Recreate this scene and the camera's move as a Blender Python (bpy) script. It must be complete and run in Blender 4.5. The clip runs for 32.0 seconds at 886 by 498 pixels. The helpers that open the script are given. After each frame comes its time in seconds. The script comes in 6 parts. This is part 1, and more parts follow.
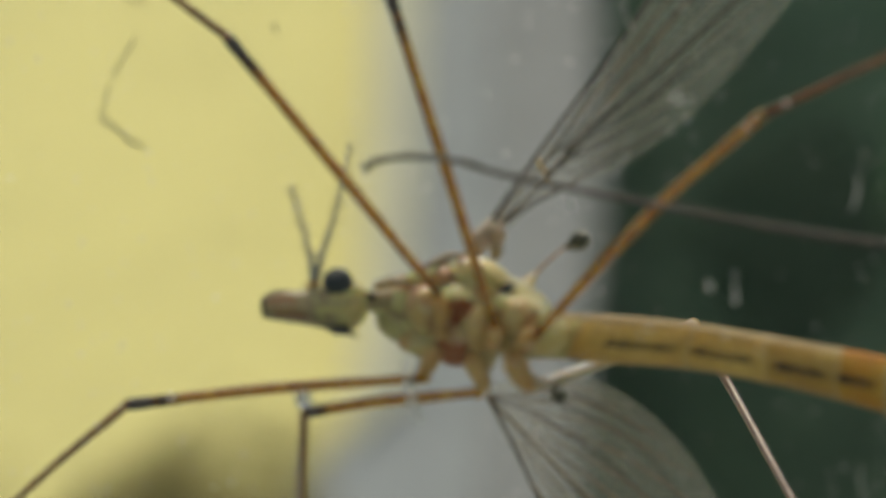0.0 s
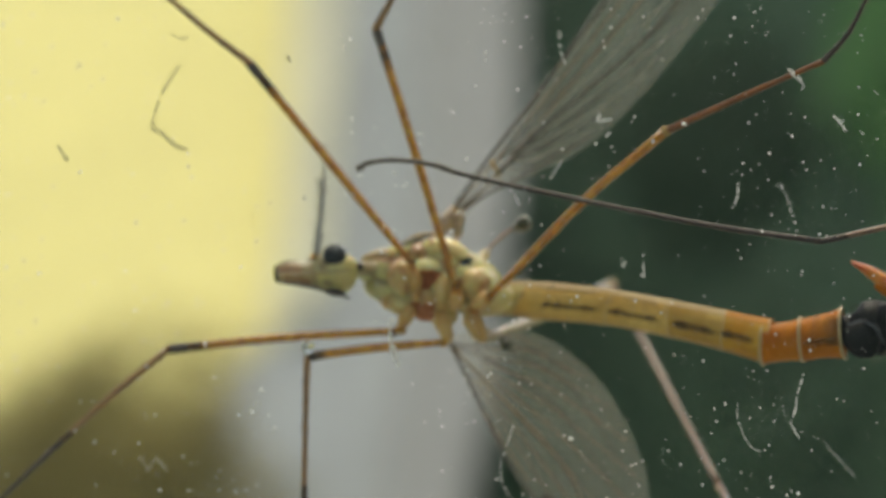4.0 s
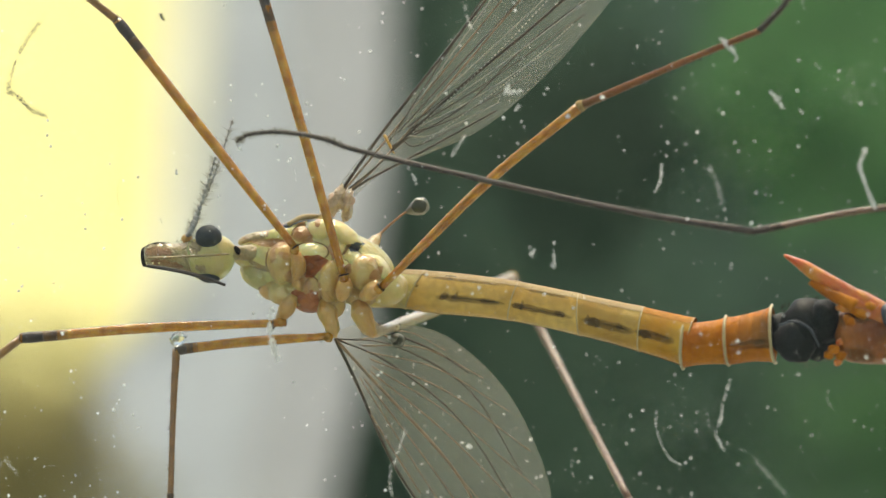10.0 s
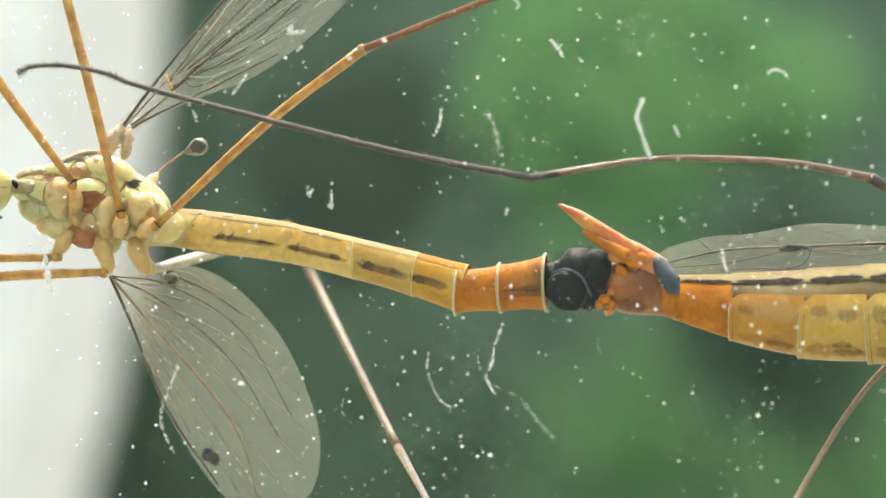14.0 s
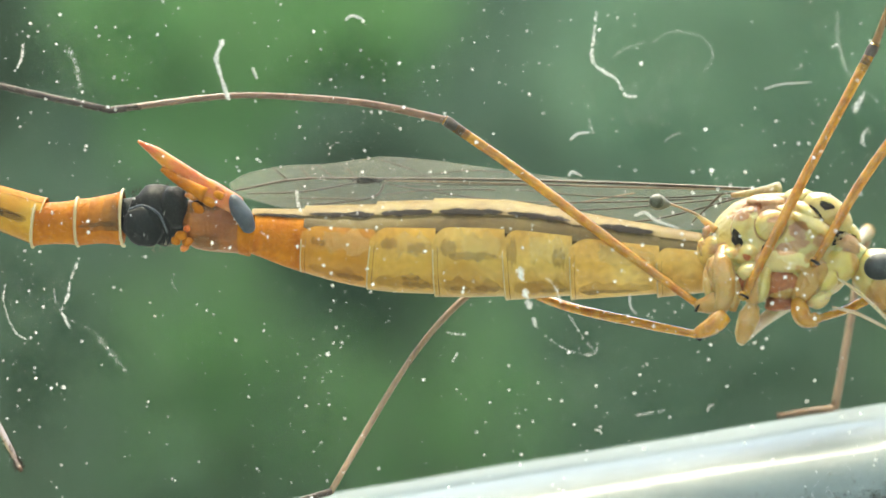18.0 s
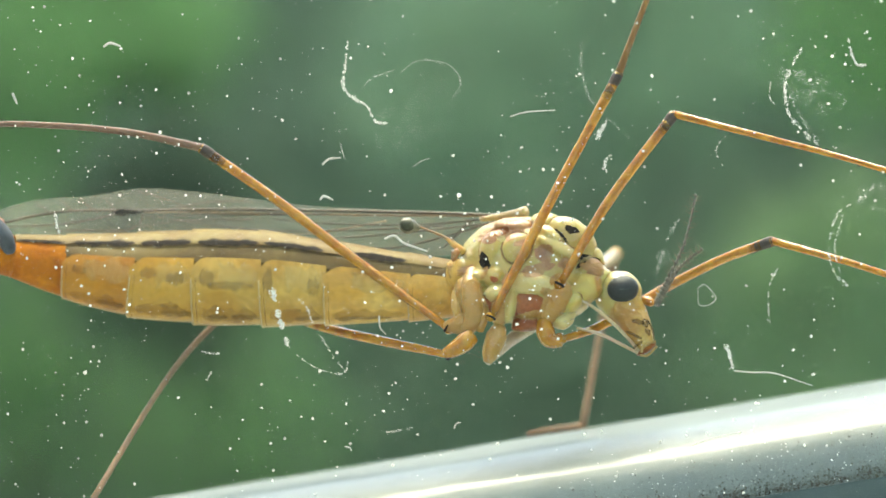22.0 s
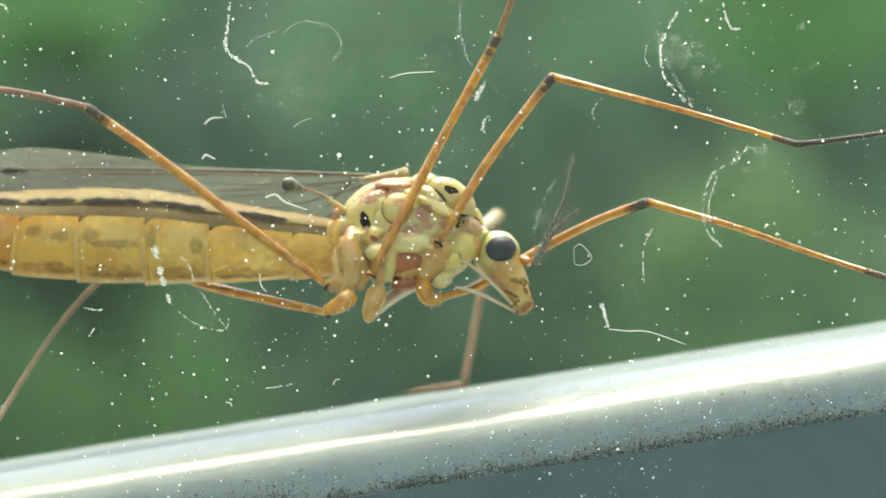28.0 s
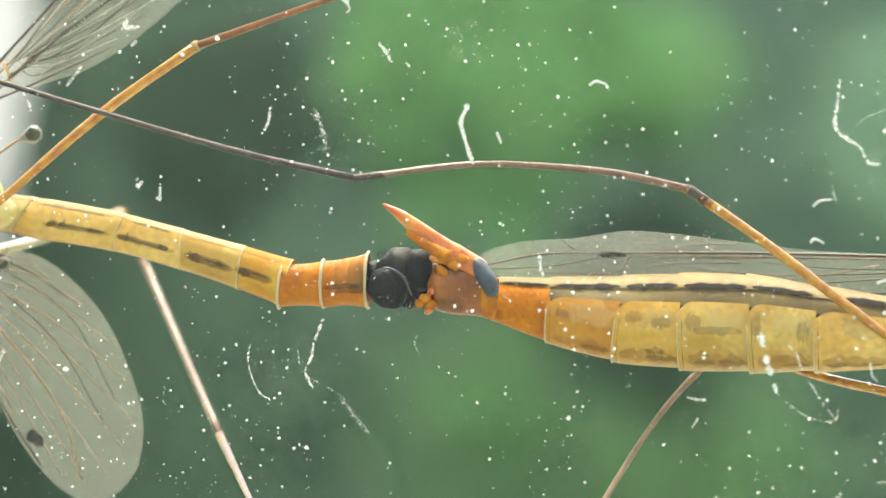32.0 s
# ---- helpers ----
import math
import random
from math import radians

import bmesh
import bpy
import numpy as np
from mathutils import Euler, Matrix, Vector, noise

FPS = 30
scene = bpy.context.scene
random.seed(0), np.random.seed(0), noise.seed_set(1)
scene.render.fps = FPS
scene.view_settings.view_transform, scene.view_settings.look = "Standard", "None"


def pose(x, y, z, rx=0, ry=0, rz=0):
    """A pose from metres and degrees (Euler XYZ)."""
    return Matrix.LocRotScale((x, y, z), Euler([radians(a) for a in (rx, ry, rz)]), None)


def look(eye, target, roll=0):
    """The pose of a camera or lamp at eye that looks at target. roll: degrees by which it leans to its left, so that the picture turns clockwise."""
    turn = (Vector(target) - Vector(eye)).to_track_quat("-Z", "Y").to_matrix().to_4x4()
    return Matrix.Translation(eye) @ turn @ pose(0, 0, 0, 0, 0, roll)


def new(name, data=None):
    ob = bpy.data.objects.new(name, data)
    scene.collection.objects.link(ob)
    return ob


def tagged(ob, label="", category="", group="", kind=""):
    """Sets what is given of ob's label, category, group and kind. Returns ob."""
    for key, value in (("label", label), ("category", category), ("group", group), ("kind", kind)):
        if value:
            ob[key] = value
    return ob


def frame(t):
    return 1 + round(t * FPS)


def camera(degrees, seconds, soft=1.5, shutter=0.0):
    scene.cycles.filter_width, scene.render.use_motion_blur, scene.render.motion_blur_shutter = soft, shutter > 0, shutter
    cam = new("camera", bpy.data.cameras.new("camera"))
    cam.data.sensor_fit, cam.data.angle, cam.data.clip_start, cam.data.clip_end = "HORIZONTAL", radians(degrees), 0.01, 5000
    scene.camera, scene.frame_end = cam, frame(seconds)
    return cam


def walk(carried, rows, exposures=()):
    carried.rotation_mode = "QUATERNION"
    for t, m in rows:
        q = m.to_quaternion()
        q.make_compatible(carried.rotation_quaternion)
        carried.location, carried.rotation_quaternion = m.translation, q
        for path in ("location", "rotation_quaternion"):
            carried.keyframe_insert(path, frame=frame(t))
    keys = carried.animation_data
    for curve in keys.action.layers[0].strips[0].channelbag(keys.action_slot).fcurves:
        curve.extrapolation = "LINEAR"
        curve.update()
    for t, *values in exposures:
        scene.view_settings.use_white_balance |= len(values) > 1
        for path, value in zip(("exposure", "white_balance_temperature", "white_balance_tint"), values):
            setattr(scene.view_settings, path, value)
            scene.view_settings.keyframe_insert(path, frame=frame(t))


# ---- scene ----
# Two crane flies mating on the outside of a dusty window pane. Numbers below are in
# millimetres; MM turns them into metres. x runs along the pane, y outwards, z up.
MM = 0.001
cam = camera(12.0, 32.0, soft=1.5)
cam.data.dof.use_dof = True
cam.data.dof.focus_distance = 0.0855
cam.data.dof.aperture_fstop = 130.0

# seconds, eye x, y, z, turn to the left, tilt up, lean
PATH = [
    (0, 8.00, -68.50, -3.73, 15.430, 4.480, -13.930),
    (0.4, 8.00, -69.00, -3.75, 14.970, 4.400, -13.960),
    (0.6, 13.10, -90.50, -3.95, 15.000, 3.655, -13.550),
    (1, 13.55, -92.50, -3.99, 14.680, 3.590, -13.563),
    (1.5, 13.07, -88.68, -4.04, 14.746, 3.550, -13.478),
    (2, 12.96, -88.82, -3.71, 14.724, 3.120, -13.545),
    (2.5, 12.74, -89.01, -3.51, 14.665, 2.973, -13.546),
    (4.5, 12.88, -88.78, -3.37, 14.683, 2.977, -13.458),
    (5, 11.77, -85.21, -2.87, 14.482, 2.721, -13.596),
    (5.5, 10.60, -79.36, -2.86, 14.676, 2.841, -13.446),
    (6, 10.95, -79.13, -3.11, 14.980, 3.048, -13.361),
    (6.5, 10.60, -79.21, -2.91, 14.762, 2.883, -13.296),
    (7, 10.97, -79.18, -3.37, 15.086, 3.182, -13.098),
    (7.5, 11.05, -79.18, -3.40, 15.179, 3.146, -12.961),
    (8, 10.46, -79.42, -2.97, 14.673, 2.796, -12.979),
    (8.5, 10.33, -79.45, -2.98, 14.225, 2.756, -12.921),
    (9, 10.52, -79.47, -3.01, 13.910, 2.616, -12.811),
    (9.5, 10.21, -79.56, -3.00, 13.421, 2.509, -12.606),
    (10, 10.02, -79.77, -3.14, 12.946, 2.567, -12.470),
    (10.5, 10.03, -79.90, -3.31, 12.536, 2.454, -12.366),
    (11, 10.23, -80.00, -3.54, 12.333, 2.437, -12.236),
    (11.5, 10.38, -79.95, -3.64, 12.173, 2.345, -12.159),
    (12, 10.17, -79.84, -3.81, 12.011, 2.483, -11.831),
    (12.5, 10.09, -80.03, -3.82, 11.552, 2.203, -11.626),
    (13, 9.95, -80.24, -3.70, 10.940, 1.915, -11.395),
    (13.5, 10.02, -80.47, -3.80, 10.353, 1.639, -11.385),
    (14, 9.58, -80.35, -4.43, 9.753, 2.051, -10.811),
    (14.5, 9.59, -80.76, -4.07, 8.687, 1.525, -10.467),
    (15, 9.81, -81.11, -4.15, 7.718, 1.360, -10.204),
    (15.5, 9.93, -81.18, -3.86, 6.983, 1.291, -10.087),
    (17.5, 9.95, -81.44, -4.34, 4.722, 0.252, -9.504),
    (18, 10.08, -81.81, -3.94, 4.440, -0.145, -9.505),
    (18.5, 9.67, -82.09, -3.83, 3.698, -0.474, -9.388),
    (19, 9.13, -82.13, -3.95, 2.773, -0.561, -9.425),
    (19.5, 9.61, -82.50, -3.68, 2.693, -0.720, -9.352),
    (20, 10.13, -82.94, -3.58, 2.584, -0.726, -9.299),
    (20.5, 10.68, -83.58, -3.67, 2.390, -0.696, -9.228),
    (21, 11.11, -84.06, -3.75, 2.154, -0.686, -9.177),
    (21.5, 11.07, -84.08, -3.80, 1.723, -0.573, -9.286),
    (22, 11.07, -84.16, -3.97, 1.655, -0.371, -9.293),
    (22.5, 11.20, -84.42, -3.86, 1.416, -0.468, -9.356),
    (23, 11.19, -84.36, -3.86, 1.349, -0.512, -9.228),
    (23.5, 11.10, -84.41, -3.99, 1.194, -0.455, -9.175),
    (24, 11.20, -84.52, -4.21, 1.082, -0.429, -9.062),
    (24.5, 11.15, -84.70, -4.17, 0.899, -0.583, -8.967),
    (25, 11.15, -84.80, -4.09, 0.717, -0.812, -8.896),
    (25.5, 11.27, -84.84, -4.28, 0.658, -0.849, -8.929),
    (27.5, 11.68, -85.25, -4.17, 0.616, -0.990, -8.970),
    (28, 11.70, -85.41, -4.38, 0.532, -0.897, -8.999),
    (28.5, 11.55, -85.41, -4.52, 0.437, -0.790, -8.935),
    (29, 11.40, -84.46, -4.38, 1.169, -0.662, -8.953),
    (29.5, 10.99, -83.89, -4.16, 2.657, -0.321, -9.030),
    (30, 10.55, -83.74, -4.01, 3.746, -0.156, -8.976),
    (30.5, 10.70, -83.47, -4.09, 4.856, 0.285, -8.981),
    (31, 10.72, -83.02, -4.44, 6.008, 0.731, -8.911),
    (31.5, 10.53, -82.47, -4.21, 7.022, 1.056, -8.853),
    (32, 10.79, -82.10, -4.10, 8.018, 1.352, -8.867),
]


def station(x, y, z, turn, tilt, lean):
    a, b = radians(turn), radians(tilt)
    eye = Vector((x, y, z)) * MM
    return look(eye, eye + Vector((-math.sin(a) * math.cos(b), math.cos(a) * math.cos(b), math.sin(b))), lean)


walk(cam, [(row[0], station(*row[1:])) for row in PATH],
     exposures=[(0, 0.12, 7600, 8), (1, 0.35, 7600, 8), (5, 0.50, 7600, 8), (8, 0.61, 7600, 8), (11, 1.30, 7600, 8), (12, 1.45, 7600, 7), (13, 1.75, 7600, 7), (14, 1.90, 7600, 7), (15, 2.27, 7600, 7), (20, 1.92, 7600, 4), (29, 1.80, 7600, 3), (30, 1.68, 7600, 5), (31, 2.00, 7600, 6), (32, 2.25, 7600, 7)])

# ---- light ----
world = bpy.data.worlds.new("sky")
scene.world = world
world.use_nodes = True
sky = world.node_tree.nodes.new("ShaderNodeTexSky")
sky.sky_type, sky.sun_disc = "NISHITA", False
sky.sun_elevation, sky.sun_rotation = radians(72), radians(18)
world.node_tree.links.new(sky.outputs[0], world.node_tree.nodes["Background"].inputs[0])
world.node_tree.nodes["Background"].inputs[1].default_value = 0.15
sky.dust_density = 4.0
sun = new("sun", bpy.data.lights.new("sun", "SUN"))
sun.data.energy, sun.data.angle, sun.data.color = 1.0, radians(25), (1.0, 0.985, 0.94)
sun.matrix_world = look((0, 0, 0), (-0.1, -0.3, -0.95))


# ---- materials ----
def material(name, base, rough=0.5, vary=0.25, size=0.5, bump=0.0, metal=0.0, soft=0.0, alpha=1.0, gloss=0.5,
             second=None, island=0.0, pieces=0.0, through_light=0.0, wet=0.0, wrinkle=0.0, clear_part=0.0, reach=0.15):
    """Procedural surface. size: width in mm of the coarse variation; the fine grain is eight times finer."""
    m = bpy.data.materials.new(name)
    m.use_nodes = True
    nt = m.node_tree
    bsdf = nt.nodes["Principled BSDF"]
    co = nt.nodes.new("ShaderNodeTexCoord")
    coarse, fine = nt.nodes.new("ShaderNodeTexNoise"), nt.nodes.new("ShaderNodeTexNoise")
    coarse.inputs["Scale"].default_value = 1000.0 / size
    fine.inputs["Scale"].default_value = 8000.0 / size
    fine.inputs["Detail"].default_value = 4
    for n in (coarse, fine):
        nt.links.new(co.outputs["Object"], n.inputs["Vector"])
    mix = nt.nodes.new("ShaderNodeMix")
    mix.data_type = "RGBA"
    second = second or tuple(c * (1 - vary) for c in base)
    mix.inputs["A"].default_value = (*base, 1)
    mix.inputs["B"].default_value = (*second, 1)
    ramp = nt.nodes.new("ShaderNodeMapRange")
    ramp.inputs["From Min"].default_value, ramp.inputs["From Max"].default_value = 0.35, 0.65
    nt.links.new(coarse.outputs["Fac"], ramp.inputs["Value"])
    nt.links.new(ramp.outputs["Result"], mix.inputs["Factor"])
    hsv = nt.nodes.new("ShaderNodeHueSaturation")
    grain = nt.nodes.new("ShaderNodeMapRange")
    grain.inputs["To Min"].default_value, grain.inputs["To Max"].default_value = 1 - vary * 0.6, 1 + vary * 0.6
    grain.inputs["From Min"].default_value, grain.inputs["From Max"].default_value = 0.3, 0.7
    nt.links.new(fine.outputs["Fac"], grain.inputs["Value"])
    value = grain.outputs["Result"]
    if island or pieces:
        node = nt.nodes.new("ShaderNodeNewGeometry") if island else nt.nodes.new("ShaderNodeObjectInfo")
        spread = nt.nodes.new("ShaderNodeMapRange")
        amount = island or pieces
        spread.inputs["To Min"].default_value, spread.inputs["To Max"].default_value = 1 - amount, 1 + amount
        nt.links.new(node.outputs["Random Per Island" if island else "Random"], spread.inputs["Value"])
        times = nt.nodes.new("ShaderNodeMath")
        times.operation = "MULTIPLY"
        nt.links.new(value, times.inputs[0])
        nt.links.new(spread.outputs["Result"], times.inputs[1])
        value = times.outputs[0]
    nt.links.new(value, hsv.inputs["Value"])
    nt.links.new(mix.outputs["Result"], hsv.inputs["Color"])
    nt.links.new(hsv.outputs["Color"], bsdf.inputs["Base Color"])
    bsdf.inputs["Roughness"].default_value = rough
    bsdf.inputs["Metallic"].default_value = metal
    bsdf.inputs["Specular IOR Level"].default_value = gloss
    if soft:
        bsdf.inputs["Subsurface Weight"].default_value = soft
        bsdf.inputs["Subsurface Radius"].default_value = (1.0, 0.6, 0.25)
        bsdf.inputs["Subsurface Scale"].default_value = reach * MM
    if clear_part:
        bsdf.inputs["Transmission Weight"].default_value = clear_part
        bsdf.inputs["IOR"].default_value = 1.45
    if wet:
        bsdf.inputs["Coat Weight"].default_value = wet
        bsdf.inputs["Coat Roughness"].default_value = 0.1
        bsdf.inputs["Coat IOR"].default_value = 1.65
    shader = bsdf.outputs[0]
    if through_light:
        thin, both = nt.nodes.new("ShaderNodeBsdfTranslucent"), nt.nodes.new("ShaderNodeMixShader")
        nt.links.new(hsv.outputs["Color"], thin.inputs[0])
        both.inputs[0].default_value = through_light
        nt.links.new(shader, both.inputs[1])
        nt.links.new(thin.outputs[0], both.inputs[2])
        shader = both.outputs[0]
    if alpha < 1:
        clear, both = nt.nodes.new("ShaderNodeBsdfTransparent"), nt.nodes.new("ShaderNodeMixShader")
        body = nt.nodes.new("ShaderNodeMapRange")
        body.inputs["To Min"].default_value, body.inputs["To Max"].default_value = alpha * 0.8, alpha * 1.2
        nt.links.new(coarse.outputs["Fac"], body.inputs["Value"])
        nt.links.new(body.outputs["Result"], both.inputs[0])
        nt.links.new(clear.outputs[0], both.inputs[1])
        nt.links.new(shader, both.inputs[2])
        shader = both.outputs[0]
    nt.links.new(shader, nt.nodes["Material Output"].inputs[0])
    if bump:
        b = nt.nodes.new("ShaderNodeBump")
        b.inputs["Strength"].default_value = bump
        b.inputs["Distance"].default_value = size * MM * 0.1
        nt.links.new(fine.outputs["Fac"], b.inputs["Height"])
        nt.links.new(b.outputs["Normal"], bsdf.inputs["Normal"])
        if wrinkle:
            folds, w = nt.nodes.new("ShaderNodeTexNoise"), nt.nodes.new("ShaderNodeBump")
            folds.inputs["Scale"].default_value = 1000.0 / 0.22
            folds.inputs["Detail"].default_value = 2
            folds.inputs["Distortion"].default_value = 1.2
            nt.links.new(co.outputs["Object"], folds.inputs["Vector"])
            w.inputs["Strength"].default_value = wrinkle
            w.inputs["Distance"].default_value = 0.09 * MM
            nt.links.new(folds.outputs["Fac"], w.inputs["Height"])
            nt.links.new(w.outputs["Normal"], b.inputs["Normal"])
            nt.links.new(b.outputs["Normal"], bsdf.inputs["Coat Normal"])
    return m


CREAM = material("cream cuticle", (0.60, 0.50, 0.225), 0.3, 0.1, 1.2, 0.06, soft=0.7, second=(0.56, 0.42, 0.16), wet=0.6, wrinkle=0.3, reach=0.25)
LIME = material("pale lime cuticle", (0.50, 0.42, 0.145), 0.3, 0.12, 0.9, 0.06, soft=0.7, second=(0.48, 0.335, 0.095), wet=0.6, wrinkle=0.3, reach=0.25)
STRAWLIME = material("straw lime cuticle", (0.50, 0.38, 0.09), 0.3, 0.12, 0.9, 0.06, soft=0.7, second=(0.44, 0.28, 0.06), wet=0.6, wrinkle=0.3, reach=0.25)
GREENISH = material("lime green cuticle", (0.62, 0.56, 0.215), 0.3, 0.12, 0.8, 0.06, soft=0.7, second=(0.56, 0.43, 0.15), wet=0.5, wrinkle=0.35, reach=0.3)
# brighter copy of the cream, for the male before the bright cloth
BACKLITCREAM = material("cream cuticle brightened for backlight", (0.78, 0.72, 0.36), 0.3, 0.1, 1.0, 0.06, soft=0.7, second=(0.68, 0.54, 0.22), wet=0.6, wrinkle=0.3, reach=0.3)
CLAY = material("clay brown patch", (0.40, 0.19, 0.075), 0.35, 0.2, 0.4, 0.1, soft=0.5, second=(0.50, 0.29, 0.12), gloss=0.4, wet=0.5, wrinkle=0.6, reach=0.15)
SNOUTLIME = material("olive lime cuticle", (0.48, 0.40, 0.16), 0.3, 0.15, 0.8, 0.1, soft=0.7, second=(0.44, 0.29, 0.10), wet=0.5, wrinkle=0.5, reach=0.3)
GOLDAMBER = material("golden amber plate", (0.58, 0.31, 0.035), 0.4, 0.25, 0.8, 0.07, second=(0.50, 0.21, 0.012), gloss=0.25, wet=0.15, wrinkle=0.14)
PALESEG = material("pale clear first segment", (0.66, 0.52, 0.20), 0.3, 0.12, 1.0, 0.06, soft=0.5, second=(0.60, 0.44, 0.14), wet=0.4, wrinkle=0.2, reach=0.3)
TAN = material("tan cuticle", (0.60, 0.36, 0.12), 0.3, 0.2, 0.6, 0.08, soft=0.6, second=(0.52, 0.27, 0.07), wet=0.5, wrinkle=0.45, reach=0.3)
RUST = material("rust brown membrane", (0.30, 0.075, 0.02), 0.4, 0.3, 0.5, 0.12, soft=0.4, second=(0.38, 0.12, 0.035), gloss=0.3, wet=0.25, wrinkle=0.6)
AMBERBACK = material("amber back plate", (0.50, 0.19, 0.015), 0.6, 0.25, 0.6, 0.12, gloss=0.15)
UMBER = material("dark rust brown cuticle", (0.20, 0.05, 0.008), 0.35, 0.3, 0.6, 0.12, second=(0.32, 0.095, 0.01), gloss=0.3, wet=0.25, wrinkle=0.4)
STRAW = material("straw sternite", (0.70, 0.42, 0.11), 0.32, 0.3, 1.1, 0.07, second=(0.60, 0.31, 0.06), gloss=0.3, wet=0.15, wrinkle=0.14)
GOLDEN = material("golden brown sternite", (0.58, 0.35, 0.085), 0.32, 0.25, 0.9, 0.07, second=(0.46, 0.23, 0.035), gloss=0.3, wet=0.15, wrinkle=0.14)
OCHRE = material("ochre cuticle", (0.40, 0.20, 0.035), 0.3, 0.2, 0.6, 0.1, soft=0.6, second=(0.50, 0.29, 0.095), wet=0.6, wrinkle=0.6, reach=0.25)
HONEY = material("honey sternite", (0.54, 0.23, 0.022), 0.3, 0.2, 0.9, 0.07, second=(0.44, 0.165, 0.015), gloss=0.3, wet=0.15, wrinkle=0.14)
RIPE = material("ripe golden sternite", (0.56, 0.30, 0.05), 0.3, 0.2, 0.9, 0.07, second=(0.46, 0.22, 0.025), gloss=0.3, wet=0.15, wrinkle=0.14)
AMBER = material("amber cuticle", (0.56, 0.185, 0.006), 0.5, 0.3, 0.7, 0.12, second=(0.40, 0.105, 0.004), gloss=0.15, wet=0.08, wrinkle=0.35)
BONE = material("bone coloured margin", (0.43, 0.29, 0.12), 0.5, 0.25, 0.5, 0.12, second=(0.36, 0.22, 0.08), gloss=0.2)
PATCH = material("red brown patch", (0.36, 0.165, 0.075), 0.35, 0.2, 0.4, 0.1, soft=0.5, second=(0.46, 0.26, 0.11), gloss=0.4, wet=0.5, wrinkle=0.6, reach=0.15)
MUZZLE = material("clear amber snout", (0.56, 0.36, 0.095), 0.3, 0.25, 0.7, 0.1, soft=0.6, second=(0.42, 0.20, 0.04), wet=0.6, wrinkle=0.5, reach=0.3)
SNOUT = material("olive tan snout", (0.40, 0.30, 0.14), 0.3, 0.35, 0.4, 0.3, soft=0.5, second=(0.30, 0.20, 0.08), wet=0.4, wrinkle=0.6)
MEMBRANE = material("brown olive pleural membrane", (0.10, 0.058, 0.018), 0.5, 0.2, 0.9, 0.06, second=(0.19, 0.125, 0.04), gloss=0.25, wet=0.15, wrinkle=0.1)
RUSTPATCH = material("orange brown patch", (0.36, 0.15, 0.03), 0.4, 0.2, 0.3, 0.1, alpha=0.2)
SMUDGE = material("smudged brown marking", (0.16, 0.085, 0.025), 0.5, 0.4, 0.2, 0.2, alpha=0.24)
MARK = material("dark brown marking", (0.030, 0.022, 0.018), 0.75, 0.4, 0.12, 0.15, gloss=0.1)
BROWNMARK = material("brown marking", (0.20, 0.095, 0.025), 0.45, 0.4, 0.1, 0.2, alpha=0.45)
JET = material("jet black cuticle", (0.010, 0.009, 0.009), 0.55, 0.4, 0.5, 0.25, gloss=0.25)
PALELIMB = material("pale clear limb", (0.66, 0.52, 0.36), 0.3, 0.25, 0.4, 0.15, soft=0.5, second=(0.58, 0.42, 0.27), wet=0.5, clear_part=0.2)
SLATE = material("slate blue cuticle", (0.075, 0.085, 0.105), 0.5, 0.4, 0.25, 0.2)
CLUB = material("dark olive club", (0.06, 0.06, 0.03), 0.6, 0.3, 0.2, 0.2)
EYE = material("black faceted eye", (0.022, 0.027, 0.032), 0.5, 0.3, 0.05, 0.5)
LEG = material("orange brown leg", (0.70, 0.345, 0.038), 0.25, 0.35, 0.25, 0.15, soft=0.3, second=(0.50, 0.18, 0.015), wet=0.45, wrinkle=0.4, clear_part=0.4)
SHANK = material("brown shank", (0.40, 0.19, 0.06), 0.3, 0.3, 0.3, 0.3, soft=0.2, wet=0.4, clear_part=0.25)
FAWN = material("fawn far leg", (0.34, 0.21, 0.13), 0.5, 0.25, 0.3, 0.3, soft=0.15)
SOOT = material("sooty tarsus", (0.07, 0.045, 0.035), 0.5, 0.3, 0.2, 0.4)
TERGITE = material("straw back plate", (0.215, 0.15, 0.04), 0.5, 0.2, 0.8, 0.08, second=(0.165, 0.095, 0.02), gloss=0.2, wrinkle=0.1)
PALERIM = material("pale rim of a plate", (0.55, 0.41, 0.20), 0.4, 0.2, 0.3, 0.1, wet=0.3)
COXA = material("pale amber coxa", (0.58, 0.42, 0.16), 0.3, 0.15, 0.6, 0.08, soft=0.6, second=(0.50, 0.29, 0.085), wet=0.6, wrinkle=0.45, reach=0.3)
SUTURE = material("brown suture", (0.30, 0.165, 0.06), 0.45, 0.3, 0.2, 0.1)
HALTERE = material("pale brown stalk", (0.42, 0.27, 0.12), 0.35, 0.3, 0.2, 0.1, soft=0.3, wet=0.4, clear_part=0.3)
CLUBSKIN = material("clear greyish club skin", (0.22, 0.20, 0.13), 0.35, 0.2, 0.2, 0.1, wet=0.3, clear_part=0.5)
DARKFLAGELLUM = material("dark brown antenna", (0.19, 0.17, 0.14), 0.5, 0.4, 0.1, 0.3)
GLOWPATCH = material("pale lime glow patch", (0.80, 0.62, 0.24), 0.4, 0.2, 0.4, 0.1, alpha=0.17)
ROOTSKIN = material("clear tan wing root", (0.74, 0.54, 0.38), 0.3, 0.3, 0.3, 0.2, soft=0.4, wet=0.6, wrinkle=0.8, clear_part=0.25)
DUSKY = material("dusky brown shank", (0.22, 0.115, 0.07), 0.4, 0.3, 0.3, 0.3, soft=0.15, wet=0.3)
HAIR = material("dark hair", (0.09, 0.06, 0.04), 0.6, 0.2, 0.2)
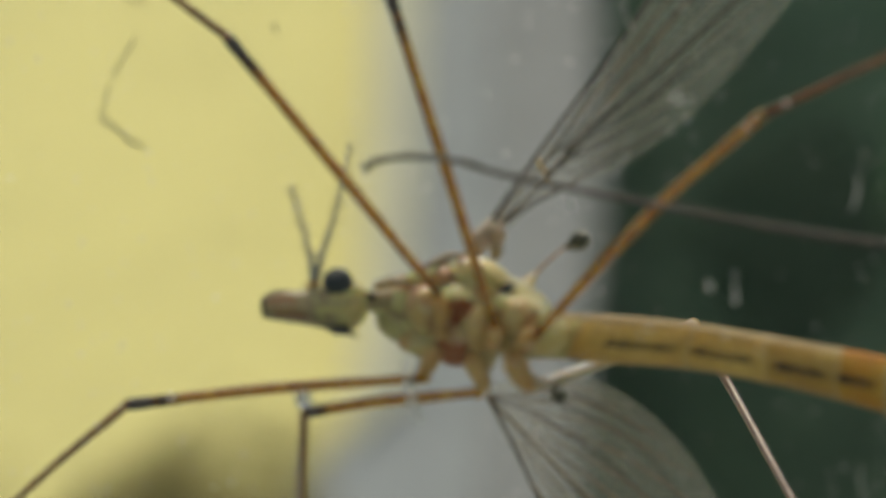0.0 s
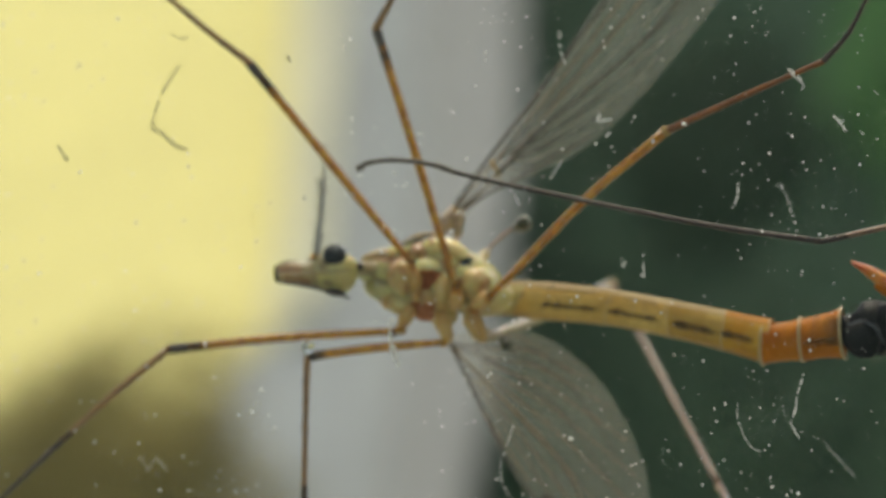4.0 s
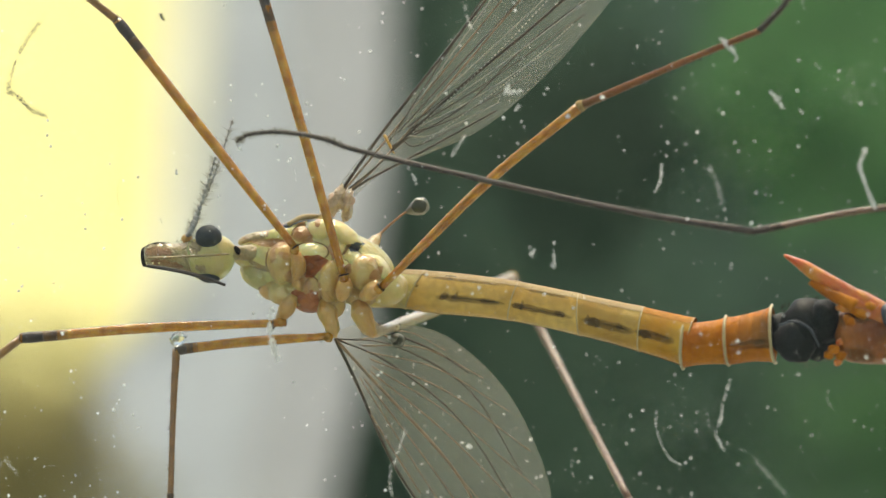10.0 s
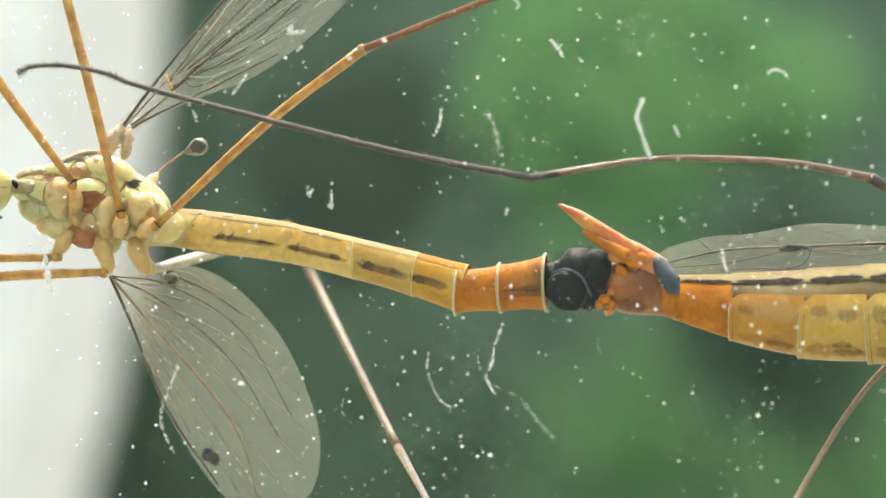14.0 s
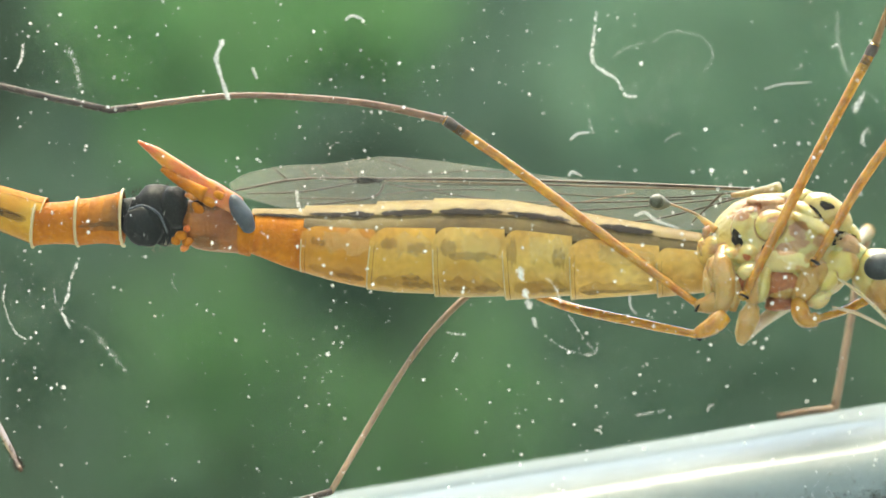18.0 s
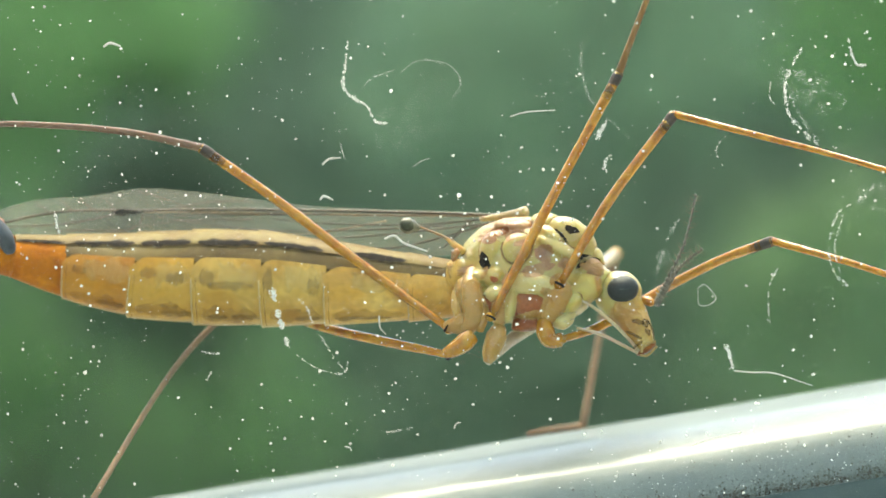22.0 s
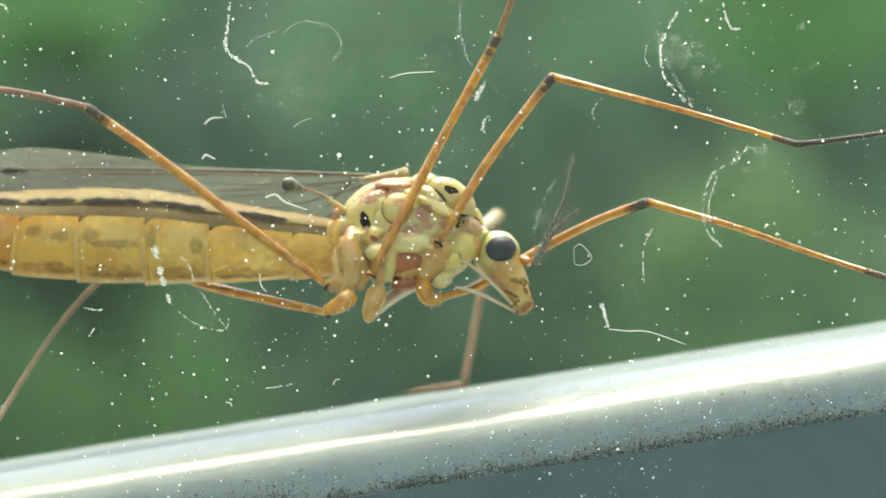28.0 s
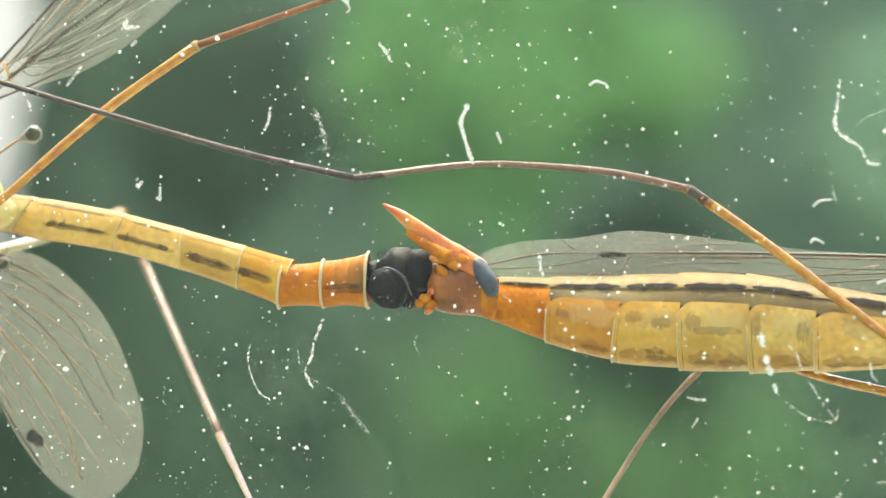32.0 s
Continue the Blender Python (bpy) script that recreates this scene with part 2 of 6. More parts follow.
PALEHAIR = material("pale hair", (0.35, 0.30, 0.22), 0.6, 0.2, 0.2)
PALEFLAGELLUM = material("pale grey antenna", (0.45, 0.43, 0.40), 0.55, 0.4, 0.1, 0.3)
FLAGELLUM = material("grey brown antenna", (0.25, 0.235, 0.215), 0.55, 0.4, 0.1, 0.3)
WING = material("smoky wing membrane", (0.50, 0.47, 0.39), 0.35, 0.15, 0.9, 0.0, alpha=0.23, through_light=0.4)
VEIN = material("brown wing vein", (0.10, 0.07, 0.045), 0.4, 0.3, 0.3)
WHITEVEIN = material("whitish wing fold", (0.62, 0.58, 0.50), 0.4, 0.2, 0.3, through_light=0.4)
KNEEFADE = material("brown knee fade", (0.09, 0.055, 0.03), 0.4, 0.3, 0.2, alpha=0.6)
KNEETINT = material("faint knee tint", (0.12, 0.07, 0.03), 0.4, 0.3, 0.2, alpha=0.3)
PALEVEIN = material("pinkish wing vein", (0.38, 0.25, 0.15), 0.4, 0.3, 0.3)
STIGMA = material("dark wing spot", (0.06, 0.045, 0.03), 0.4, 0.3, 0.2, alpha=0.8)
ORANGE = material("red orange cercus", (0.54, 0.085, 0.015), 0.3, 0.3, 0.4, 0.1, soft=0.4, second=(0.62, 0.22, 0.02), wet=0.4, wrinkle=0.3)
DUST = material("white dust", (0.88, 0.88, 0.84), 0.9, 0.1, 0.05, 0.0, island=0.3, through_light=0.5)
# the same dust coloured dark, for streaks standing against the bright awning
BACKLITDUST = material("dust dark against the light", (0.12, 0.11, 0.08), 0.9, 0.3, 0.05, 0.0, island=0.3)
BEAD = material("grey white painted bead", (0.215, 0.245, 0.245), 0.4, 0.10, 0.9, 0.12, second=(0.19, 0.215, 0.215), gloss=0.4)
SHADEDFACE = material("dark blue grey shaded frame face", (0.055, 0.085, 0.095), 0.55, 0.12, 2.5, 0.1, second=(0.07, 0.10, 0.105))
BEAD.node_tree.nodes["Principled BSDF"].inputs["Coat Weight"].default_value = 0.3
BEAD.node_tree.nodes["Principled BSDF"].inputs["Coat Roughness"].default_value = 0.14
DIRT = material("dark dirt crumbs", (0.085, 0.063, 0.042), 0.9, 0.4, 0.1, 0.5, island=0.6)
YELLOW = material("yellow awning cloth", (0.90, 0.80, 0.31), 0.8, 0.08, 400, 0.3, through_light=0.12)
CREAMCLOTH = material("cream grey cloth edge", (0.68, 0.66, 0.47), 0.8, 0.1, 300, 0.2, through_light=0.2)
DIMEDGE = material("dim grey of the sheet edge", (0.23, 0.235, 0.23), 0.8, 0.15, 300, 0.2)
GREY = material("pale grey sheet", (0.40, 0.43, 0.435), 0.7, 0.15, 500, 0.2, through_light=0.3)
LAWN = material("lawn", (0.05, 0.10, 0.03), 0.9, 0.4, 90, 0.6)
HEDGE = material("dark hedge leaf", (0.155, 0.27, 0.19), 0.7, 0.2, 90, island=0.1, gloss=0.2, through_light=0.5)
FRESH = material("fresh green leaf", (0.21, 0.43, 0.175), 0.7, 0.2, 90, island=0.1, gloss=0.2, through_light=0.5)
SILVER = material("grey green leaf", (0.27, 0.44, 0.29), 0.7, 0.2, 90, island=0.1, gloss=0.2, through_light=0.5)
PALELEAF = material("pale yellow green leaf", (0.35, 0.53, 0.29), 0.7, 0.2, 90, island=0.1, gloss=0.2, through_light=0.5)
OLIVE = material("olive brown leaf", (0.40, 0.335, 0.13), 0.7, 0.3, 90, island=0.3, gloss=0.2, through_light=0.35)
SHADELEAF = material("leaf darkened for hedge shade", (0.068, 0.122, 0.072), 0.7, 0.2, 90, island=0.1, gloss=0.2, through_light=0.3)
BARK = material("bark", (0.15, 0.19, 0.12), 0.9, 0.4, 15, 0.6)
PAINT = material("white wall paint", (0.75, 0.74, 0.70), 0.8, 0.08, 200, 0.1)
BOUNCEFLOOR = material("pale bounce floor", (0.55, 0.50, 0.42), 0.8, 0.2, 200, 0.2)

glass = bpy.data.materials.new("window glass")
glass.use_nodes = True
gt = glass.node_tree
gt.nodes.remove(gt.nodes["Principled BSDF"])
clear, shine, fres, both = (gt.nodes.new("ShaderNodeBsdf" + "Transparent"), gt.nodes.new("ShaderNodeBsdfGlossy"),
                            gt.nodes.new("ShaderNodeFresnel"), gt.nodes.new("ShaderNodeMixShader"))
clear.inputs[0].default_value = (0.93, 0.96, 0.94, 1)
shine.inputs["Roughness"].default_value = 0.02
fres.inputs["IOR"].default_value = 1.13
gt.links.new(fres.outputs[0], both.inputs[0])
gt.links.new(clear.outputs[0], both.inputs[1])
gt.links.new(shine.outputs[0], both.inputs[2])
# thin film of dust that scatters the daylight
film, veil, cover, haze = (gt.nodes.new("ShaderNodeBsdfDiffuse"), gt.nodes.new("ShaderNodeMixShader"), gt.nodes.new("ShaderNodeMapRange"),
                           gt.nodes.new("ShaderNodeTexNoise"))
film.inputs[0].default_value = (0.72, 0.76, 0.70, 1)
haze.inputs["Scale"].default_value = 160.0
haze.inputs["Detail"].default_value = 5
cover.inputs["From Min"].default_value, cover.inputs["From Max"].default_value = 0.3, 0.7
cover.inputs["To Min"].default_value, cover.inputs["To Max"].default_value = 0.004, 0.011
place = gt.nodes.new("ShaderNodeTexCoord")
gt.links.new(place.outputs["Object"], haze.inputs["Vector"])
gt.links.new(haze.outputs["Fac"], cover.inputs["Value"])
gt.links.new(cover.outputs["Result"], veil.inputs[0])
gt.links.new(both.outputs[0], veil.inputs[1])
gt.links.new(film.outputs[0], veil.inputs[2])
gt.links.new(veil.outputs[0], gt.nodes["Material Output"].inputs[0])


# ---- mesh helpers (millimetres in, metres out) ----
def part(name, bm, mat, parent=None, label="", smooth=True):
    """Links a bmesh in millimetres as one mesh object under a thing or a part."""
    bmesh.ops.recalc_face_normals(bm, faces=bm.faces)
    bm.transform(Matrix.Scale(MM, 4))
    me = bpy.data.meshes.new(name)
    bm.to_mesh(me)
    bm.free()
    for p in me.polygons:
        p.use_smooth = smooth
    me.materials.append(mat)
    ob = new(name, me)
    if parent is not None:
        ob.parent = parent
        ob.matrix_parent_inverse = parent.matrix_world.inverted()
    if label:
        ob["label"] = label
    return ob


def thing(name, at, label, category, group=""):
    ob = new(name)
    ob.location = Vector(at) * MM
    bpy.context.view_layer.update()
    ob.empty_display_size = 0.001
    return tagged(ob, label, category, group)


def spline(points, steps=6):
    """A smooth line through the points."""
    ps = [Vector(p) for p in points]
    if len(ps) == 2:
        return [ps[0].lerp(ps[1], i / steps) for i in range(steps + 1)]
    out = []
    for i in range(len(ps) - 1):
        a, b = ps[i], ps[i + 1]
        p0 = ps[i - 1] if i else a * 2 - b
        p3 = ps[i + 2] if i + 2 < len(ps) else b * 2 - a
        for k in range(steps):
            t = k / steps
            out.append(0.5 * ((2 * a) + (b - p0) * t + (2 * p0 - 5 * a + 4 * b - p3) * t * t + (3 * a - p0 - 3 * b + p3) * t ** 3))
    return out + [ps[-1]]


def spread(values, n):
    """n values evenly along a list of values."""
    return [float(v) for v in np.interp(np.linspace(0, len(values) - 1, n), range(len(values)), values)]


def tube(bm, points, radii, sides=10, steps=6, rough=0.0, flat=1.0):
    line = spline(points, steps)
    rs = spread(radii, len(line))
    rings = []
    for i, p in enumerate(line):
        d = (line[min(i + 1, len(line) - 1)] - line[max(i - 1, 0)]).normalized()
        side = d.cross(Vector((0, 1, 0)))
        side = side.normalized() if side.length > 1e-4 else Vector((1, 0, 0))
        up = side.cross(d)
        ring = []
        for k in range(sides):
            a = 2 * math.pi * k / sides
            r = rs[i] * (1 + rough * noise.noise(p * 3 + Vector((k, 0, 0))))
            ring.append(bm.verts.new(p + side * (math.cos(a) * r) + up * (math.sin(a) * r * flat)))
        rings.append(ring)
    for a, b in zip(rings, rings[1:]):
        for k in range(sides):
            bm.faces.new((a[k], a[(k + 1) % sides], b[(k + 1) % sides], b[k]))
    bm.faces.new(rings[0][::-1])
    bm.faces.new(rings[-1])
    return line


def blob(bm, centre, size, angle=0.0, rough=0.08, lump=1.6, seg=20, tilt=0.0):
    """A lumpy ellipsoid; size: half axes along, outwards and across; angle: turn in the plane of the pane."""
    m = Matrix.Translation(centre) @ Matrix.Rotation(radians(-angle), 4, "Y") @ Matrix.Rotation(radians(tilt), 4, "X")
    made = bmesh.ops.create_uvsphere(bm, u_segments=seg, v_segments=seg // 2 + 2, radius=1.0)
    for v in made["verts"]:
        p = Vector((v.co.x * size[0], v.co.y * size[1], v.co.z * size[2]))
        p *= 1 + rough * noise.noise(Vector(centre) * 1.7 + p * lump / max(size))
        v.co = m @ p


def blob_part(name, centre, size, mat, parent, angle=0.0, rough=0.08, label="", tilt=0.0, lump=1.6, seg=20):
    bm = bmesh.new()
    blob(bm, centre, size, angle, rough, lump, seg, tilt)
    return part(name, bm, mat, parent, label)


def tube_part(name, points, radii, mat, parent, sides=10, steps=6, rough=0.03, label="", flat=1.0):
    bm = bmesh.new()
    tube(bm, points, radii, sides, steps, rough, flat)
    return part(name, bm, mat, parent, label)


def bristles(points, radius, count, length, rng, lean=0.5, thick=0.006):
    """Short tapering hairs standing off a line."""
    bm = bmesh.new()
    line = spline(points, 8)
    for _ in range(count):
        s = rng.random() * (len(line) - 1.001)
        i = int(s)
        d = (line[i + 1] - line[i]).normalized()
        p = line[i].lerp(line[i + 1], s - i)
        a = rng.random() * 2 * math.pi
        side = d.cross(Vector((0, 1, 0))).normalized()
        up = side.cross(d)
        out = (side * math.cos(a) + up * math.sin(a))
        tip = p + out * (radius + length * (0.6 + 0.6 * rng.random())) + d * length * lean
        w = d.cross(out).normalized() * thick
        root = p + out * radius * 0.9
        bm.faces.new([bm.verts.new(root + w), bm.verts.new(root - w), bm.verts.new(tip)])
        bm.faces.new([bm.verts.new(root + d * thick), bm.verts.new(root - d * thick), bm.verts.new(tip)])
    return bm


def plate_list():
    """A list of plates and the function that adds one: place, half axes along, outwards, across, turn, material."""
    plates = []
    return plates, lambda *row: plates.append(row)


def plated(owner, centre, size, angle, base_mat, plates, name="thorax", label="", spots=(), relief=0.42, groove=0.06):
    """A body whose skin follows a bed ellipsoid and the plates that bulge from it, with sutures between them.
    plates: place, half axes along, outwards, across, turn, material. Each plate becomes a mesh of its own."""
    nu, nv = 440, 260
    u, v = np.meshgrid(np.linspace(0, 2 * np.pi, nu, endpoint=False), np.linspace(0.02, np.pi - 0.02, nv))
    way = np.stack([np.cos(v), -np.sin(v) * np.cos(u), np.sin(v) * np.sin(u)], -1)
    rolled = np.array(Matrix.Rotation(radians(-angle), 3, "Y"))
    way = way @ rolled.T
    c0 = np.array(centre)
    reach = []
    for p, a, b, c, turn in [(centre, *size, angle)] + [q[:5] for q in plates]:
        m = np.array(Matrix.Rotation(radians(-turn), 3, "Y"))
        off, d = ((c0 - np.array(p)) @ m) / (a, b, c), (way @ m) / (a, b, c)
        qa, qb, qc = (d * d).sum(-1), (d * off).sum(-1), (off * off).sum() - 1
        disc = qb * qb - qa * qc
        reach.append(np.where(disc > 0, (-qb + np.sqrt(np.maximum(disc, 0))) / qa, -1.0))
    reach = np.array(reach)
    order = np.sort(reach, axis=0)
    which = reach.argmax(0)
    far, second = order[-1], order[-2]
    edge = far - second
    low = far
    for _ in range(600):
        low = 0.5 * low + 0.125 * (np.roll(low, 1, 1) + np.roll(low, -1, 1)) + 0.125 * (np.vstack([low[:1], low[:-1]]) + np.vstack([low[1:], low[-1:]]))
    far = low + relief * (far - low) - groove * np.exp(-np.maximum(edge, 0) / 0.013)
    for _ in range(2):
        far = 0.5 * far + 0.125 * (np.roll(far, 1, 1) + np.roll(far, -1, 1)) + 0.125 * (np.vstack([far[:1], far[:-1]]) + np.vstack([far[1:], far[-1:]]))
    # fine creases
    fold = np.zeros_like(far)
    for turns, rise, size_of in ((11, 9, 0.007), (23, 17, 0.003), (41, 29, 0.002)):
        fold += size_of * np.sin(turns * v + 2.3 * np.sin(5 * u + rise)) * np.cos(rise * u + 1.7 * np.sin(7 * v))
    pts = c0 + way * (far + fold)[..., None]
    for n, (p, a, c, turn, mat) in enumerate(spots):
        dx, dz, tr = pts[..., 0] - p[0], pts[..., 2] - p[2], radians(turn)
        u1, w1 = (dx * math.cos(tr) + dz * math.sin(tr)) / a, (-dx * math.sin(tr) + dz * math.cos(tr)) / c
        around = np.arctan2(w1, u1)
        ragged = 1 + 0.28 * np.sin(2 * around + 1.7 * n) + 0.22 * np.sin(3 * around + 2.9 * n) + 0.12 * np.sin(7 * around + n)
        which = np.where((u1 * u1 + w1 * w1 < ragged) & (way[..., 1] < -0.1), len(plates) + 2 + n, which)
    seam = len(plates) + 2 + len(spots)
    which = np.where((edge < 0.020) & (which <= len(plates)), seam, which)
    vs = [tuple(p) for p in (pts.reshape(-1, 3) * MM)]
    ends = [tuple(pts[0].mean(0) * MM), tuple(pts[-1].mean(0) * MM)]
    slots, fs, ids = {}, [], []
    me = bpy.data.meshes.new(name)

    def slot(k):
        mat = base_mat if k == 0 else SUTURE if k == seam else spots[k - len(plates) - 2][4] if k > len(plates) else plates[k - 1][5]
        if mat.name not in slots:
            slots[mat.name] = len(slots)
            me.materials.append(mat)
        return slots[mat.name]

    for j in range(nv - 1):
        for i in range(nu):
            fs.append((j * nu + i, j * nu + (i + 1) % nu, (j + 1) * nu + (i + 1) % nu, (j + 1) * nu + i))
            ids.append(slot(int(which[j, i])))
    for i in range(nu):
        fs += [(nu * nv, (i + 1) % nu, i), (nu * nv + 1, (nv - 1) * nu + i, (nv - 1) * nu + (i + 1) % nu)]
        ids += [slot(int(which[0, i])), slot(int(which[-1, i]))]
    me.from_pydata(vs + ends, [], fs)
    me.polygons.foreach_set("material_index", ids)
    me.shade_smooth()
    ob = new(name, me)
    ob.parent = owner
    ob.matrix_parent_inverse = owner.matrix_world.inverted()
    if label:
        ob["label"] = label
    return ob


class Barrel:
    """A tapering body with an axis and half heights; theta 0 faces the pane, 90 the upper side."""

    def __init__(self, tops, bottoms, deep=0.85):
        a, b = spline(tops, 8), spline(bottoms, 8)
        n = 121
        ia, ib = np.linspace(0, len(a) - 1, n), np.linspace(0, len(b) - 1, n)
        pick = lambda l, s: l[int(s)].lerp(l[min(int(s) + 1, len(l) - 1)], s - int(s))
        self.top, self.low = [pick(a, s) for s in ia], [pick(b, s) for s in ib]
        self.n, self.deep = n - 1, deep

    def at(self, s, theta, grow=1.0, lift=0.0):
        i = min(max(s, 0), 0.9999) * self.n
        k, f = int(i), i - int(i)
        t, l = self.top[k].lerp(self.top[k + 1], f), self.low[k].lerp(self.low[k + 1], f)
        c, up = (t + l) / 2, (t - l) / 2
        r = up.length * grow + lift
        a = radians(theta)
        return c + up.normalized() * (math.sin(a) * r) + Vector((0, -1, 0)) * (math.cos(a) * r * self.deep)

    def skin(self, bm, s0, s1, a0, a1, ns=10, na=16, grow=lambda f: 1.0, lift=0.0, ragged=0.0, seed=0, corner=0.0):
        """A curved sheet with thickness over a stretch of the body."""
        rows = []
        for i in range(ns + 1):
            f = i / ns
            row = []
            for j in range(na + 1):
                g = j / na
                th = a0 + (a1 - corner * (1 - min(1.0, f * 4)) ** 2 - a0) * g
                s = s0 + (s1 - s0) * f
                if ragged:
                    mid = (a0 + a1) / 2
                    k = 1 - ragged * (0.45 + 0.9 * noise.noise(Vector((f * 7 + seed, g * 3, seed * 1.7))))
                    k *= (1 - (2 * f - 1) ** 6)
                    th = mid + (th - mid) * max(k, 0.02)
                row.append(bm.verts.new(self.at(s, th, grow(f), lift)))
            rows.append(row)
        for a, b in zip(rows, rows[1:]):
            for j in range(na):
                bm.faces.new((a[j], a[j + 1], b[j + 1], b[j]))


# ---- the window ----
def box(bm, x0, x1, y0, y1, z0, z1):
    vs = [bm.verts.new((x, y, z)) for x in (x0, x1) for y in (y0, y1) for z in (z0, z1)]
    for f in ((0, 1, 3, 2), (4, 6, 7, 5), (0, 4, 5, 1), (2, 3, 7, 6), (0, 2, 6, 4), (1, 5, 7, 3)):
        bm.faces.new([vs[i] for i in f])


def box_part(name, x0, x1, y0, y1, z0, z1, mat, parent=None, label="", bevel=0.0):
    bm = bmesh.new()
    box(bm, x0, x1, y0, y1, z0, z1)
    if bevel:
        bmesh.ops.bevel(bm, geom=bm.edges[:], offset=bevel, segments=2, affect="EDGES")
    return part(name, bm, mat, parent, label, smooth=False)


WX0, WX1, WZ0, WZ1 = -420.0, 380.0, -11.5, 780.0
pane = box_part("window_1", WX0, WX1, -3.0, -0.03, WZ0 - 6, WZ1, glass)
pane.visible_shadow = False
tagged(pane, "clear window pane with dust specks and dried streaks", "window", kind="structure")

# rounded bead along the foot of the pane, and the frame face below it
bm = bmesh.new()
profile = [(0.25, -10.43), (0.27, -10.2), (0.32, -9.95), (0.42, -9.7), (0.58, -9.48), (0.8, -9.3), (1.1, -9.15), (1.5, -9.03), (2.0, -8.95), (2.7, -8.9), (4.0, -8.88),
           (6.0, -8.9), (9.0, -9.0), (12.0, -9.16), (13.5, -9.4), (14.0, -9.9), (14.0, -11.4), (0.25, -11.4)]
xs = [WX0, -60, -30] + [-20 + 0.8 * i for i in range(76)] + [60, 100, WX1]
rings = []
for x in xs:
    ring = []
    for y, z in profile:
        wob = 0.03 * noise.noise(Vector((x * 0.5, y, z)))
        ring.append(bm.verts.new((x, y, z + wob)))
    rings.append(ring)
for a, b in zip(rings, rings[1:]):
    for k in range(len(profile)):
        bm.faces.new((a[k], a[(k + 1) % len(profile)], b[(k + 1) % len(profile)], b[k]))
bead = part("trim", bm, BEAD)
tagged(bead, "white painted rounded glazing bead with black dirt along its edge", "trim", kind="structure")
# the shade of the gap below the bead is in this face's dark colour
shaded_face = box_part("window_sill", WX0, WX1, 0.2, 0.24, -34.0, -10.43, SHADEDFACE)
tagged(shaded_face, "frame face below the glazing bead, coloured dark blue-grey for its shade", "sill", kind="structure")


# ---- crane flies ----
def leg(owner, root, femur, tibia, tarsus, rng, dark_knee=True, colour=LEG, shank=SHANK, foot=SOOT, thick=1.0, fuzz=60, pale=False, band=1.0):
    """coxa stub > femur, knee, tibia, tarsus, hairs. Each of the lines starts where the one before ends."""
    base = blob_part("leg", root, (0.10 * thick, 0.10 * thick, 0.10 * thick), colour, owner, rough=0.1)
    tube_part("femur", femur, [0.075 * thick, 0.098 * thick, 0.105 * thick, 0.1 * thick, 0.11 * thick], colour, base)
    if dark_knee:
        a, b = Vector(femur[-1]), Vector(femur[-2])
        d = (b - a).normalized()
        tube_part("knee", [a - d * 0.02, a + d * 0.2 * band, a + d * 0.5 * band], [0.105 * thick, 0.119 * thick, 0.106 * thick], SOOT, base, label="dark brown knee band")
        tube_part("knee", [a + d * 0.58 * band, a + d * 0.78 * band, a + d * 1.0 * band], [0.105 * thick, 0.108 * thick, 0.106 * thick], KNEETINT, base)
        tube_part("knee", [a + d * 0.48 * band, a + d * 0.62 * band, a + d * 0.78 * band], [0.107 * thick, 0.109 * thick, 0.107 * thick], KNEEFADE, base)
    else:
        blob_part("knee", femur[-1], (0.12 * thick,) * 3, BONE if pale else colour, base, rough=0.05)
    if tibia:
        line = [femur[-1]] + tibia
        tube_part("tibia", line, [0.085 * thick, 0.07 * thick, 0.06 * thick, 0.065 * thick], shank, base)
        part("hairs", bristles(line, 0.06 * thick, fuzz * 5, 0.08, rng, 0.4, 0.006), HAIR, base)
    if tibia and dark_knee:
        a, b = Vector(tibia[-1]), Vector(([femur[-1]] + tibia)[-2])
        d = (b - a).normalized()
        tube_part("tibia_end", [a - d * 0.02, a + d * 0.15, a + d * 0.32], [0.07 * thick, 0.073 * thick, 0.069 * thick], SOOT, base, label="dark end of the shin")
        tube_part("tibia_end", [a + d * 0.3, a + d * 0.45, a + d * 0.62], [0.07 * thick, 0.072 * thick, 0.069 * thick], KNEEFADE, base)
    if tarsus:
        line = [(tibia or femur)[-1]] + tarsus
        tube_part("tarsus", line, [0.07 * thick, 0.052 * thick, 0.045 * thick, 0.035 * thick], foot, base, rough=0.12)
        part("hairs", bristles(line, 0.045 * thick, fuzz * 5, 0.085, rng, 0.4, 0.007), PALEHAIR if foot is SOOT else HAIR, base)
    part("hairs", bristles(femur, 0.1 * thick, fuzz * 2, 0.05, rng), HAIR, base)
    return base


def coxa(owner, line, radii, mat, label="", name="coxa"):
    """A pear-shaped hip joint with a raised brownish ridge down either side and a few pale hairs at its end."""
    body = tube_part(name, line, radii, mat, owner, 18, rough=0.06, label=label)
    path = spline(line, 6)
    rs = spread(radii, len(path))
    for side in (-1, 1):
        pts = []
        for n in range(2, len(path) - 2, 2):
            d = (path[n + 1] - path[n - 1]).normalized()
            pts.append(path[n] + d.cross(Vector((0, 1, 0))).normalized() * (side * rs[n] * 0.8) + Vector((0, -rs[n] * 0.62, 0)))
        if len(pts) > 1:
            tube_part("ridge", pts, [0.005, 0.010, 0.005], TAN, body, 6, 4)
    part("hairs", bristles(line[-2:], radii[-2], 14, 0.09, random.Random(len(line) * 7), 0.6), PALEHAIR, body)
    return body


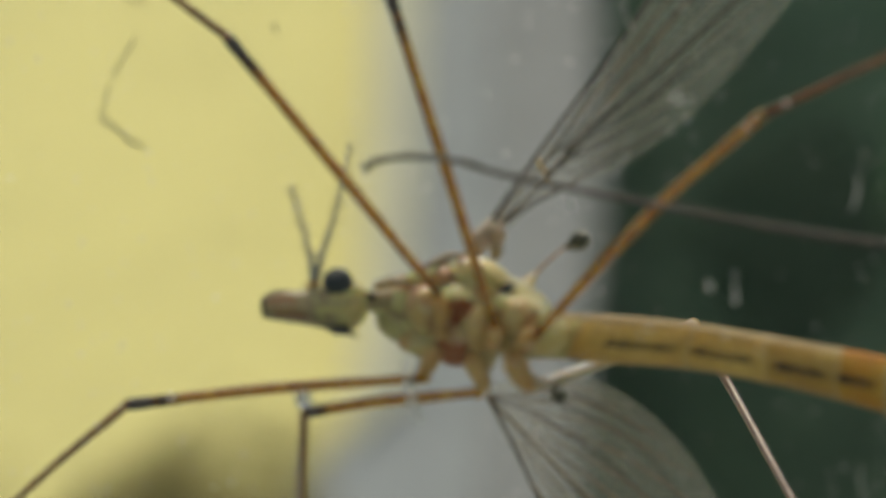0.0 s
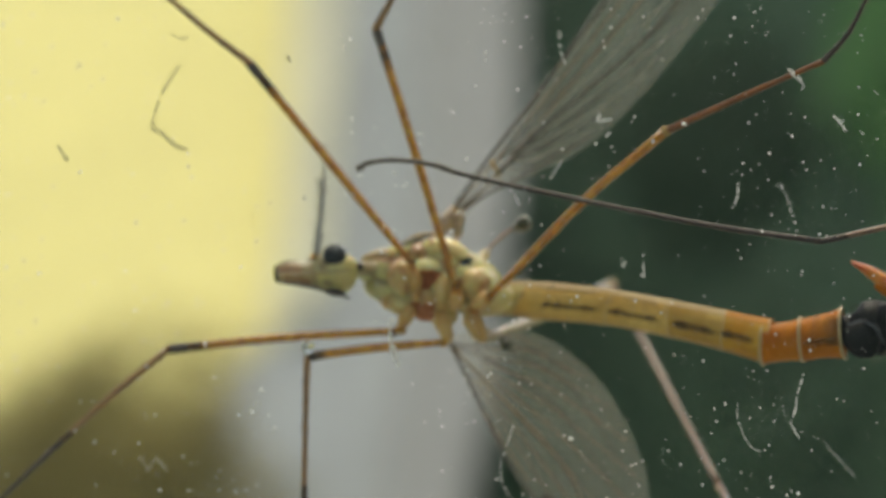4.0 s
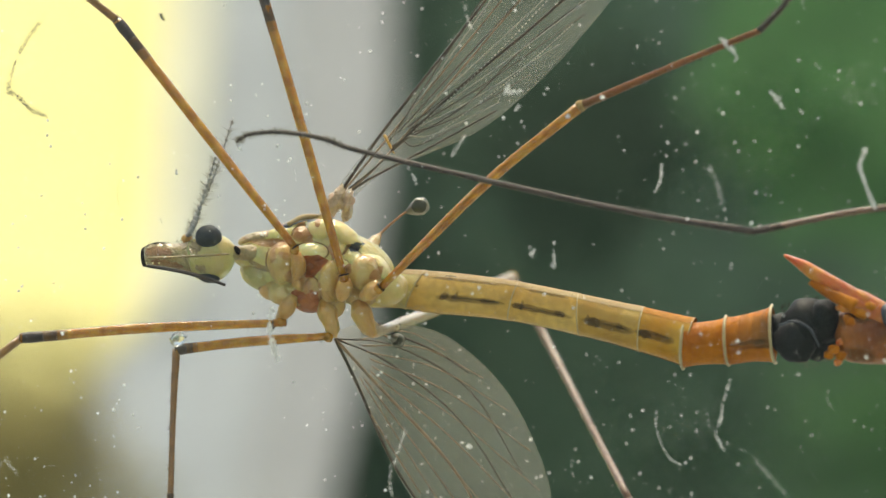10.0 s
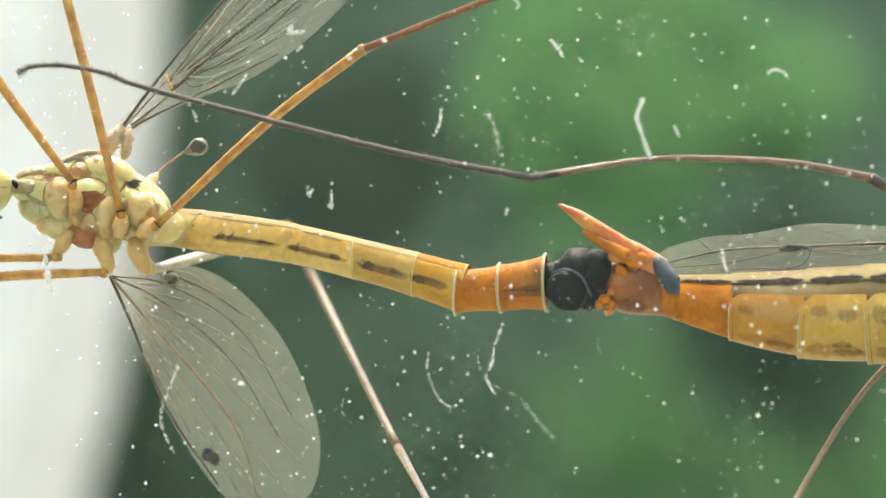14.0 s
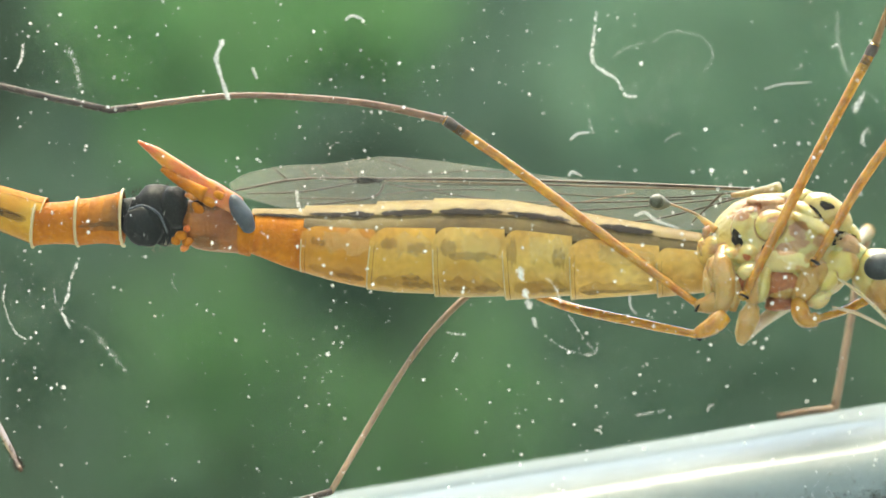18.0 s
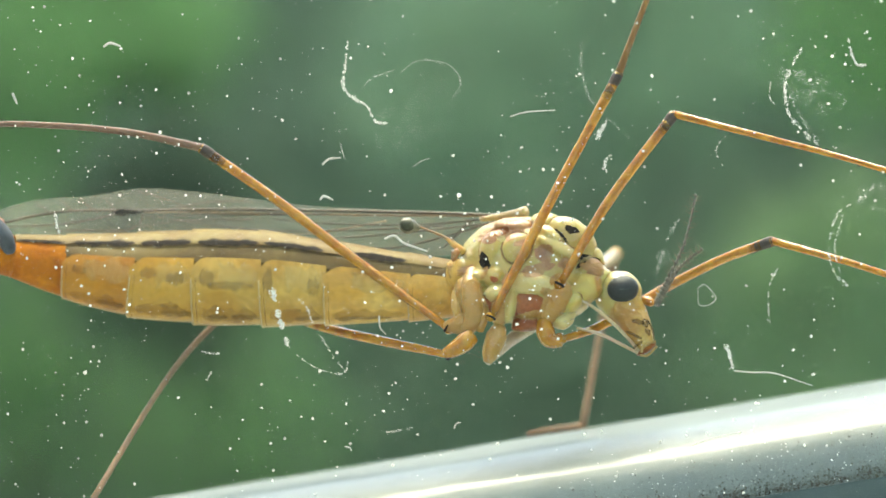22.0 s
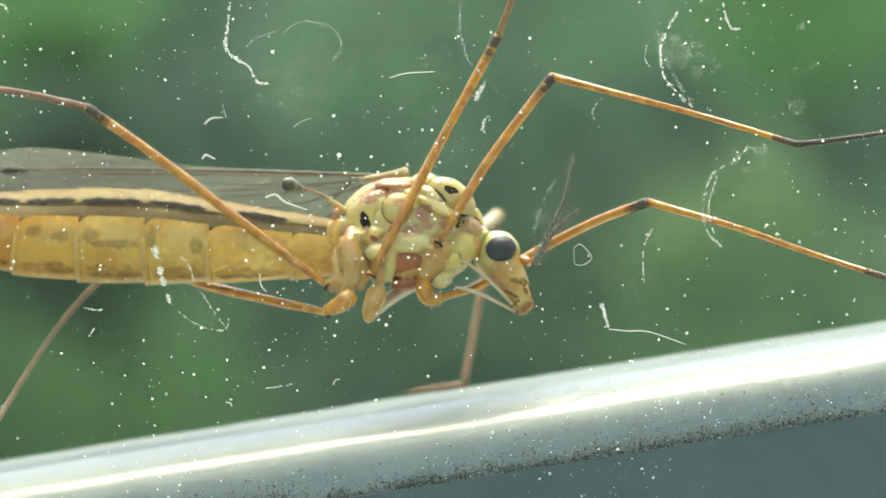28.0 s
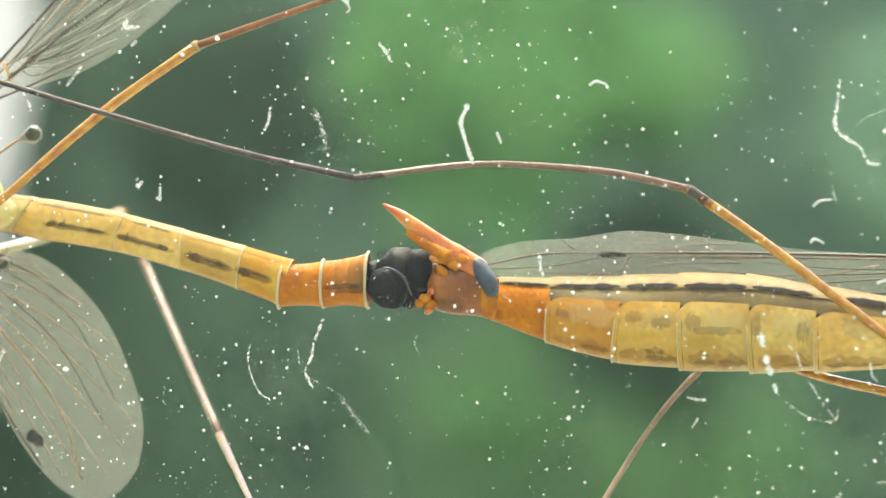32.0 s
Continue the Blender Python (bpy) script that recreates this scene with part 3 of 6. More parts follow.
def wing(owner, outline, depth, veins, label, stigma=None):
    """Membrane sheet with a thickness, veins as thin rods on it."""
    bm = bmesh.new()
    edge = spline(outline + [outline[0]], 5)[:-1]
    front = [bm.verts.new(p) for p in edge]
    back = [bm.verts.new(p + Vector((0, 0.012, 0))) for p in edge]
    bm.faces.new(front)
    bm.faces.new(back[::-1])
    n = len(edge)
    for i in range(n):
        bm.faces.new((front[i], back[i], back[(i + 1) % n], front[(i + 1) % n]))
    bmesh.ops.triangulate(bm, faces=bm.faces[:])
    sheet = part("wing", bm, WING, owner, label, smooth=False)
    for line, r, mat in veins:
        tube_part("vein", [Vector(p) - Vector((0, 0.1, 0)) for p in line], [r * 1.05, r * 0.9, r * 0.6], mat, sheet, sides=6, steps=5)
    if stigma:
        blob_part("wing_spot", Vector(stigma[0]) - Vector((0, 0.12, 0)), (stigma[1], 0.03, stigma[2]), STIGMA, sheet, angle=stigma[3], rough=0.4, label="dark brown wing spot")
    return sheet


def haltere(owner, line, knob, r, stem=SHANK):
    """Thin stalk with a pear-shaped club: dark inside a clear skin."""
    tube_part("haltere_base", [Vector(line[0]), Vector(line[0]).lerp(line[1], 0.6), Vector(line[1])], [0.05 + 0.6 * r, 0.04 + 0.4 * r, 0.03] if stem is SHANK else [0.08, 0.06, 0.03], COXA, owner, 10, rough=0.15, label="pale cone at the root of the haltere")
    stalk = tube_part("haltere", line, [0.07, 0.03, 0.022, 0.03], stem, owner, sides=8, label="thin haltere stalk")
    way = (Vector(knob) - Vector(line[-2])).normalized()
    tube_part("knob", [Vector(knob) - way * r * 1.5, Vector(knob) - way * r * 0.7, Vector(knob), Vector(knob) + way * r * 0.75, Vector(knob) + way * r * 1.0],
              [r * 0.25, r * 0.75, r * 1.0, r * 0.75, r * 0.3], CLUBSKIN, stalk, 14, 5, label="greyish clear skin of the club")
    blob_part("core", Vector(knob) + Vector((0, -r * 0.62, 0)) + way * r * 0.1, (r * 0.84, r * 0.5, r * 0.74), CLUB, stalk, rough=0.2, label="dark olive core of the club")
    return stalk


def antenna(owner, base, line, rng, stout=1.0, mat=FLAGELLUM):
    """Beaded flagellum; returns the part, so that it can be waved."""
    bm = bmesh.new()
    path = spline(line, 6)
    for i, p in enumerate(path):
        k = i / (len(path) - 1)
        r = 0.052 * stout * (1 - 0.5 * k)
        blob(bm, p, (r, r, r * 1.3), 0, 0.1, seg=8)
    tube(bm, line, [0.03, 0.022, 0.014], 6, 8)
    bm.transform(Matrix.Translation(-Vector(base)))
    me_owner = part("antenna", bm, mat, None, "grey-brown beaded antenna with fine hairs")
    me_owner.parent = owner
    me_owner.matrix_parent_inverse = Matrix()
    me_owner.location = Vector(base) * MM - owner.location
    hair = bristles(line, 0.03, 190, 0.2, rng, 0.35, 0.005)
    hair.transform(Matrix.Translation(-Vector(base)))
    h = part("hairs", hair, PALEHAIR, None)
    h.parent = me_owner
    return me_owner


def markings(owner, barrel, rows, mat, name="marking", lift=0.012, layers=1):
    """Pigment spots and painted glow as thin skins; several shrinking layers give a spot a faded edge."""
    for n, (s0, s1, a0, a1) in enumerate(rows):
        bm = bmesh.new()
        for k in range(layers):
            ds, da = (s1 - s0) * 0.09 * k, (a1 - a0) * 0.11 * k
            barrel.skin(bm, s0 + ds, s1 - ds, a0 + da, a1 - da, 30, 6, lift=lift + 0.002 * k, ragged=0.6 if layers == 1 else 0.35, seed=n + s0 * 10 + k * 0.3)
        part(name, bm, mat, owner)


def male():
    rng = random.Random(4)
    fly = thing("crane_fly", (-10.950, 0.300, 0.757), "yellow male crane fly, spread wings, orange abdomen, on the pane", "crane fly", "pair of crane flies")
    # abdomen
    body = Barrel([(-10.659, 3.700, 0.639), (-9.796, 3.700, 0.402), (-8.886, 3.700, 0.121), (-7.767, 3.700, -0.297), (-6.538, 3.600, -0.829), (-5.321, 3.500, -1.368), (-4.279, 3.400, -1.846)],
                  [(-10.939, 3.700, -0.132), (-10.302, 3.700, -0.285), (-9.627, 3.700, -0.541), (-8.155, 3.700, -1.016), (-6.709, 3.600, -1.660), (-5.614, 3.500, -2.217), (-4.698, 3.400, -2.737)], 0.8)
    cuts = [0.0, 0.20, 0.50, 0.66, 0.83, 0.985]
    for n, (a, b) in enumerate(zip(cuts, cuts[1:])):
        flare = lambda f: 0.985 + 0.03 * f ** 6
        bm = bmesh.new()
        body.skin(bm, a, b + 0.004, -88, 52, 10, 20, flare)
        seg = part("sternite", bm, (PALESEG, STRAW, STRAW, GOLDEN, GOLDAMBER)[n], fly, "straw-yellow ventral abdominal plate" if n < 4 else "golden amber ventral plate")
        bm = bmesh.new()
        body.skin(bm, a, b + 0.004, 50, 275, 10, 26, flare, 0.012)
        part("tergite", bm, BONE if n < 4 else AMBERBACK, fly)
        bm = bmesh.new()
        rim = [body.at(b, th, 1.012, 0.004) for th in range(-90, 91, 12)]
        tube(bm, rim, [0.013], 6, 2)
        part("seam", bm, PALERIM, fly, "pale joint between the plates")
    markings(fly, body, [(0.335, 0.47, -10, -5), (0.325, 0.350, -20, 8), (0.36, 0.372, -16, 10), (0.43, 0.475, -13, -3), (0.505, 0.63, -12, -7), (0.505, 0.535, -20, 2), (0.525, 0.532, -24, 14), (0.605, 0.632, -17, 2), (0.68, 0.722, -24, 8),
                         (0.72, 0.80, -10, -4), (0.765, 0.785, -14, 4), (0.825, 0.872, -20, 6), (0.87, 0.93, -4, 2), (0.205, 0.218, 8, 18), (0.195, 0.215, 48, 58), (0.29, 0.33, 50, 60)], BROWNMARK)
    markings(fly, body, [(0.31, 0.49, -20, 2), (0.50, 0.65, -20, 2), (0.67, 0.82, -24, 6), (0.82, 0.95, -18, 8), (0.22, 0.48, 38, 50), (0.52, 0.64, 38, 50)], SMUDGE, lift=0.01, layers=2)
    tail = Barrel([(-4.571, 3.400, -1.833), (-4.152, 3.300, -1.883), (-3.673, 3.200, -1.921), (-3.187, 3.100, -1.914), (-2.646, 3.000, -1.908)],
                  [(-4.813, 3.400, -2.725), (-4.337, 3.300, -2.784), (-3.831, 3.200, -2.860), (-3.331, 3.100, -2.900), (-2.841, 3.000, -3.031)], 0.9)
    for a, b, mat in ((0.0, 0.48, AMBER), (0.49, 0.96, AMBER)):
        bm = bmesh.new()
        tail.skin(bm, a, b, -90, 270, 8, 36, lambda f: 0.93 + 0.07 * abs(2 * f - 1) ** 3)
        part("abdomen_segment", bm, mat, fly, "amber ring-shaped end segment")
    for s in (0.0, 0.485, 0.965):
        bm = bmesh.new()
        tube(bm, [tail.at(s, th, 1.03) for th in range(-100, 101, 12)], [0.032], 8, 2, 0.3)
        part("seam", bm, PALERIM, fly)
    markings(fly, tail, [(0.52, 0.93, -20, -4)], BROWNMARK)
    markings(fly, tail, [(0.62, 0.96, -80, 85), (0.78, 0.965, -60, 80), (0.86, 0.965, -70, 70)], RUSTPATCH, "rusty_patch", 0.01, 1)
    blob_part("clasper", (-2.630, 3.000, -2.510), (0.290, 0.42, 0.491), JET, fly, 5, 0.2)
    bm = bmesh.new()
    tail.skin(bm, 0.5, 0.95, -75, -28, 8, 6, lift=0.02)
    part("plate", bm, AMBER, fly)
    # dark claspers
    blob_part("clasper", (-2.146, 2.900, -2.491), (0.580, 0.5, 0.603), JET, fly, 8, 0.3, "jet black swollen genital capsule")
    blob_part("clasper", (-2.369, 2.550, -2.704), (0.424, 0.22, 0.424), JET, fly, 20, 0.2)
    blob_part("clasper", (-1.731, 2.750, -2.436), (0.335, 0.36, 0.446), JET, fly, -10, 0.3)
    tube_part("ridge", [(-2.578, 2.400, -2.316), (-2.268, 2.280, -2.298), (-1.985, 2.250, -2.514), (-1.886, 2.350, -2.912)], [0.02, 0.025, 0.02], SLATE, fly, 8)
    for dx, dy, s in ((0, 0, 1), (-12, 8, 0.8), (10, 14, 0.9), (2, 24, 0.7), (14, -12, 0.7)):
        hook = Vector((-1.642, 2.500, -3.021)) + Vector((dx, 0, -dy)) * 0.0108
        blob_part("clasp_hook", hook, (0.13 * s, 0.11 * s, 0.10 * s), ORANGE if s < 0.75 else AMBER, fly, dx * 3, 0.3)
    part("hairs", bristles([(-2.643, 2.600, -2.764), (-2.281, 2.700, -3.182), (-1.748, 2.700, -3.118)], 0.03, 90, 0.12, rng), PALEHAIR, fly)
    part("hairs", bristles([(-1.568, 2.700, -2.239), (-1.448, 2.700, -2.607), (-1.624, 2.600, -3.141)], 0.03, 70, 0.1, rng), HAIR, fly)
    part("hairs", bristles([(-2.597, 2.900, -2.032), (-2.055, 2.900, -1.936), (-1.573, 2.900, -2.126)], 0.03, 90, 0.1, rng), HAIR, fly)
    # thorax
    plates, plate = plate_list()
    plate((-12.700, 2.95, 1.719), 0.543, 0.28, 0.153, -7, SNOUT)
    plate((-12.736, 2.85, 1.352), 0.496, 0.30, 0.378, -23, GREENISH)
    plate((-12.853, 2.85, 0.979), 0.448, 0.30, 0.283, -38, SNOUTLIME)
    plate((-12.085, 2.90, 1.664), 0.496, 0.28, 0.177, -7, GREENISH)
    plate((-11.714, 2.72, 1.564), 0.224, 0.22, 0.165, -23, CLAY)
    plate((-11.361, 2.80, 1.606), 0.283, 0.28, 0.236, -33, BACKLITCREAM)
    plate((-11.890, 3.00, 1.828), 0.401, 0.28, 0.106, 1, TAN)
    plate((-11.565, 2.58, 1.166), 0.354, 0.26, 0.201, -17, BACKLITCREAM)
    plate((-11.664, 2.66, 0.908), 0.319, 0.22, 0.201, -8, RUST)
    plate((-11.941, 2.70, 0.223), 0.319, 0.22, 0.260, -33, RUST)
    plate((-10.874, 2.72, 1.418), 0.448, 0.30, 0.189, -51, BACKLITCREAM)
    plate((-10.796, 2.60, 0.863), 0.354, 0.26, 0.153, -55, GREENISH)
    plate((-10.941, 2.58, 1.085), 0.260, 0.24, 0.106, -53, GREENISH)
    plate((-10.928, 2.50, 0.803), 0.165, 0.20, 0.118, -33, BACKLITCREAM)
    plate((-12.207, 2.52, 1.112), 0.295, 0.34, 0.425, -8, COXA)
    plate((-11.323, 2.50, 0.525), 0.224, 0.32, 0.425, -17, COXA)
    plate((-10.577, 2.52, 0.531), 0.307, 0.34, 0.378, -21, COXA)
    plate((-10.320, 2.75, 0.605), 0.283, 0.28, 0.177, -65, BACKLITCREAM)
    plate((-11.719, 2.66, 0.487), 0.201, 0.22, 0.354, -18, COXA)
    plate((-12.310, 2.72, 0.534), 0.448, 0.28, 0.236, -19, COXA)
    plate((-12.686, 2.80, 0.599), 0.212, 0.26, 0.189, -13, TAN)
    plate((-10.849, 2.75, 0.078), 0.283, 0.28, 0.236, -23, COXA)
    plate((-11.471, 2.75, 0.016), 0.283, 0.28, 0.307, -13, COXA)
    plate((-10.286, 3.05, 0.135), 0.401, 0.36, 0.378, -25, PALESEG)
    plate((-11.960, 2.60, 0.722), 0.118, 0.22, 0.283, -3, TAN)
    spots = [((-10.678, 0, 1.081), 0.106, 0.083, 7, SLATE), ((-11.924, 0, 1.840), 0.307, 0.071, 5, SLATE), ((-11.529, 0, 1.861), 0.165, 0.071, 1, SLATE),
             ((-11.685, 0, 1.524), 0.236, 0.118, -33, CLAY), ((-12.362, 0, 1.548), 0.401, 0.094, -17, CLAY), ((-12.316, 0, 1.338), 0.071, 0.260, -8, CLAY),
             ((-10.849, 0, 0.632), 0.106, 0.142, -33, CLAY), ((-11.594, 0, 0.905), 0.319, 0.201, -3, RUST), ((-11.880, 0, 0.237), 0.319, 0.260, -33, RUST),
             ((-11.821, 0, 0.574), 0.118, 0.212, -3, CLAY), ((-12.076, 0, 1.221), 0.142, 0.059, -43, CLAY), ((-11.131, 0, 1.109), 0.083, 0.165, 17, CLAY),
             ((-10.327, 0, 0.448), 0.071, 0.189, -43, CLAY), ((-12.707, 0, 1.139), 0.283, 0.059, -33, SNOUT), ((-11.541, 0, 0.332), 0.071, 0.165, -13, CLAY),
             ((-12.070, 0, 0.751), 0.083, 0.165, 7, CLAY), ((-12.311, 0, 0.270), 0.236, 0.071, -13, CLAY), ((-11.339, 0, 1.744), 0.071, 0.094, -13, CLAY),
             ((-10.517, 0, 0.261), 0.189, 0.094, 17, TAN), ((-12.914, 0, 1.541), 0.118, 0.118, -13, SNOUT)]
    plated(fly, (-11.60, 3.300, 0.92), (1.50, 0.85, 0.77), -20.4, GREENISH, plates, label="lime-yellow thorax with tan and rust patches", relief=0.6, groove=0.05, spots=spots)
    # coxae
    coxa(fly, [(-11.842, 2.30, 1.223), (-11.833, 2.30, 0.966), (-12.007, 2.45, 0.721)], [0.095, 0.146, 0.155, 0.069], TAN, name="trochanter")
    coxa(fly, [(-12.662, 2.77, 0.673), (-12.393, 2.62, 0.498), (-12.168, 2.67, 0.387)], [0.086, 0.224, 0.224, 0.103], COXA)
    coxa(fly, [(-12.147, 2.55, 0.412), (-12.329, 2.47, 0.172), (-12.554, 2.45, -0.047)], [0.120, 0.163, 0.172, 0.120, 0.086], TAN, name="trochanter")
    coxa(fly, [(-10.93, 2.25, 0.515), (-10.995, 2.25, 0.316), (-11.143, 2.35, 0.111)], [0.103, 0.163, 0.172, 0.086], TAN, name="trochanter")
    coxa(fly, [(-11.541, 2.62, 0.184), (-11.517, 2.54, -0.131), (-11.487, 2.52, -0.393), (-11.518, 2.52, -0.595)], [0.120, 0.225, 0.165, 0.150, 0.077], TAN)
    coxa(fly, [(-10.281, 2.30, 0.259), (-10.468, 2.30, 0.134), (-10.72, 2.40, 0.05)], [0.103, 0.172, 0.172, 0.086], TAN, name="trochanter")
    coxa(fly, [(-10.891, 2.62, 0.003), (-10.823, 2.54, -0.294), (-10.758, 2.52, -0.535), (-10.66, 2.52, -0.755)], [0.120, 0.225, 0.19, 0.165, 0.069], TAN)
    tube_part("pronotum", [(-13.184, 2.65, 1.521), (-13.018, 2.75, 1.424), (-12.838, 2.95, 1.31), (-12.633, 3.2, 1.229)], [0.14, 0.22, 0.34, 0.34], GREENISH, fly, 20, rough=0.12, label="wrinkled lime collar behind the head")
    for p, q in (((-11.766, 2.100, 1.317), (-11.848, 2.100, 1.477)), ((-10.888, 2.000, 0.549), (-10.896, 2.000, 0.713)), ((-10.205, 2.000, 0.153), (-10.077, 2.000, 0.238)), ((-12.628, 2.350, -0.104), (-12.804, 2.350, -0.027))):
        tube_part("joint_ring", [p, Vector(p).lerp(q, 0.17)], [0.106, 0.108], MARK, fly, 12, 2, label="dark ring where the thigh joins")
    # neck and head
    tube_part("neck", [(-12.75, 2.750, 1.42), (-13.02, 2.500, 1.500), (-13.2, 2.400, 1.520)], [0.2, 0.14, 0.16], SNOUT, fly)
    blob_part("neck_spot", (-13.03, 2.33, 1.55), (0.06, 0.05, 0.10), MARK, fly, 10, 0.3)
    skull = Barrel([(-14.961, 2.300, 2.040), (-14.662, 2.300, 2.083), (-14.210, 2.300, 1.964), (-13.846, 2.350, 1.985), (-13.474, 2.400, 1.993), (-13.219, 2.400, 1.864), (-13.064, 2.400, 1.644)],
                   [(-15.027, 2.300, 1.667), (-14.645, 2.300, 1.530), (-14.182, 2.300, 1.340), (-13.904, 2.350, 1.126), (-13.627, 2.400, 1.038), (-13.346, 2.400, 1.142), (-13.124, 2.400, 1.397)], 0.85)
    for name, a, b, mat, label in (("head", 0.44, 1.0, GREENISH, "lime-yellow head"), ("rostrum", 0.04, 0.445, SNOUT, "olive-tan snout with a dark tip"), ("snout_tip", 0.0, 0.045, MARK, "blackish truncated snout tip")):
        bm = bmesh.new()
        skull.skin(bm, a, b, -90, 270, 16, 40, lambda f: 1.0)
        bmesh.ops.remove_doubles(bm, verts=bm.verts, dist=0.002)
        bmesh.ops.holes_fill(bm, edges=bm.edges[:], sides=0)
        part(name, bm, mat, fly, label)
    for row, mat in (((0.0, 0.26, 58, 100), MARK), ((0.0, 0.2, -90, -62), MARK), ((0.05, 0.3, -5, 50), PATCH), ((0.1, 0.36, -50, -12), PATCH), ((0.46, 0.6, 10, 60), SNOUT), ((0.5, 0.62, -40, -10), SNOUT)):
        markings(fly, skull, [row], mat, "snout_mark", 0.006)
    for n in range(3):
        blob_part("snout_wart", (-14.86 + 0.13 * n, 2.0, 1.70 - 0.03 * n), (0.022, 0.02, 0.02), CREAM, fly, 0, 0.2, seg=8)
    blob_part("eye", (-13.516, 2.180, 1.936), (0.275, 0.25, 0.255), EYE, fly, -13.4, 0.02, "black faceted eye", seg=28)
    blob_part("eye", (-13.715, 2.250, 1.150), (0.230, 0.22, 0.120), EYE, fly, -22, 0.02, "black faceted eye", seg=28)
    tube_part("snout_seam", [(-14.800, 1.960, 1.800), (-14.143, 1.960, 1.670), (-13.12, 1.990, 1.500)], [0.02, 0.026, 0.02], SNOUT, fly)
    tube_part("palp", [(-14.856, 2.000, 1.643), (-14.212, 1.930, 1.393), (-13.687, 1.900, 1.131), (-13.309, 1.900, 0.901)], [0.035, 0.04, 0.04, 0.03], SOOT, fly, label="thin dark palp")
    blob_part("antenna_base", (-14.001, 2.300, 2.021), (0.12, 0.12, 0.1), TAN, fly, 0, 0.1)
    part("hairs", bristles([(-14.826, 2.100, 2.013), (-14.339, 2.100, 1.988), (-13.855, 2.100, 1.953)], 0.02, 26, 0.12, rng), HAIR, fly)
    ants = [antenna(fly, (-13.980, 2.250, 2.041), [(-13.980, 2.250, 2.041), (-13.859, 2.200, 2.364), (-13.765, 2.200, 3.046), (-13.694, 2.200, 3.734)], rng, 1.15, PALEFLAGELLUM),
            antenna(fly, (-14.003, 2.400, 2.044), [(-14.003, 2.400, 2.044), (-13.817, 2.500, 2.528), (-13.431, 2.600, 3.318), (-13.049, 2.700, 4.346)], rng, 1.15, PALEFLAGELLUM)]
    # legs
    leg(fly, (-11.800, 2.100, 1.279), [(-11.760, 2.100, 1.293), (-13.061, 2.100, 3.928), (-14.369, 2.000, 6.635)], [(-15.147, 1.600, 7.691), (-16.437, 0.800, 9.679)], [(-17.088, 0.100, 10.973)], rng)
    leg(fly, (-10.899, 2.000, 0.505), [(-10.891, 2.000, 0.538), (-11.096, 2.100, 3.495), (-11.342, 2.200, 6.660)], [(-10.759, 2.000, 7.200), (-8.894, 1.000, 8.954)], [(-7.695, 0.100, 9.919)], rng)
    leg(fly, (-10.236, 2.000, 0.126), [(-10.208, 2.000, 0.142), (-7.600, 1.900, 1.698), (-5.376, 1.750, 2.744)], [(-3.285, 1.200, 3.049), (-1.405, 0.500, 3.270)], [(-0.705, 0.300, 3.712), (0.097, 0.080, 4.573)], rng, dark_knee=False, pale=True, shank=material("rust brown shank", (0.26, 0.09, 0.02), 0.4, 0.3, 0.3, 0.3, soft=0.15))
    leg(fly, (-12.485, 2.400, -0.058), [(-12.373, 2.400, -0.096), (-15.131, 2.200, 0.413), (-17.808, 2.000, 0.794)], [(-19.317, 1.400, -0.020), (-20.671, 0.800, -0.852)], [(-21.978, 0.080, -1.735)], rng)
    leg(fly, (-11.580, 2.400, -0.576), [(-11.574, 2.400, -0.554), (-13.216, 2.200, -0.298), (-14.619, 1.950, -0.145)], [(-14.822, 1.500, -1.361), (-15.183, 0.800, -3.549)], [(-15.368, 0.080, -5.050)], rng, band=0.45)
    leg(fly, (-10.736, 3.000, -0.656), [(-10.741, 3.000, -0.678), (-10.614, 7.500, -0.376), (-10.109, 14.000, 0.177)], [(-9.445, 13.000, -1.329), (-8.432, 10.500, -3.187), (-7.176, 7.000, -5.170)], [(-5.610, 1.500, -6.651), (-5.208, 0.080, -7.054)], rng, dark_knee=False, pale=True, colour=PALELIMB, shank=DUSKY, foot=DUSKY, thick=1.3)
    # wings and halteres
    up = [(-11.519, 4.000, 2.017), (-10.972, 4.100, 2.597), (-9.804, 4.300, 3.559), (-7.871, 4.500, 5.155), (-6.074, 4.700, 6.718), (-3.695, 4.900, 8.233), (-2.906, 4.900, 7.546), (-3.328, 4.800, 6.235), (-4.676, 4.700, 5.048),
          (-6.411, 4.600, 3.776), (-8.026, 4.400, 2.936), (-9.406, 4.300, 2.686), (-10.287, 4.200, 2.488), (-11.110, 4.100, 2.036)]
    b0 = (-11.345, 4.000, 2.070)
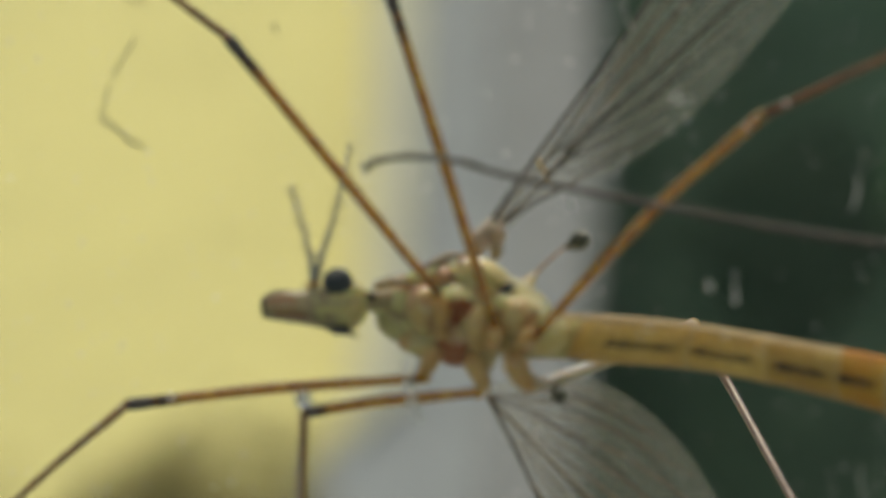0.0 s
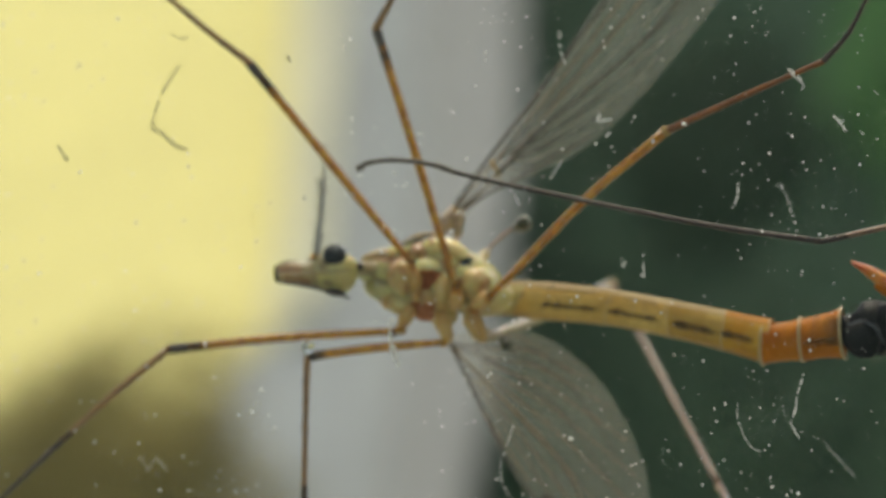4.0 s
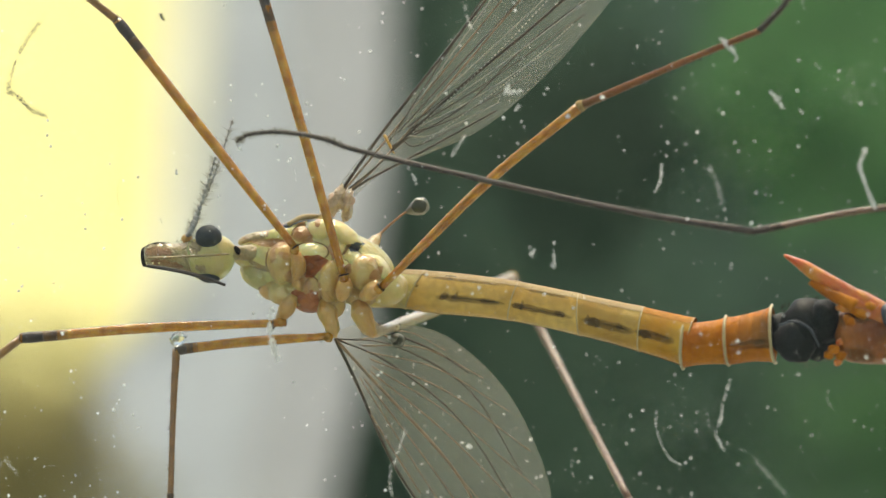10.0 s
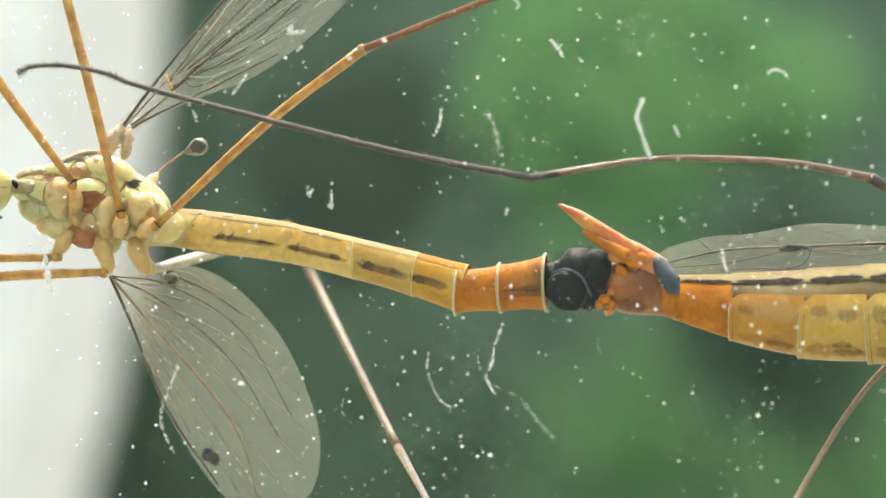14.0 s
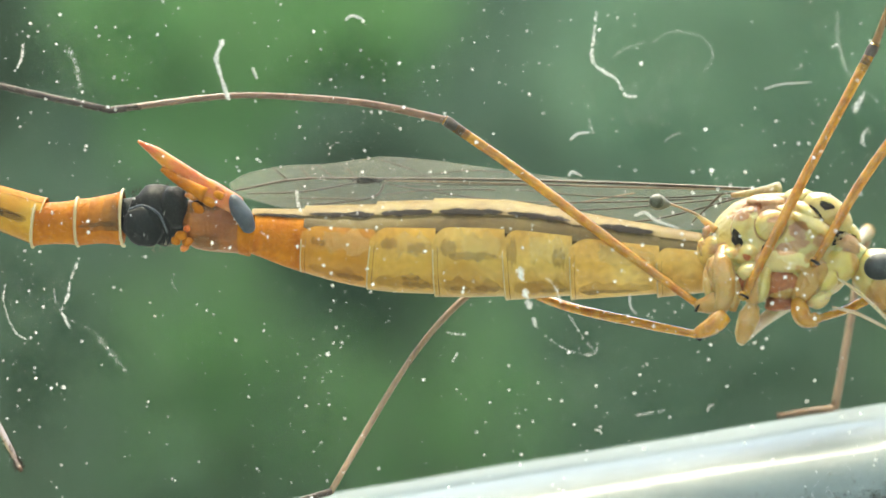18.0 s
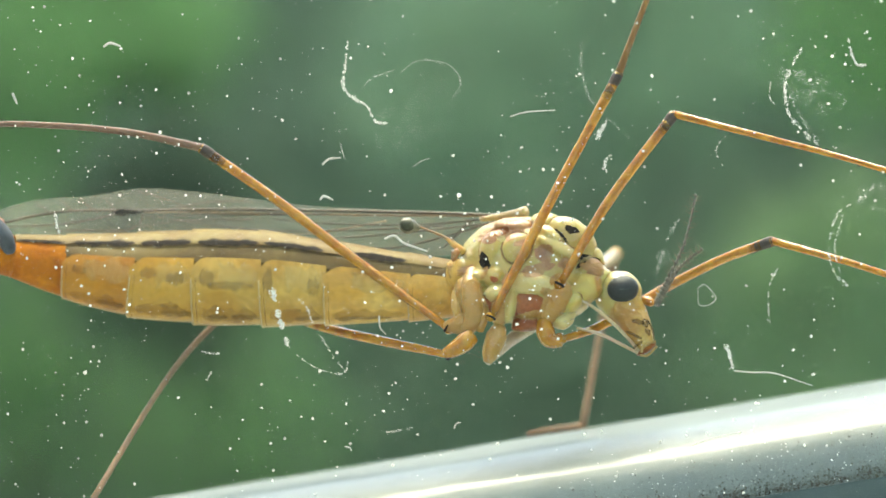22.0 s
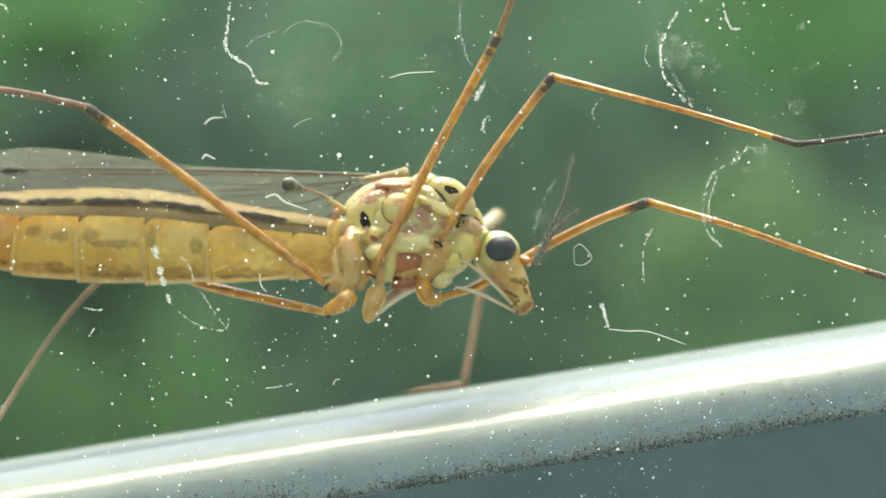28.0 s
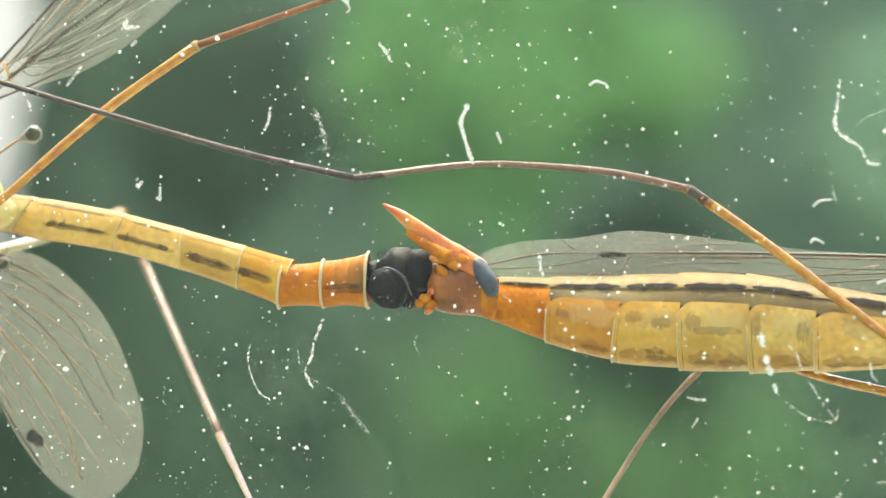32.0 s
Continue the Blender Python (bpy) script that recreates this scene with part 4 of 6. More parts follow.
    veins = [([b0, (-9.968, 4.270, 3.361), (-7.891, 4.470, 5.041), (-4.191, 4.850, 8.126)], 0.035, VEIN), ([b0, (-9.880, 4.270, 3.220), (-7.832, 4.470, 4.787), (-3.744, 4.870, 8.007)], 0.022, PALEVEIN),
             ([b0, (-9.886, 4.250, 2.924), (-6.473, 4.550, 5.449), (-3.346, 4.850, 7.661)], 0.025, PALEVEIN), ([(-9.886, 4.250, 2.924), (-8.150, 4.400, 3.916), (-5.701, 4.600, 5.192), (-3.380, 4.750, 6.953)], 0.035, VEIN),
             ([(-9.930, 4.250, 2.994), (-8.260, 4.400, 3.469), (-6.592, 4.550, 4.472), (-4.864, 4.650, 5.213)], 0.016, VEIN), ([b0, (-10.534, 4.150, 2.430), (-9.258, 4.280, 2.768), (-7.587, 4.400, 3.240)], 0.028, VEIN),
             ([(-9.959, 4.250, 3.275), (-9.842, 4.250, 2.853)], 0.035, TAN), ([b0, (-10.911, 4.100, 2.344), (-9.959, 4.200, 2.822)], 0.022, VEIN)]
    hub = Vector((-9.931, 4.240, 3.078))
    for n, tip in enumerate(((-4.953, 4.780, 7.910), (-4.547, 4.800, 7.862), (-3.773, 4.820, 7.359), (-3.695, 4.800, 6.686), (-4.101, 4.750, 5.964), (-4.864, 4.650, 5.213), (-5.387, 4.600, 4.755), (-6.037, 4.550, 4.271), (-6.746, 4.500, 3.799), (-7.488, 4.400, 3.393), (-8.331, 4.350, 3.130))):
        tip = Vector(tip)
        veins.append(([hub.lerp(tip, 0.02 * n), hub.lerp(tip, 0.5) + Vector((-0.02 * n, -0.02, -0.02 * n)), tip], (0.013, 0.015)[n % 2], (VEIN, WHITEVEIN)[n % 2]))
    spread_wing = wing(fly, up, 4.4, veins, "smoky translucent wing with brown veins, spread")
    # rows of pale beads along two folds
    for ends in (((-9.437, 4.150, 3.143), (-7.288, 4.350, 4.407), (-5.104, 4.550, 5.861)), ((-9.185, 4.150, 2.926), (-7.267, 4.350, 3.750), (-5.695, 4.450, 4.592))):
        bm = bmesh.new()
        for n, p in enumerate(spline(ends, 26)):
            blob(bm, p, (0.028, 0.012, 0.014), 34.6, 0.3, seg=6)
        part("bead_row", bm, WHITEVEIN, spread_wing, "row of pale beads on a wing fold")
    low = [(-11.903, 4.000, -0.449), (-11.789, 4.200, -1.249), (-11.605, 4.500, -2.367), (-11.410, 4.900, -3.617), (-10.935, 5.300, -5.026), (-10.323, 5.600, -5.908), (-9.550, 5.800, -6.130), (-8.849, 5.900, -5.610), (-8.552, 5.900, -4.586),
           (-8.685, 5.700, -3.229), (-9.056, 5.400, -2.065), (-9.767, 4.900, -1.014), (-10.561, 4.500, -0.573), (-11.281, 4.100, -0.398)]
    b1 = (-11.844, 4.000, -0.580)
    veins = [([b1, (-11.672, 4.250, -1.512), (-11.366, 4.820, -3.502), (-10.726, 5.300, -5.210)], 0.035, VEIN), ([b1, (-11.262, 4.400, -1.717), (-10.464, 4.900, -3.205), (-10.062, 5.300, -4.380), (-10.014, 5.600, -5.607)], 0.032, PALEVEIN),
             ([b1, (-10.944, 4.450, -1.305), (-9.897, 5.000, -2.724), (-9.303, 5.600, -4.544)], 0.018, VEIN), ([b1, (-10.756, 4.450, -0.986), (-9.566, 5.100, -2.195), (-8.982, 5.650, -4.129)], 0.016, VEIN),
             ([(-10.778, 4.300, -0.681), (-10.027, 4.750, -1.258), (-9.473, 5.000, -1.852)], 0.022, VEIN), ([(-11.556, 4.400, -2.254), (-11.032, 5.000, -4.055)], 0.02, PALEVEIN)]
    for n, tip in enumerate(((-10.346, 5.500, -5.536), (-9.919, 5.650, -5.689), (-9.420, 5.700, -5.607), (-9.017, 5.750, -5.088), (-8.721, 5.750, -4.545), (-8.710, 5.650, -3.702), (-8.903, 5.400, -2.815), (-9.247, 5.200, -2.022), (-9.815, 4.850, -1.302))):
        root, tip = Vector(b1), Vector(tip)
        veins.append(([root.lerp(tip, 0.18), root.lerp(tip, 0.55) + Vector((0.03 * n, -0.02, 0.03 * n)), tip], (0.012, 0.015)[n % 2], PALEVEIN))
    wing(fly, low, 4.8, veins, "smoky translucent wing with a dark spot near the tip, spread", ((-10.718, 5.150, -4.627), 0.24, 0.14, -50))
    blob_part("wing_root", (-11.230, 3.700, 2.090), (0.396, 0.16, 0.165), ROOTSKIN, fly, 41.6, 0.5, "wrinkled tan wing root", seg=28, lump=5)
    blob_part("wing_root", (-10.931, 3.750, 2.017), (0.110, 0.12, 0.330), ROOTSKIN, fly, -21.4, 0.5, seg=24, lump=5)
    tube_part("shoulder_ridge", [(-11.997, 2.750, 1.846), (-11.680, 2.900, 1.921), (-11.413, 3.100, 1.901)], [0.05, 0.08, 0.04], SNOUT, fly)
    haltere(fly, [(-10.640, 3.400, 1.010), (-10.436, 3.900, 1.302), (-9.951, 4.200, 1.608), (-9.748, 4.250, 1.642)], (-9.578, 4.250, 1.683), 0.19)
    haltere(fly, [(-10.977, 3.600, -0.477), (-10.843, 3.900, -0.695), (-10.790, 4.200, -0.801)], (-10.653, 4.300, -0.884), 0.15)
    part("hairs", bristles([(-10.783, 3.200, -0.135), (-10.141, 3.400, -0.270), (-9.085, 3.600, -0.692)], 0.02, 60, 0.06, rng), PALEHAIR, fly)
    return fly, ants


def female():
    rng = random.Random(9)
    fly = thing("crane_fly", (10.075, 0.300, -5.119), "larger yellow female crane fly with wings folded along her swollen abdomen", "crane fly", "pair of crane flies")
    body = Barrel([(-0.318, 4.200, -2.805), (0.805, 4.700, -2.985), (2.210, 4.900, -3.172), (3.415, 4.700, -3.313), (4.792, 4.300, -3.552), (6.126, 3.900, -3.963), (7.382, 3.600, -4.373), (8.683, 3.400, -4.789)],
                  [(-0.544, 4.000, -3.630), (0.511, 4.400, -4.284), (1.740, 4.500, -4.851), (3.144, 4.300, -5.234), (4.562, 4.000, -5.508), (5.865, 3.700, -5.679), (7.154, 3.500, -5.840), (8.555, 3.400, -5.974)], 0.8)
    cuts = [0.0, 0.14, 0.29, 0.43, 0.575, 0.72, 0.91, 1.02]
    segments = []
    for n, (a, b) in enumerate(zip(cuts, cuts[1:])):
        flare = lambda f: 1.028 - 0.04 * f
        bm = bmesh.new()
        body.skin(bm, a - 0.008, b, -95, 24, 20, 18, lambda f: 1.045 - 0.065 * f, 0.012, corner=16)
        seg = part("abdomen_segment", bm, (AMBER, HONEY, RIPE, GOLDEN, GOLDEN, STRAW)[min(n, 5)], fly, "straw-yellow swollen abdominal segment" if n else "amber end segment")
        segments.append(seg)
        bm = bmesh.new()
        body.skin(bm, a - 0.004, b + 0.002, 20, 47, 10, 8, lambda f: 0.985)
        part("pleural_membrane", bm, MEMBRANE if n else AMBER, seg, "soft greyish side membrane")
        bm = bmesh.new()
        body.skin(bm, a - 0.008, b, 44, 265, 10, 26, flare, 0.008)
        part("tergite", bm, TERGITE, seg, "pale straw dorsal plate")
        bm = bmesh.new()
        tube(bm, [body.at(a - 0.006, th, 1.05, 0.014) for th in range(-92, 8, 10)], [0.013], 6, 2)
        part("seam", bm, PALERIM, seg)
        bm = bmesh.new()
        tube(bm, [body.at(a + 0.004, th, 1.052, 0.008) for th in range(-80, 2, 9)], [0.003, 0.007, 0.003, 0.006], 6, 2, 0.5)
        part("fold", bm, BROWNMARK, seg, "brown fold between the segments")
    for n, rows in enumerate(([(0.01, 0.135, 42, 53)], [(0.145, 0.285, 41, 54), (0.22, 0.27, -54, -44), (0.16, 0.18, -8, 4)], [(0.295, 0.425, 40, 54), (0.36, 0.42, -56, -46), (0.31, 0.335, -4, 10), (0.36, 0.385, -44, -34), (0.37, 0.40, -8, 4)],
                              [(0.435, 0.572, 41, 53), (0.46, 0.49, -57, -50), (0.51, 0.56, -57, -48), (0.445, 0.465, -10, 10), (0.46, 0.55, -14, -5)], [(0.58, 0.715, 42, 54), (0.65, 0.71, -58, -52), (0.58, 0.59, -20, 12), (0.68, 0.695, -20, 6)], [(0.78, 0.90, 40, 58), (0.74, 0.86, -60, -52), (0.89, 0.905, 30, 38)])):
        markings(segments[n], body, [(a, b, c, d - 1) for a, b, c, d in rows if c > 30], MARK, lift=0.034)
        markings(segments[n], body, [(a - 0.004, b + 0.004, c - 3, d + 3) for a, b, c, d in rows if c > 30], SMUDGE, lift=0.026)
        markings(segments[n], body, [(a - 0.004, b + 0.01, c - 2, d + 2) for a, b, c, d in rows if c <= 30], SMUDGE, lift=0.05)
        a, b = cuts[n], cuts[n + 1]
        if n:
            # pale skin paints the translucent glow of each plate's upper half
            markings(segments[n], body, [(a + 0.012, b - 0.006, -16, 22)], GLOWPATCH, "glow_patch", 0.03, 1)
            markings(segments[n], body, [(a + 0.01, b - 0.012, -66, -34)], RUSTPATCH, "rusty_patch", 0.046, 1)
    # tip of the abdomen and cerci
    tip = Barrel([(-1.568, 2.900, -2.379), (-1.259, 2.900, -2.281), (-0.853, 3.000, -2.319), (-0.481, 3.100, -2.579), (-0.202, 3.200, -2.843)],
                 [(-1.601, 2.900, -3.220), (-1.418, 2.900, -3.337), (-1.085, 3.000, -3.452), (-0.680, 3.100, -3.548), (-0.424, 3.200, -3.647)], 0.9)
    bm = bmesh.new()
    tip.skin(bm, 0.0, 0.8, -90, 270, 12, 40, lambda f: 0.8 + 0.2 * min(1.0, f * 5) ** 0.5)
    part("abdomen_tip", bm, UMBER, fly, "dark rust-brown glossy tip of the abdomen")
    bm = bmesh.new()
    tip.skin(bm, 0.8, 1.0, -90, 270, 8, 40, lambda f: 1.03)
    part("abdomen_tip", bm, AMBER, fly, "amber ring before the abdomen tip")
    markings(fly, tip, [(0.1, 0.6, 20, 60), (0.2, 0.62, -70, -20)], RUSTPATCH, "rusty_patch", 0.01, 2)
    for p, a, c, turn in (((-0.998, 2.550, -2.422), 16, 9, -40), ((-1.221, 2.500, -2.536), 13, 9, -60), ((-0.779, 2.600, -2.330), 14, 8, -30), ((-1.304, 2.500, -2.268), 12, 7, -35), ((-1.074, 2.600, -2.202), 12, 6, -35), ((-1.374, 2.550, -1.957), 10, 6, -35)):
        blob_part("lobe", p, (a * 0.0107, 0.1, c * 0.0107), ORANGE if a < 13 else AMBER, fly, turn, 0.3)
    tube_part("ovipositor_base", [(-0.546, 3.000, -2.679), (-0.999, 2.750, -2.241), (-1.365, 2.600, -1.880)], [0.3, 0.28, 0.16], ORANGE, fly, 14)
    tube_part("cercus", [(-0.827, 2.700, -2.276), (-1.497, 2.600, -1.681), (-1.877, 2.600, -1.283), (-2.209, 2.600, -0.986)], [0.16, 0.17, 0.12, 0.025], ORANGE, fly, 14, label="red-orange pointed ovipositor valve")
    tube_part("cercus", [(-1.033, 2.500, -2.289), (-1.572, 2.500, -1.837), (-1.815, 2.500, -1.616)], [0.16, 0.1, 0.05], AMBER, fly, 12)
    blob_part("dark_plate", (-0.387, 2.750, -2.788), (0.190, 0.2, 0.424), SLATE, fly, 20.6, 0.25, "slate-grey plate at the abdomen tip")
    # thorax
    plates, plate = plate_list()
    plate((11.200, 2.78, -4.783), 0.599, 0.34, 0.460, -49, LIME)
    plate((10.765, 2.95, -4.382), 0.368, 0.28, 0.276, -29, LIME)
    plate((10.086, 2.95, -4.321), 0.437, 0.30, 0.184, -17, PATCH)
    plate((9.742, 2.85, -4.480), 0.299, 0.25, 0.161, 1, PATCH)
    plate((10.079, 2.60, -4.839), 0.345, 0.30, 0.391, -19, LIME)
    plate((9.508, 2.65, -4.702), 0.207, 0.26, 0.391, -14, LIME)
    plate((10.575, 2.62, -4.990), 0.219, 0.14, 0.207, -39, PATCH)
    plate((10.416, 2.60, -5.248), 0.322, 0.16, 0.161, -1, PATCH)
    plate((10.944, 2.50, -4.905), 0.506, 0.24, 0.127, -37, CREAM)
    plate((10.826, 2.60, -4.604), 0.299, 0.24, 0.115, -49, CREAM)
    plate((11.011, 2.55, -5.224), 0.150, 0.16, 0.138, -9, OCHRE)
    plate((10.211, 2.38, -5.507), 0.552, 0.26, 0.207, -12, CREAM)
    plate((10.074, 2.50, -5.913), 0.460, 0.26, 0.276, -15, RUST)
    plate((9.306, 2.50, -5.838), 0.184, 0.24, 0.276, -9, RUST)
    plate((9.994, 2.55, -6.410), 0.345, 0.25, 0.138, 1, RUST)
    plate((9.489, 2.30, -5.603), 0.196, 0.24, 0.173, -9, CREAM)
    plate((9.520, 2.45, -5.245), 0.219, 0.22, 0.196, -9, LIME)
    plate((9.097, 2.50, -5.226), 0.276, 0.25, 0.173, 1, LIME)
    plate((9.103, 2.50, -5.629), 0.161, 0.25, 0.345, -9, OCHRE)
    plate((8.845, 2.55, -5.683), 0.299, 0.25, 0.529, -6, OCHRE)
    plate((10.642, 2.35, -6.059), 0.253, 0.30, 0.552, -37, OCHRE)
    plate((11.307, 2.55, -5.815), 0.437, 0.30, 0.345, 11, STRAWLIME)
    plate((11.029, 2.42, -6.075), 0.173, 0.24, 0.345, -44, STRAWLIME)
    plate((9.734, 2.32, -5.914), 0.150, 0.28, 0.391, -21, LIME)
    plate((9.512, 2.35, -5.974), 0.173, 0.30, 0.483, -17, OCHRE)
    plate((11.546, 2.65, -5.429), 0.276, 0.26, 0.230, -39, OCHRE)
    plate((11.680, 2.80, -5.191), 0.150, 0.22, 0.230, 21, LIME)
    plate((8.693, 3.00, -5.074), 0.207, 0.30, 0.345, -14, STRAW)
    spots = [((11.244, 0, -4.575), 0.150, 0.081, -37, MARK), ((11.019, 0, -4.657), 0.184, 0.035, -57, MARK), ((9.372, 0, -4.925), 0.184, 0.104, -69, MARK),
             ((8.867, 0, -4.691), 0.150, 0.081, 21, MARK), ((9.980, 0, -5.105), 0.196, 0.069, 39, MARK), ((11.482, 0, -5.226), 0.207, 0.092, -14, MARK),
             ((11.303, 0, -5.315), 0.104, 0.046, 41, MARK), ((11.695, 0, -5.590), 0.104, 0.046, -14, MARK), ((10.226, 0, -4.672), 0.173, 0.081, -1, PATCH),
             ((9.509, 0, -5.324), 0.081, 0.069, -9, RUST), ((10.604, 0, -4.968), 0.219, 0.173, -39, PATCH), ((10.414, 0, -5.268), 0.345, 0.127, -1, PATCH),
             ((10.983, 0, -5.252), 0.104, 0.150, -49, PATCH), ((9.044, 0, -5.427), 0.081, 0.058, -9, PATCH), ((11.570, 0, -5.417), 0.276, 0.150, -34, PATCH),
             ((10.017, 0, -4.285), 0.529, 0.138, -13, PATCH), ((9.719, 0, -4.450), 0.391, 0.173, -1, PATCH), ((9.853, 0, -4.353), 0.150, 0.069, -9, UMBER),
             ((10.111, 0, -4.064), 0.391, 0.058, -9, SNOUT), ((10.128, 0, -6.178), 0.253, 0.104, -4, OCHRE), ((10.330, 0, -4.170), 0.115, 0.069, 11, CREAM),
             ((9.800, 0, -4.533), 0.092, 0.058, 1, CREAM), ((8.951, 0, -5.047), 0.184, 0.081, 11, PATCH), ((9.737, 0, -5.373), 0.058, 0.161, -24, PATCH),
             ((10.546, 0, -5.773), 0.138, 0.115, -9, OCHRE), ((11.648, 0, -5.889), 0.115, 0.253, 11, OCHRE), ((9.322, 0, -5.165), 0.058, 0.161, -24, OCHRE),
             ((10.742, 0, -5.509), 0.138, 0.081, 41, OCHRE)]
    plated(fly, (10.236, 3.350, -5.294), (1.482, 1.0, 1.126), -21.0, LIME, plates, label="lime-yellow thorax with rust and black patches", relief=0.6, groove=0.065, spots=spots)
    coxa(fly, [(9.079, 2.6, -5.042), (9.001, 2.35, -5.428), (8.991, 2.3, -5.941), (8.745, 2.35, -6.328)], [0.1, 0.2, 0.24, 0.22, 0.12], OCHRE)
    coxa(fly, [(8.794, 2.7, -5.229), (8.688, 2.55, -5.636), (8.668, 2.5, -6.068)], [0.06, 0.13, 0.14, 0.08], TAN)
    coxa(fly, [(9.199, 2.5, -5.462), (9.178, 2.3, -5.913), (9.045, 2.3, -6.328)], [0.06, 0.12, 0.14, 0.07], OCHRE)
    blob_part("haltere_root", (8.786, 2.75, -4.687), (0.08, 0.08, 0.13), PATCH, fly, -30, 0.3)
    blob_part("membrane_fold", (8.718, 2.85, -5.105), (0.13, 0.1, 0.26), OCHRE, fly, 20, 0.5, seg=24, lump=5)
    for line, radii, mat in (
            ([(8.892, 2.200, -6.376), (8.569, 2.100, -6.559), (8.257, 2.100, -6.653)], [0.16, 0.2, 0.18, 0.15, 0.1], LEG),
            ([(9.461, 2.350, -6.291), (9.263, 2.150, -6.671), (9.097, 2.100, -6.976)], [0.14, 0.22, 0.2, 0.17, 0.08], OCHRE),
            ([(10.364, 2.300, -6.313), (10.414, 2.150, -6.686), (10.691, 2.150, -6.813)], [0.14, 0.19, 0.18, 0.15, 0.1], LEG),
            ([(10.551, 2.400, -6.405), (10.794, 2.300, -6.381), (11.018, 2.400, -6.240)], [0.08, 0.17, 0.15, 0.05], CREAM)):
        coxa(fly, line, radii, mat)
    for p, q in (((9.315, 1.900, -6.078), (9.407, 1.950, -5.940)), ((10.807, 1.950, -5.639), (10.912, 2.000, -5.503)), ((8.403, 2.500, -6.161), (8.271, 2.550, -6.024)), ((8.339, 2.500, -6.712), (8.182, 2.600, -6.656))):
        tube_part("joint_ring", [p, Vector(p).lerp(q, 0.17)], [0.108, 0.11], MARK, fly, 12, 2, label="dark ring where the thigh joins")
    tube_part("trochanter", [(8.360, 2.600, -6.122), (8.608, 2.500, -6.123), (8.963, 2.450, -6.095)], [0.11, 0.16, 0.24, 0.2], OCHRE, fly, 14, rough=0.08)
    tube_part("far_thigh", [(9.098, 2.250, -6.945), (9.615, 2.750, -6.625), (10.184, 3.450, -6.373)], [0.1, 0.13, 0.16], PALELIMB, fly, label="pale translucent hind thigh")
    # head
    tube_part("neck", [(11.404, 2.950, -5.534), (11.723, 2.850, -5.787)], [0.35, 0.3], LIME, fly)
    for p, a, c, turn, mat in (((11.47, 2.65, -5.263), 0.22, 0.14, -30, SNOUT), ((11.627, 2.7, -5.48), 0.16, 0.12, -50, PATCH), ((11.364, 2.6, -5.505), 0.16, 0.20, -30, LIME), ((11.706, 2.9, -5.29), 0.12, 0.08, -60, TAN)):
        blob_part("pronotum", p, (a, 0.16, c), mat, fly, turn, 0.35, seg=24, lump=4)
    blob_part("head", (11.982, 2.850, -6.044), (0.474, 0.45, 0.498), LIME, fly, -44.0, 0.06, "lime-yellow head")
    blob_part("eye", (12.079, 2.530, -5.946), (0.332, 0.28, 0.284), EYE, fly, 1.0, 0.02, "black faceted eye", seg=28)
    tube_part("rostrum", [(12.022, 2.800, -6.169), (12.191, 2.750, -6.613), (12.324, 2.750, -7.054), (12.372, 2.750, -7.205)], [0.40, 0.34, 0.25, 0.2], MUZZLE, fly, 16, label="honey-coloured snout")
    blob_part("snout_tip", (12.366, 2.700, -7.238), (0.237, 0.2, 0.085), UMBER, fly, 26.0, 0.2)
    for p, a, c, turn in (((12.267, 2.430, -6.641), 10, 5, -20), ((12.424, 2.470, -6.703), 6, 9, 20), ((12.143, 2.500, -6.898), 14, 3, -35), ((12.444, 2.520, -6.887), 4, 8, 25), ((12.230, 2.540, -7.104), 12, 3, 30)):
        blob_part("snout_mark", p, (a * 0.0116, 0.06, c * 0.0116), BROWNMARK, fly, turn, 0.4)
    for line in ([(12.236, 2.520, -7.295), (12.343, 2.520, -7.145), (12.576, 2.560, -7.112)], [(12.217, 2.550, -7.341), (12.368, 2.520, -7.364), (12.584, 2.560, -7.209)]):
        tube_part("snout_rim", line, [0.025], BONE, fly, 8, 4)
    tube_part("snout_stripe", [(12.436, 2.570, -6.564), (12.547, 2.600, -6.845), (12.547, 2.600, -7.144)], [0.012, 0.022, 0.012], BROWNMARK, fly)
    tube_part("palp", [(12.231, 2.650, -7.335), (11.825, 2.550, -7.028), (11.448, 2.500, -6.764), (11.013, 2.450, -6.575)], [0.03, 0.035, 0.04, 0.025], PALELIMB, fly, label="thin pale palp")
    tube_part("palp", [(12.209, 2.600, -7.246), (11.870, 2.450, -6.734), (11.470, 2.400, -6.252), (11.070, 2.350, -5.914)], [0.03, 0.035, 0.035, 0.02], PALELIMB, fly, label="thin pale palp")
    blob_part("antenna_base", (12.567, 2.750, -6.278), (0.15, 0.15, 0.1), LEG, fly, -29.0, 0.1)
    ants = [antenna(fly, (12.712, 2.700, -6.336), [(12.712, 2.700, -6.336), (13.019, 2.650, -5.905), (13.486, 2.550, -5.202), (13.867, 2.450, -4.284)], rng, 1.1, DARKFLAGELLUM),
            antenna(fly, (12.745, 2.850, -6.368), [(12.745, 2.850, -6.368), (13.047, 2.850, -5.972), (13.360, 2.850, -5.663), (13.820, 2.850, -5.400)], rng, 1.1, DARKFLAGELLUM)]
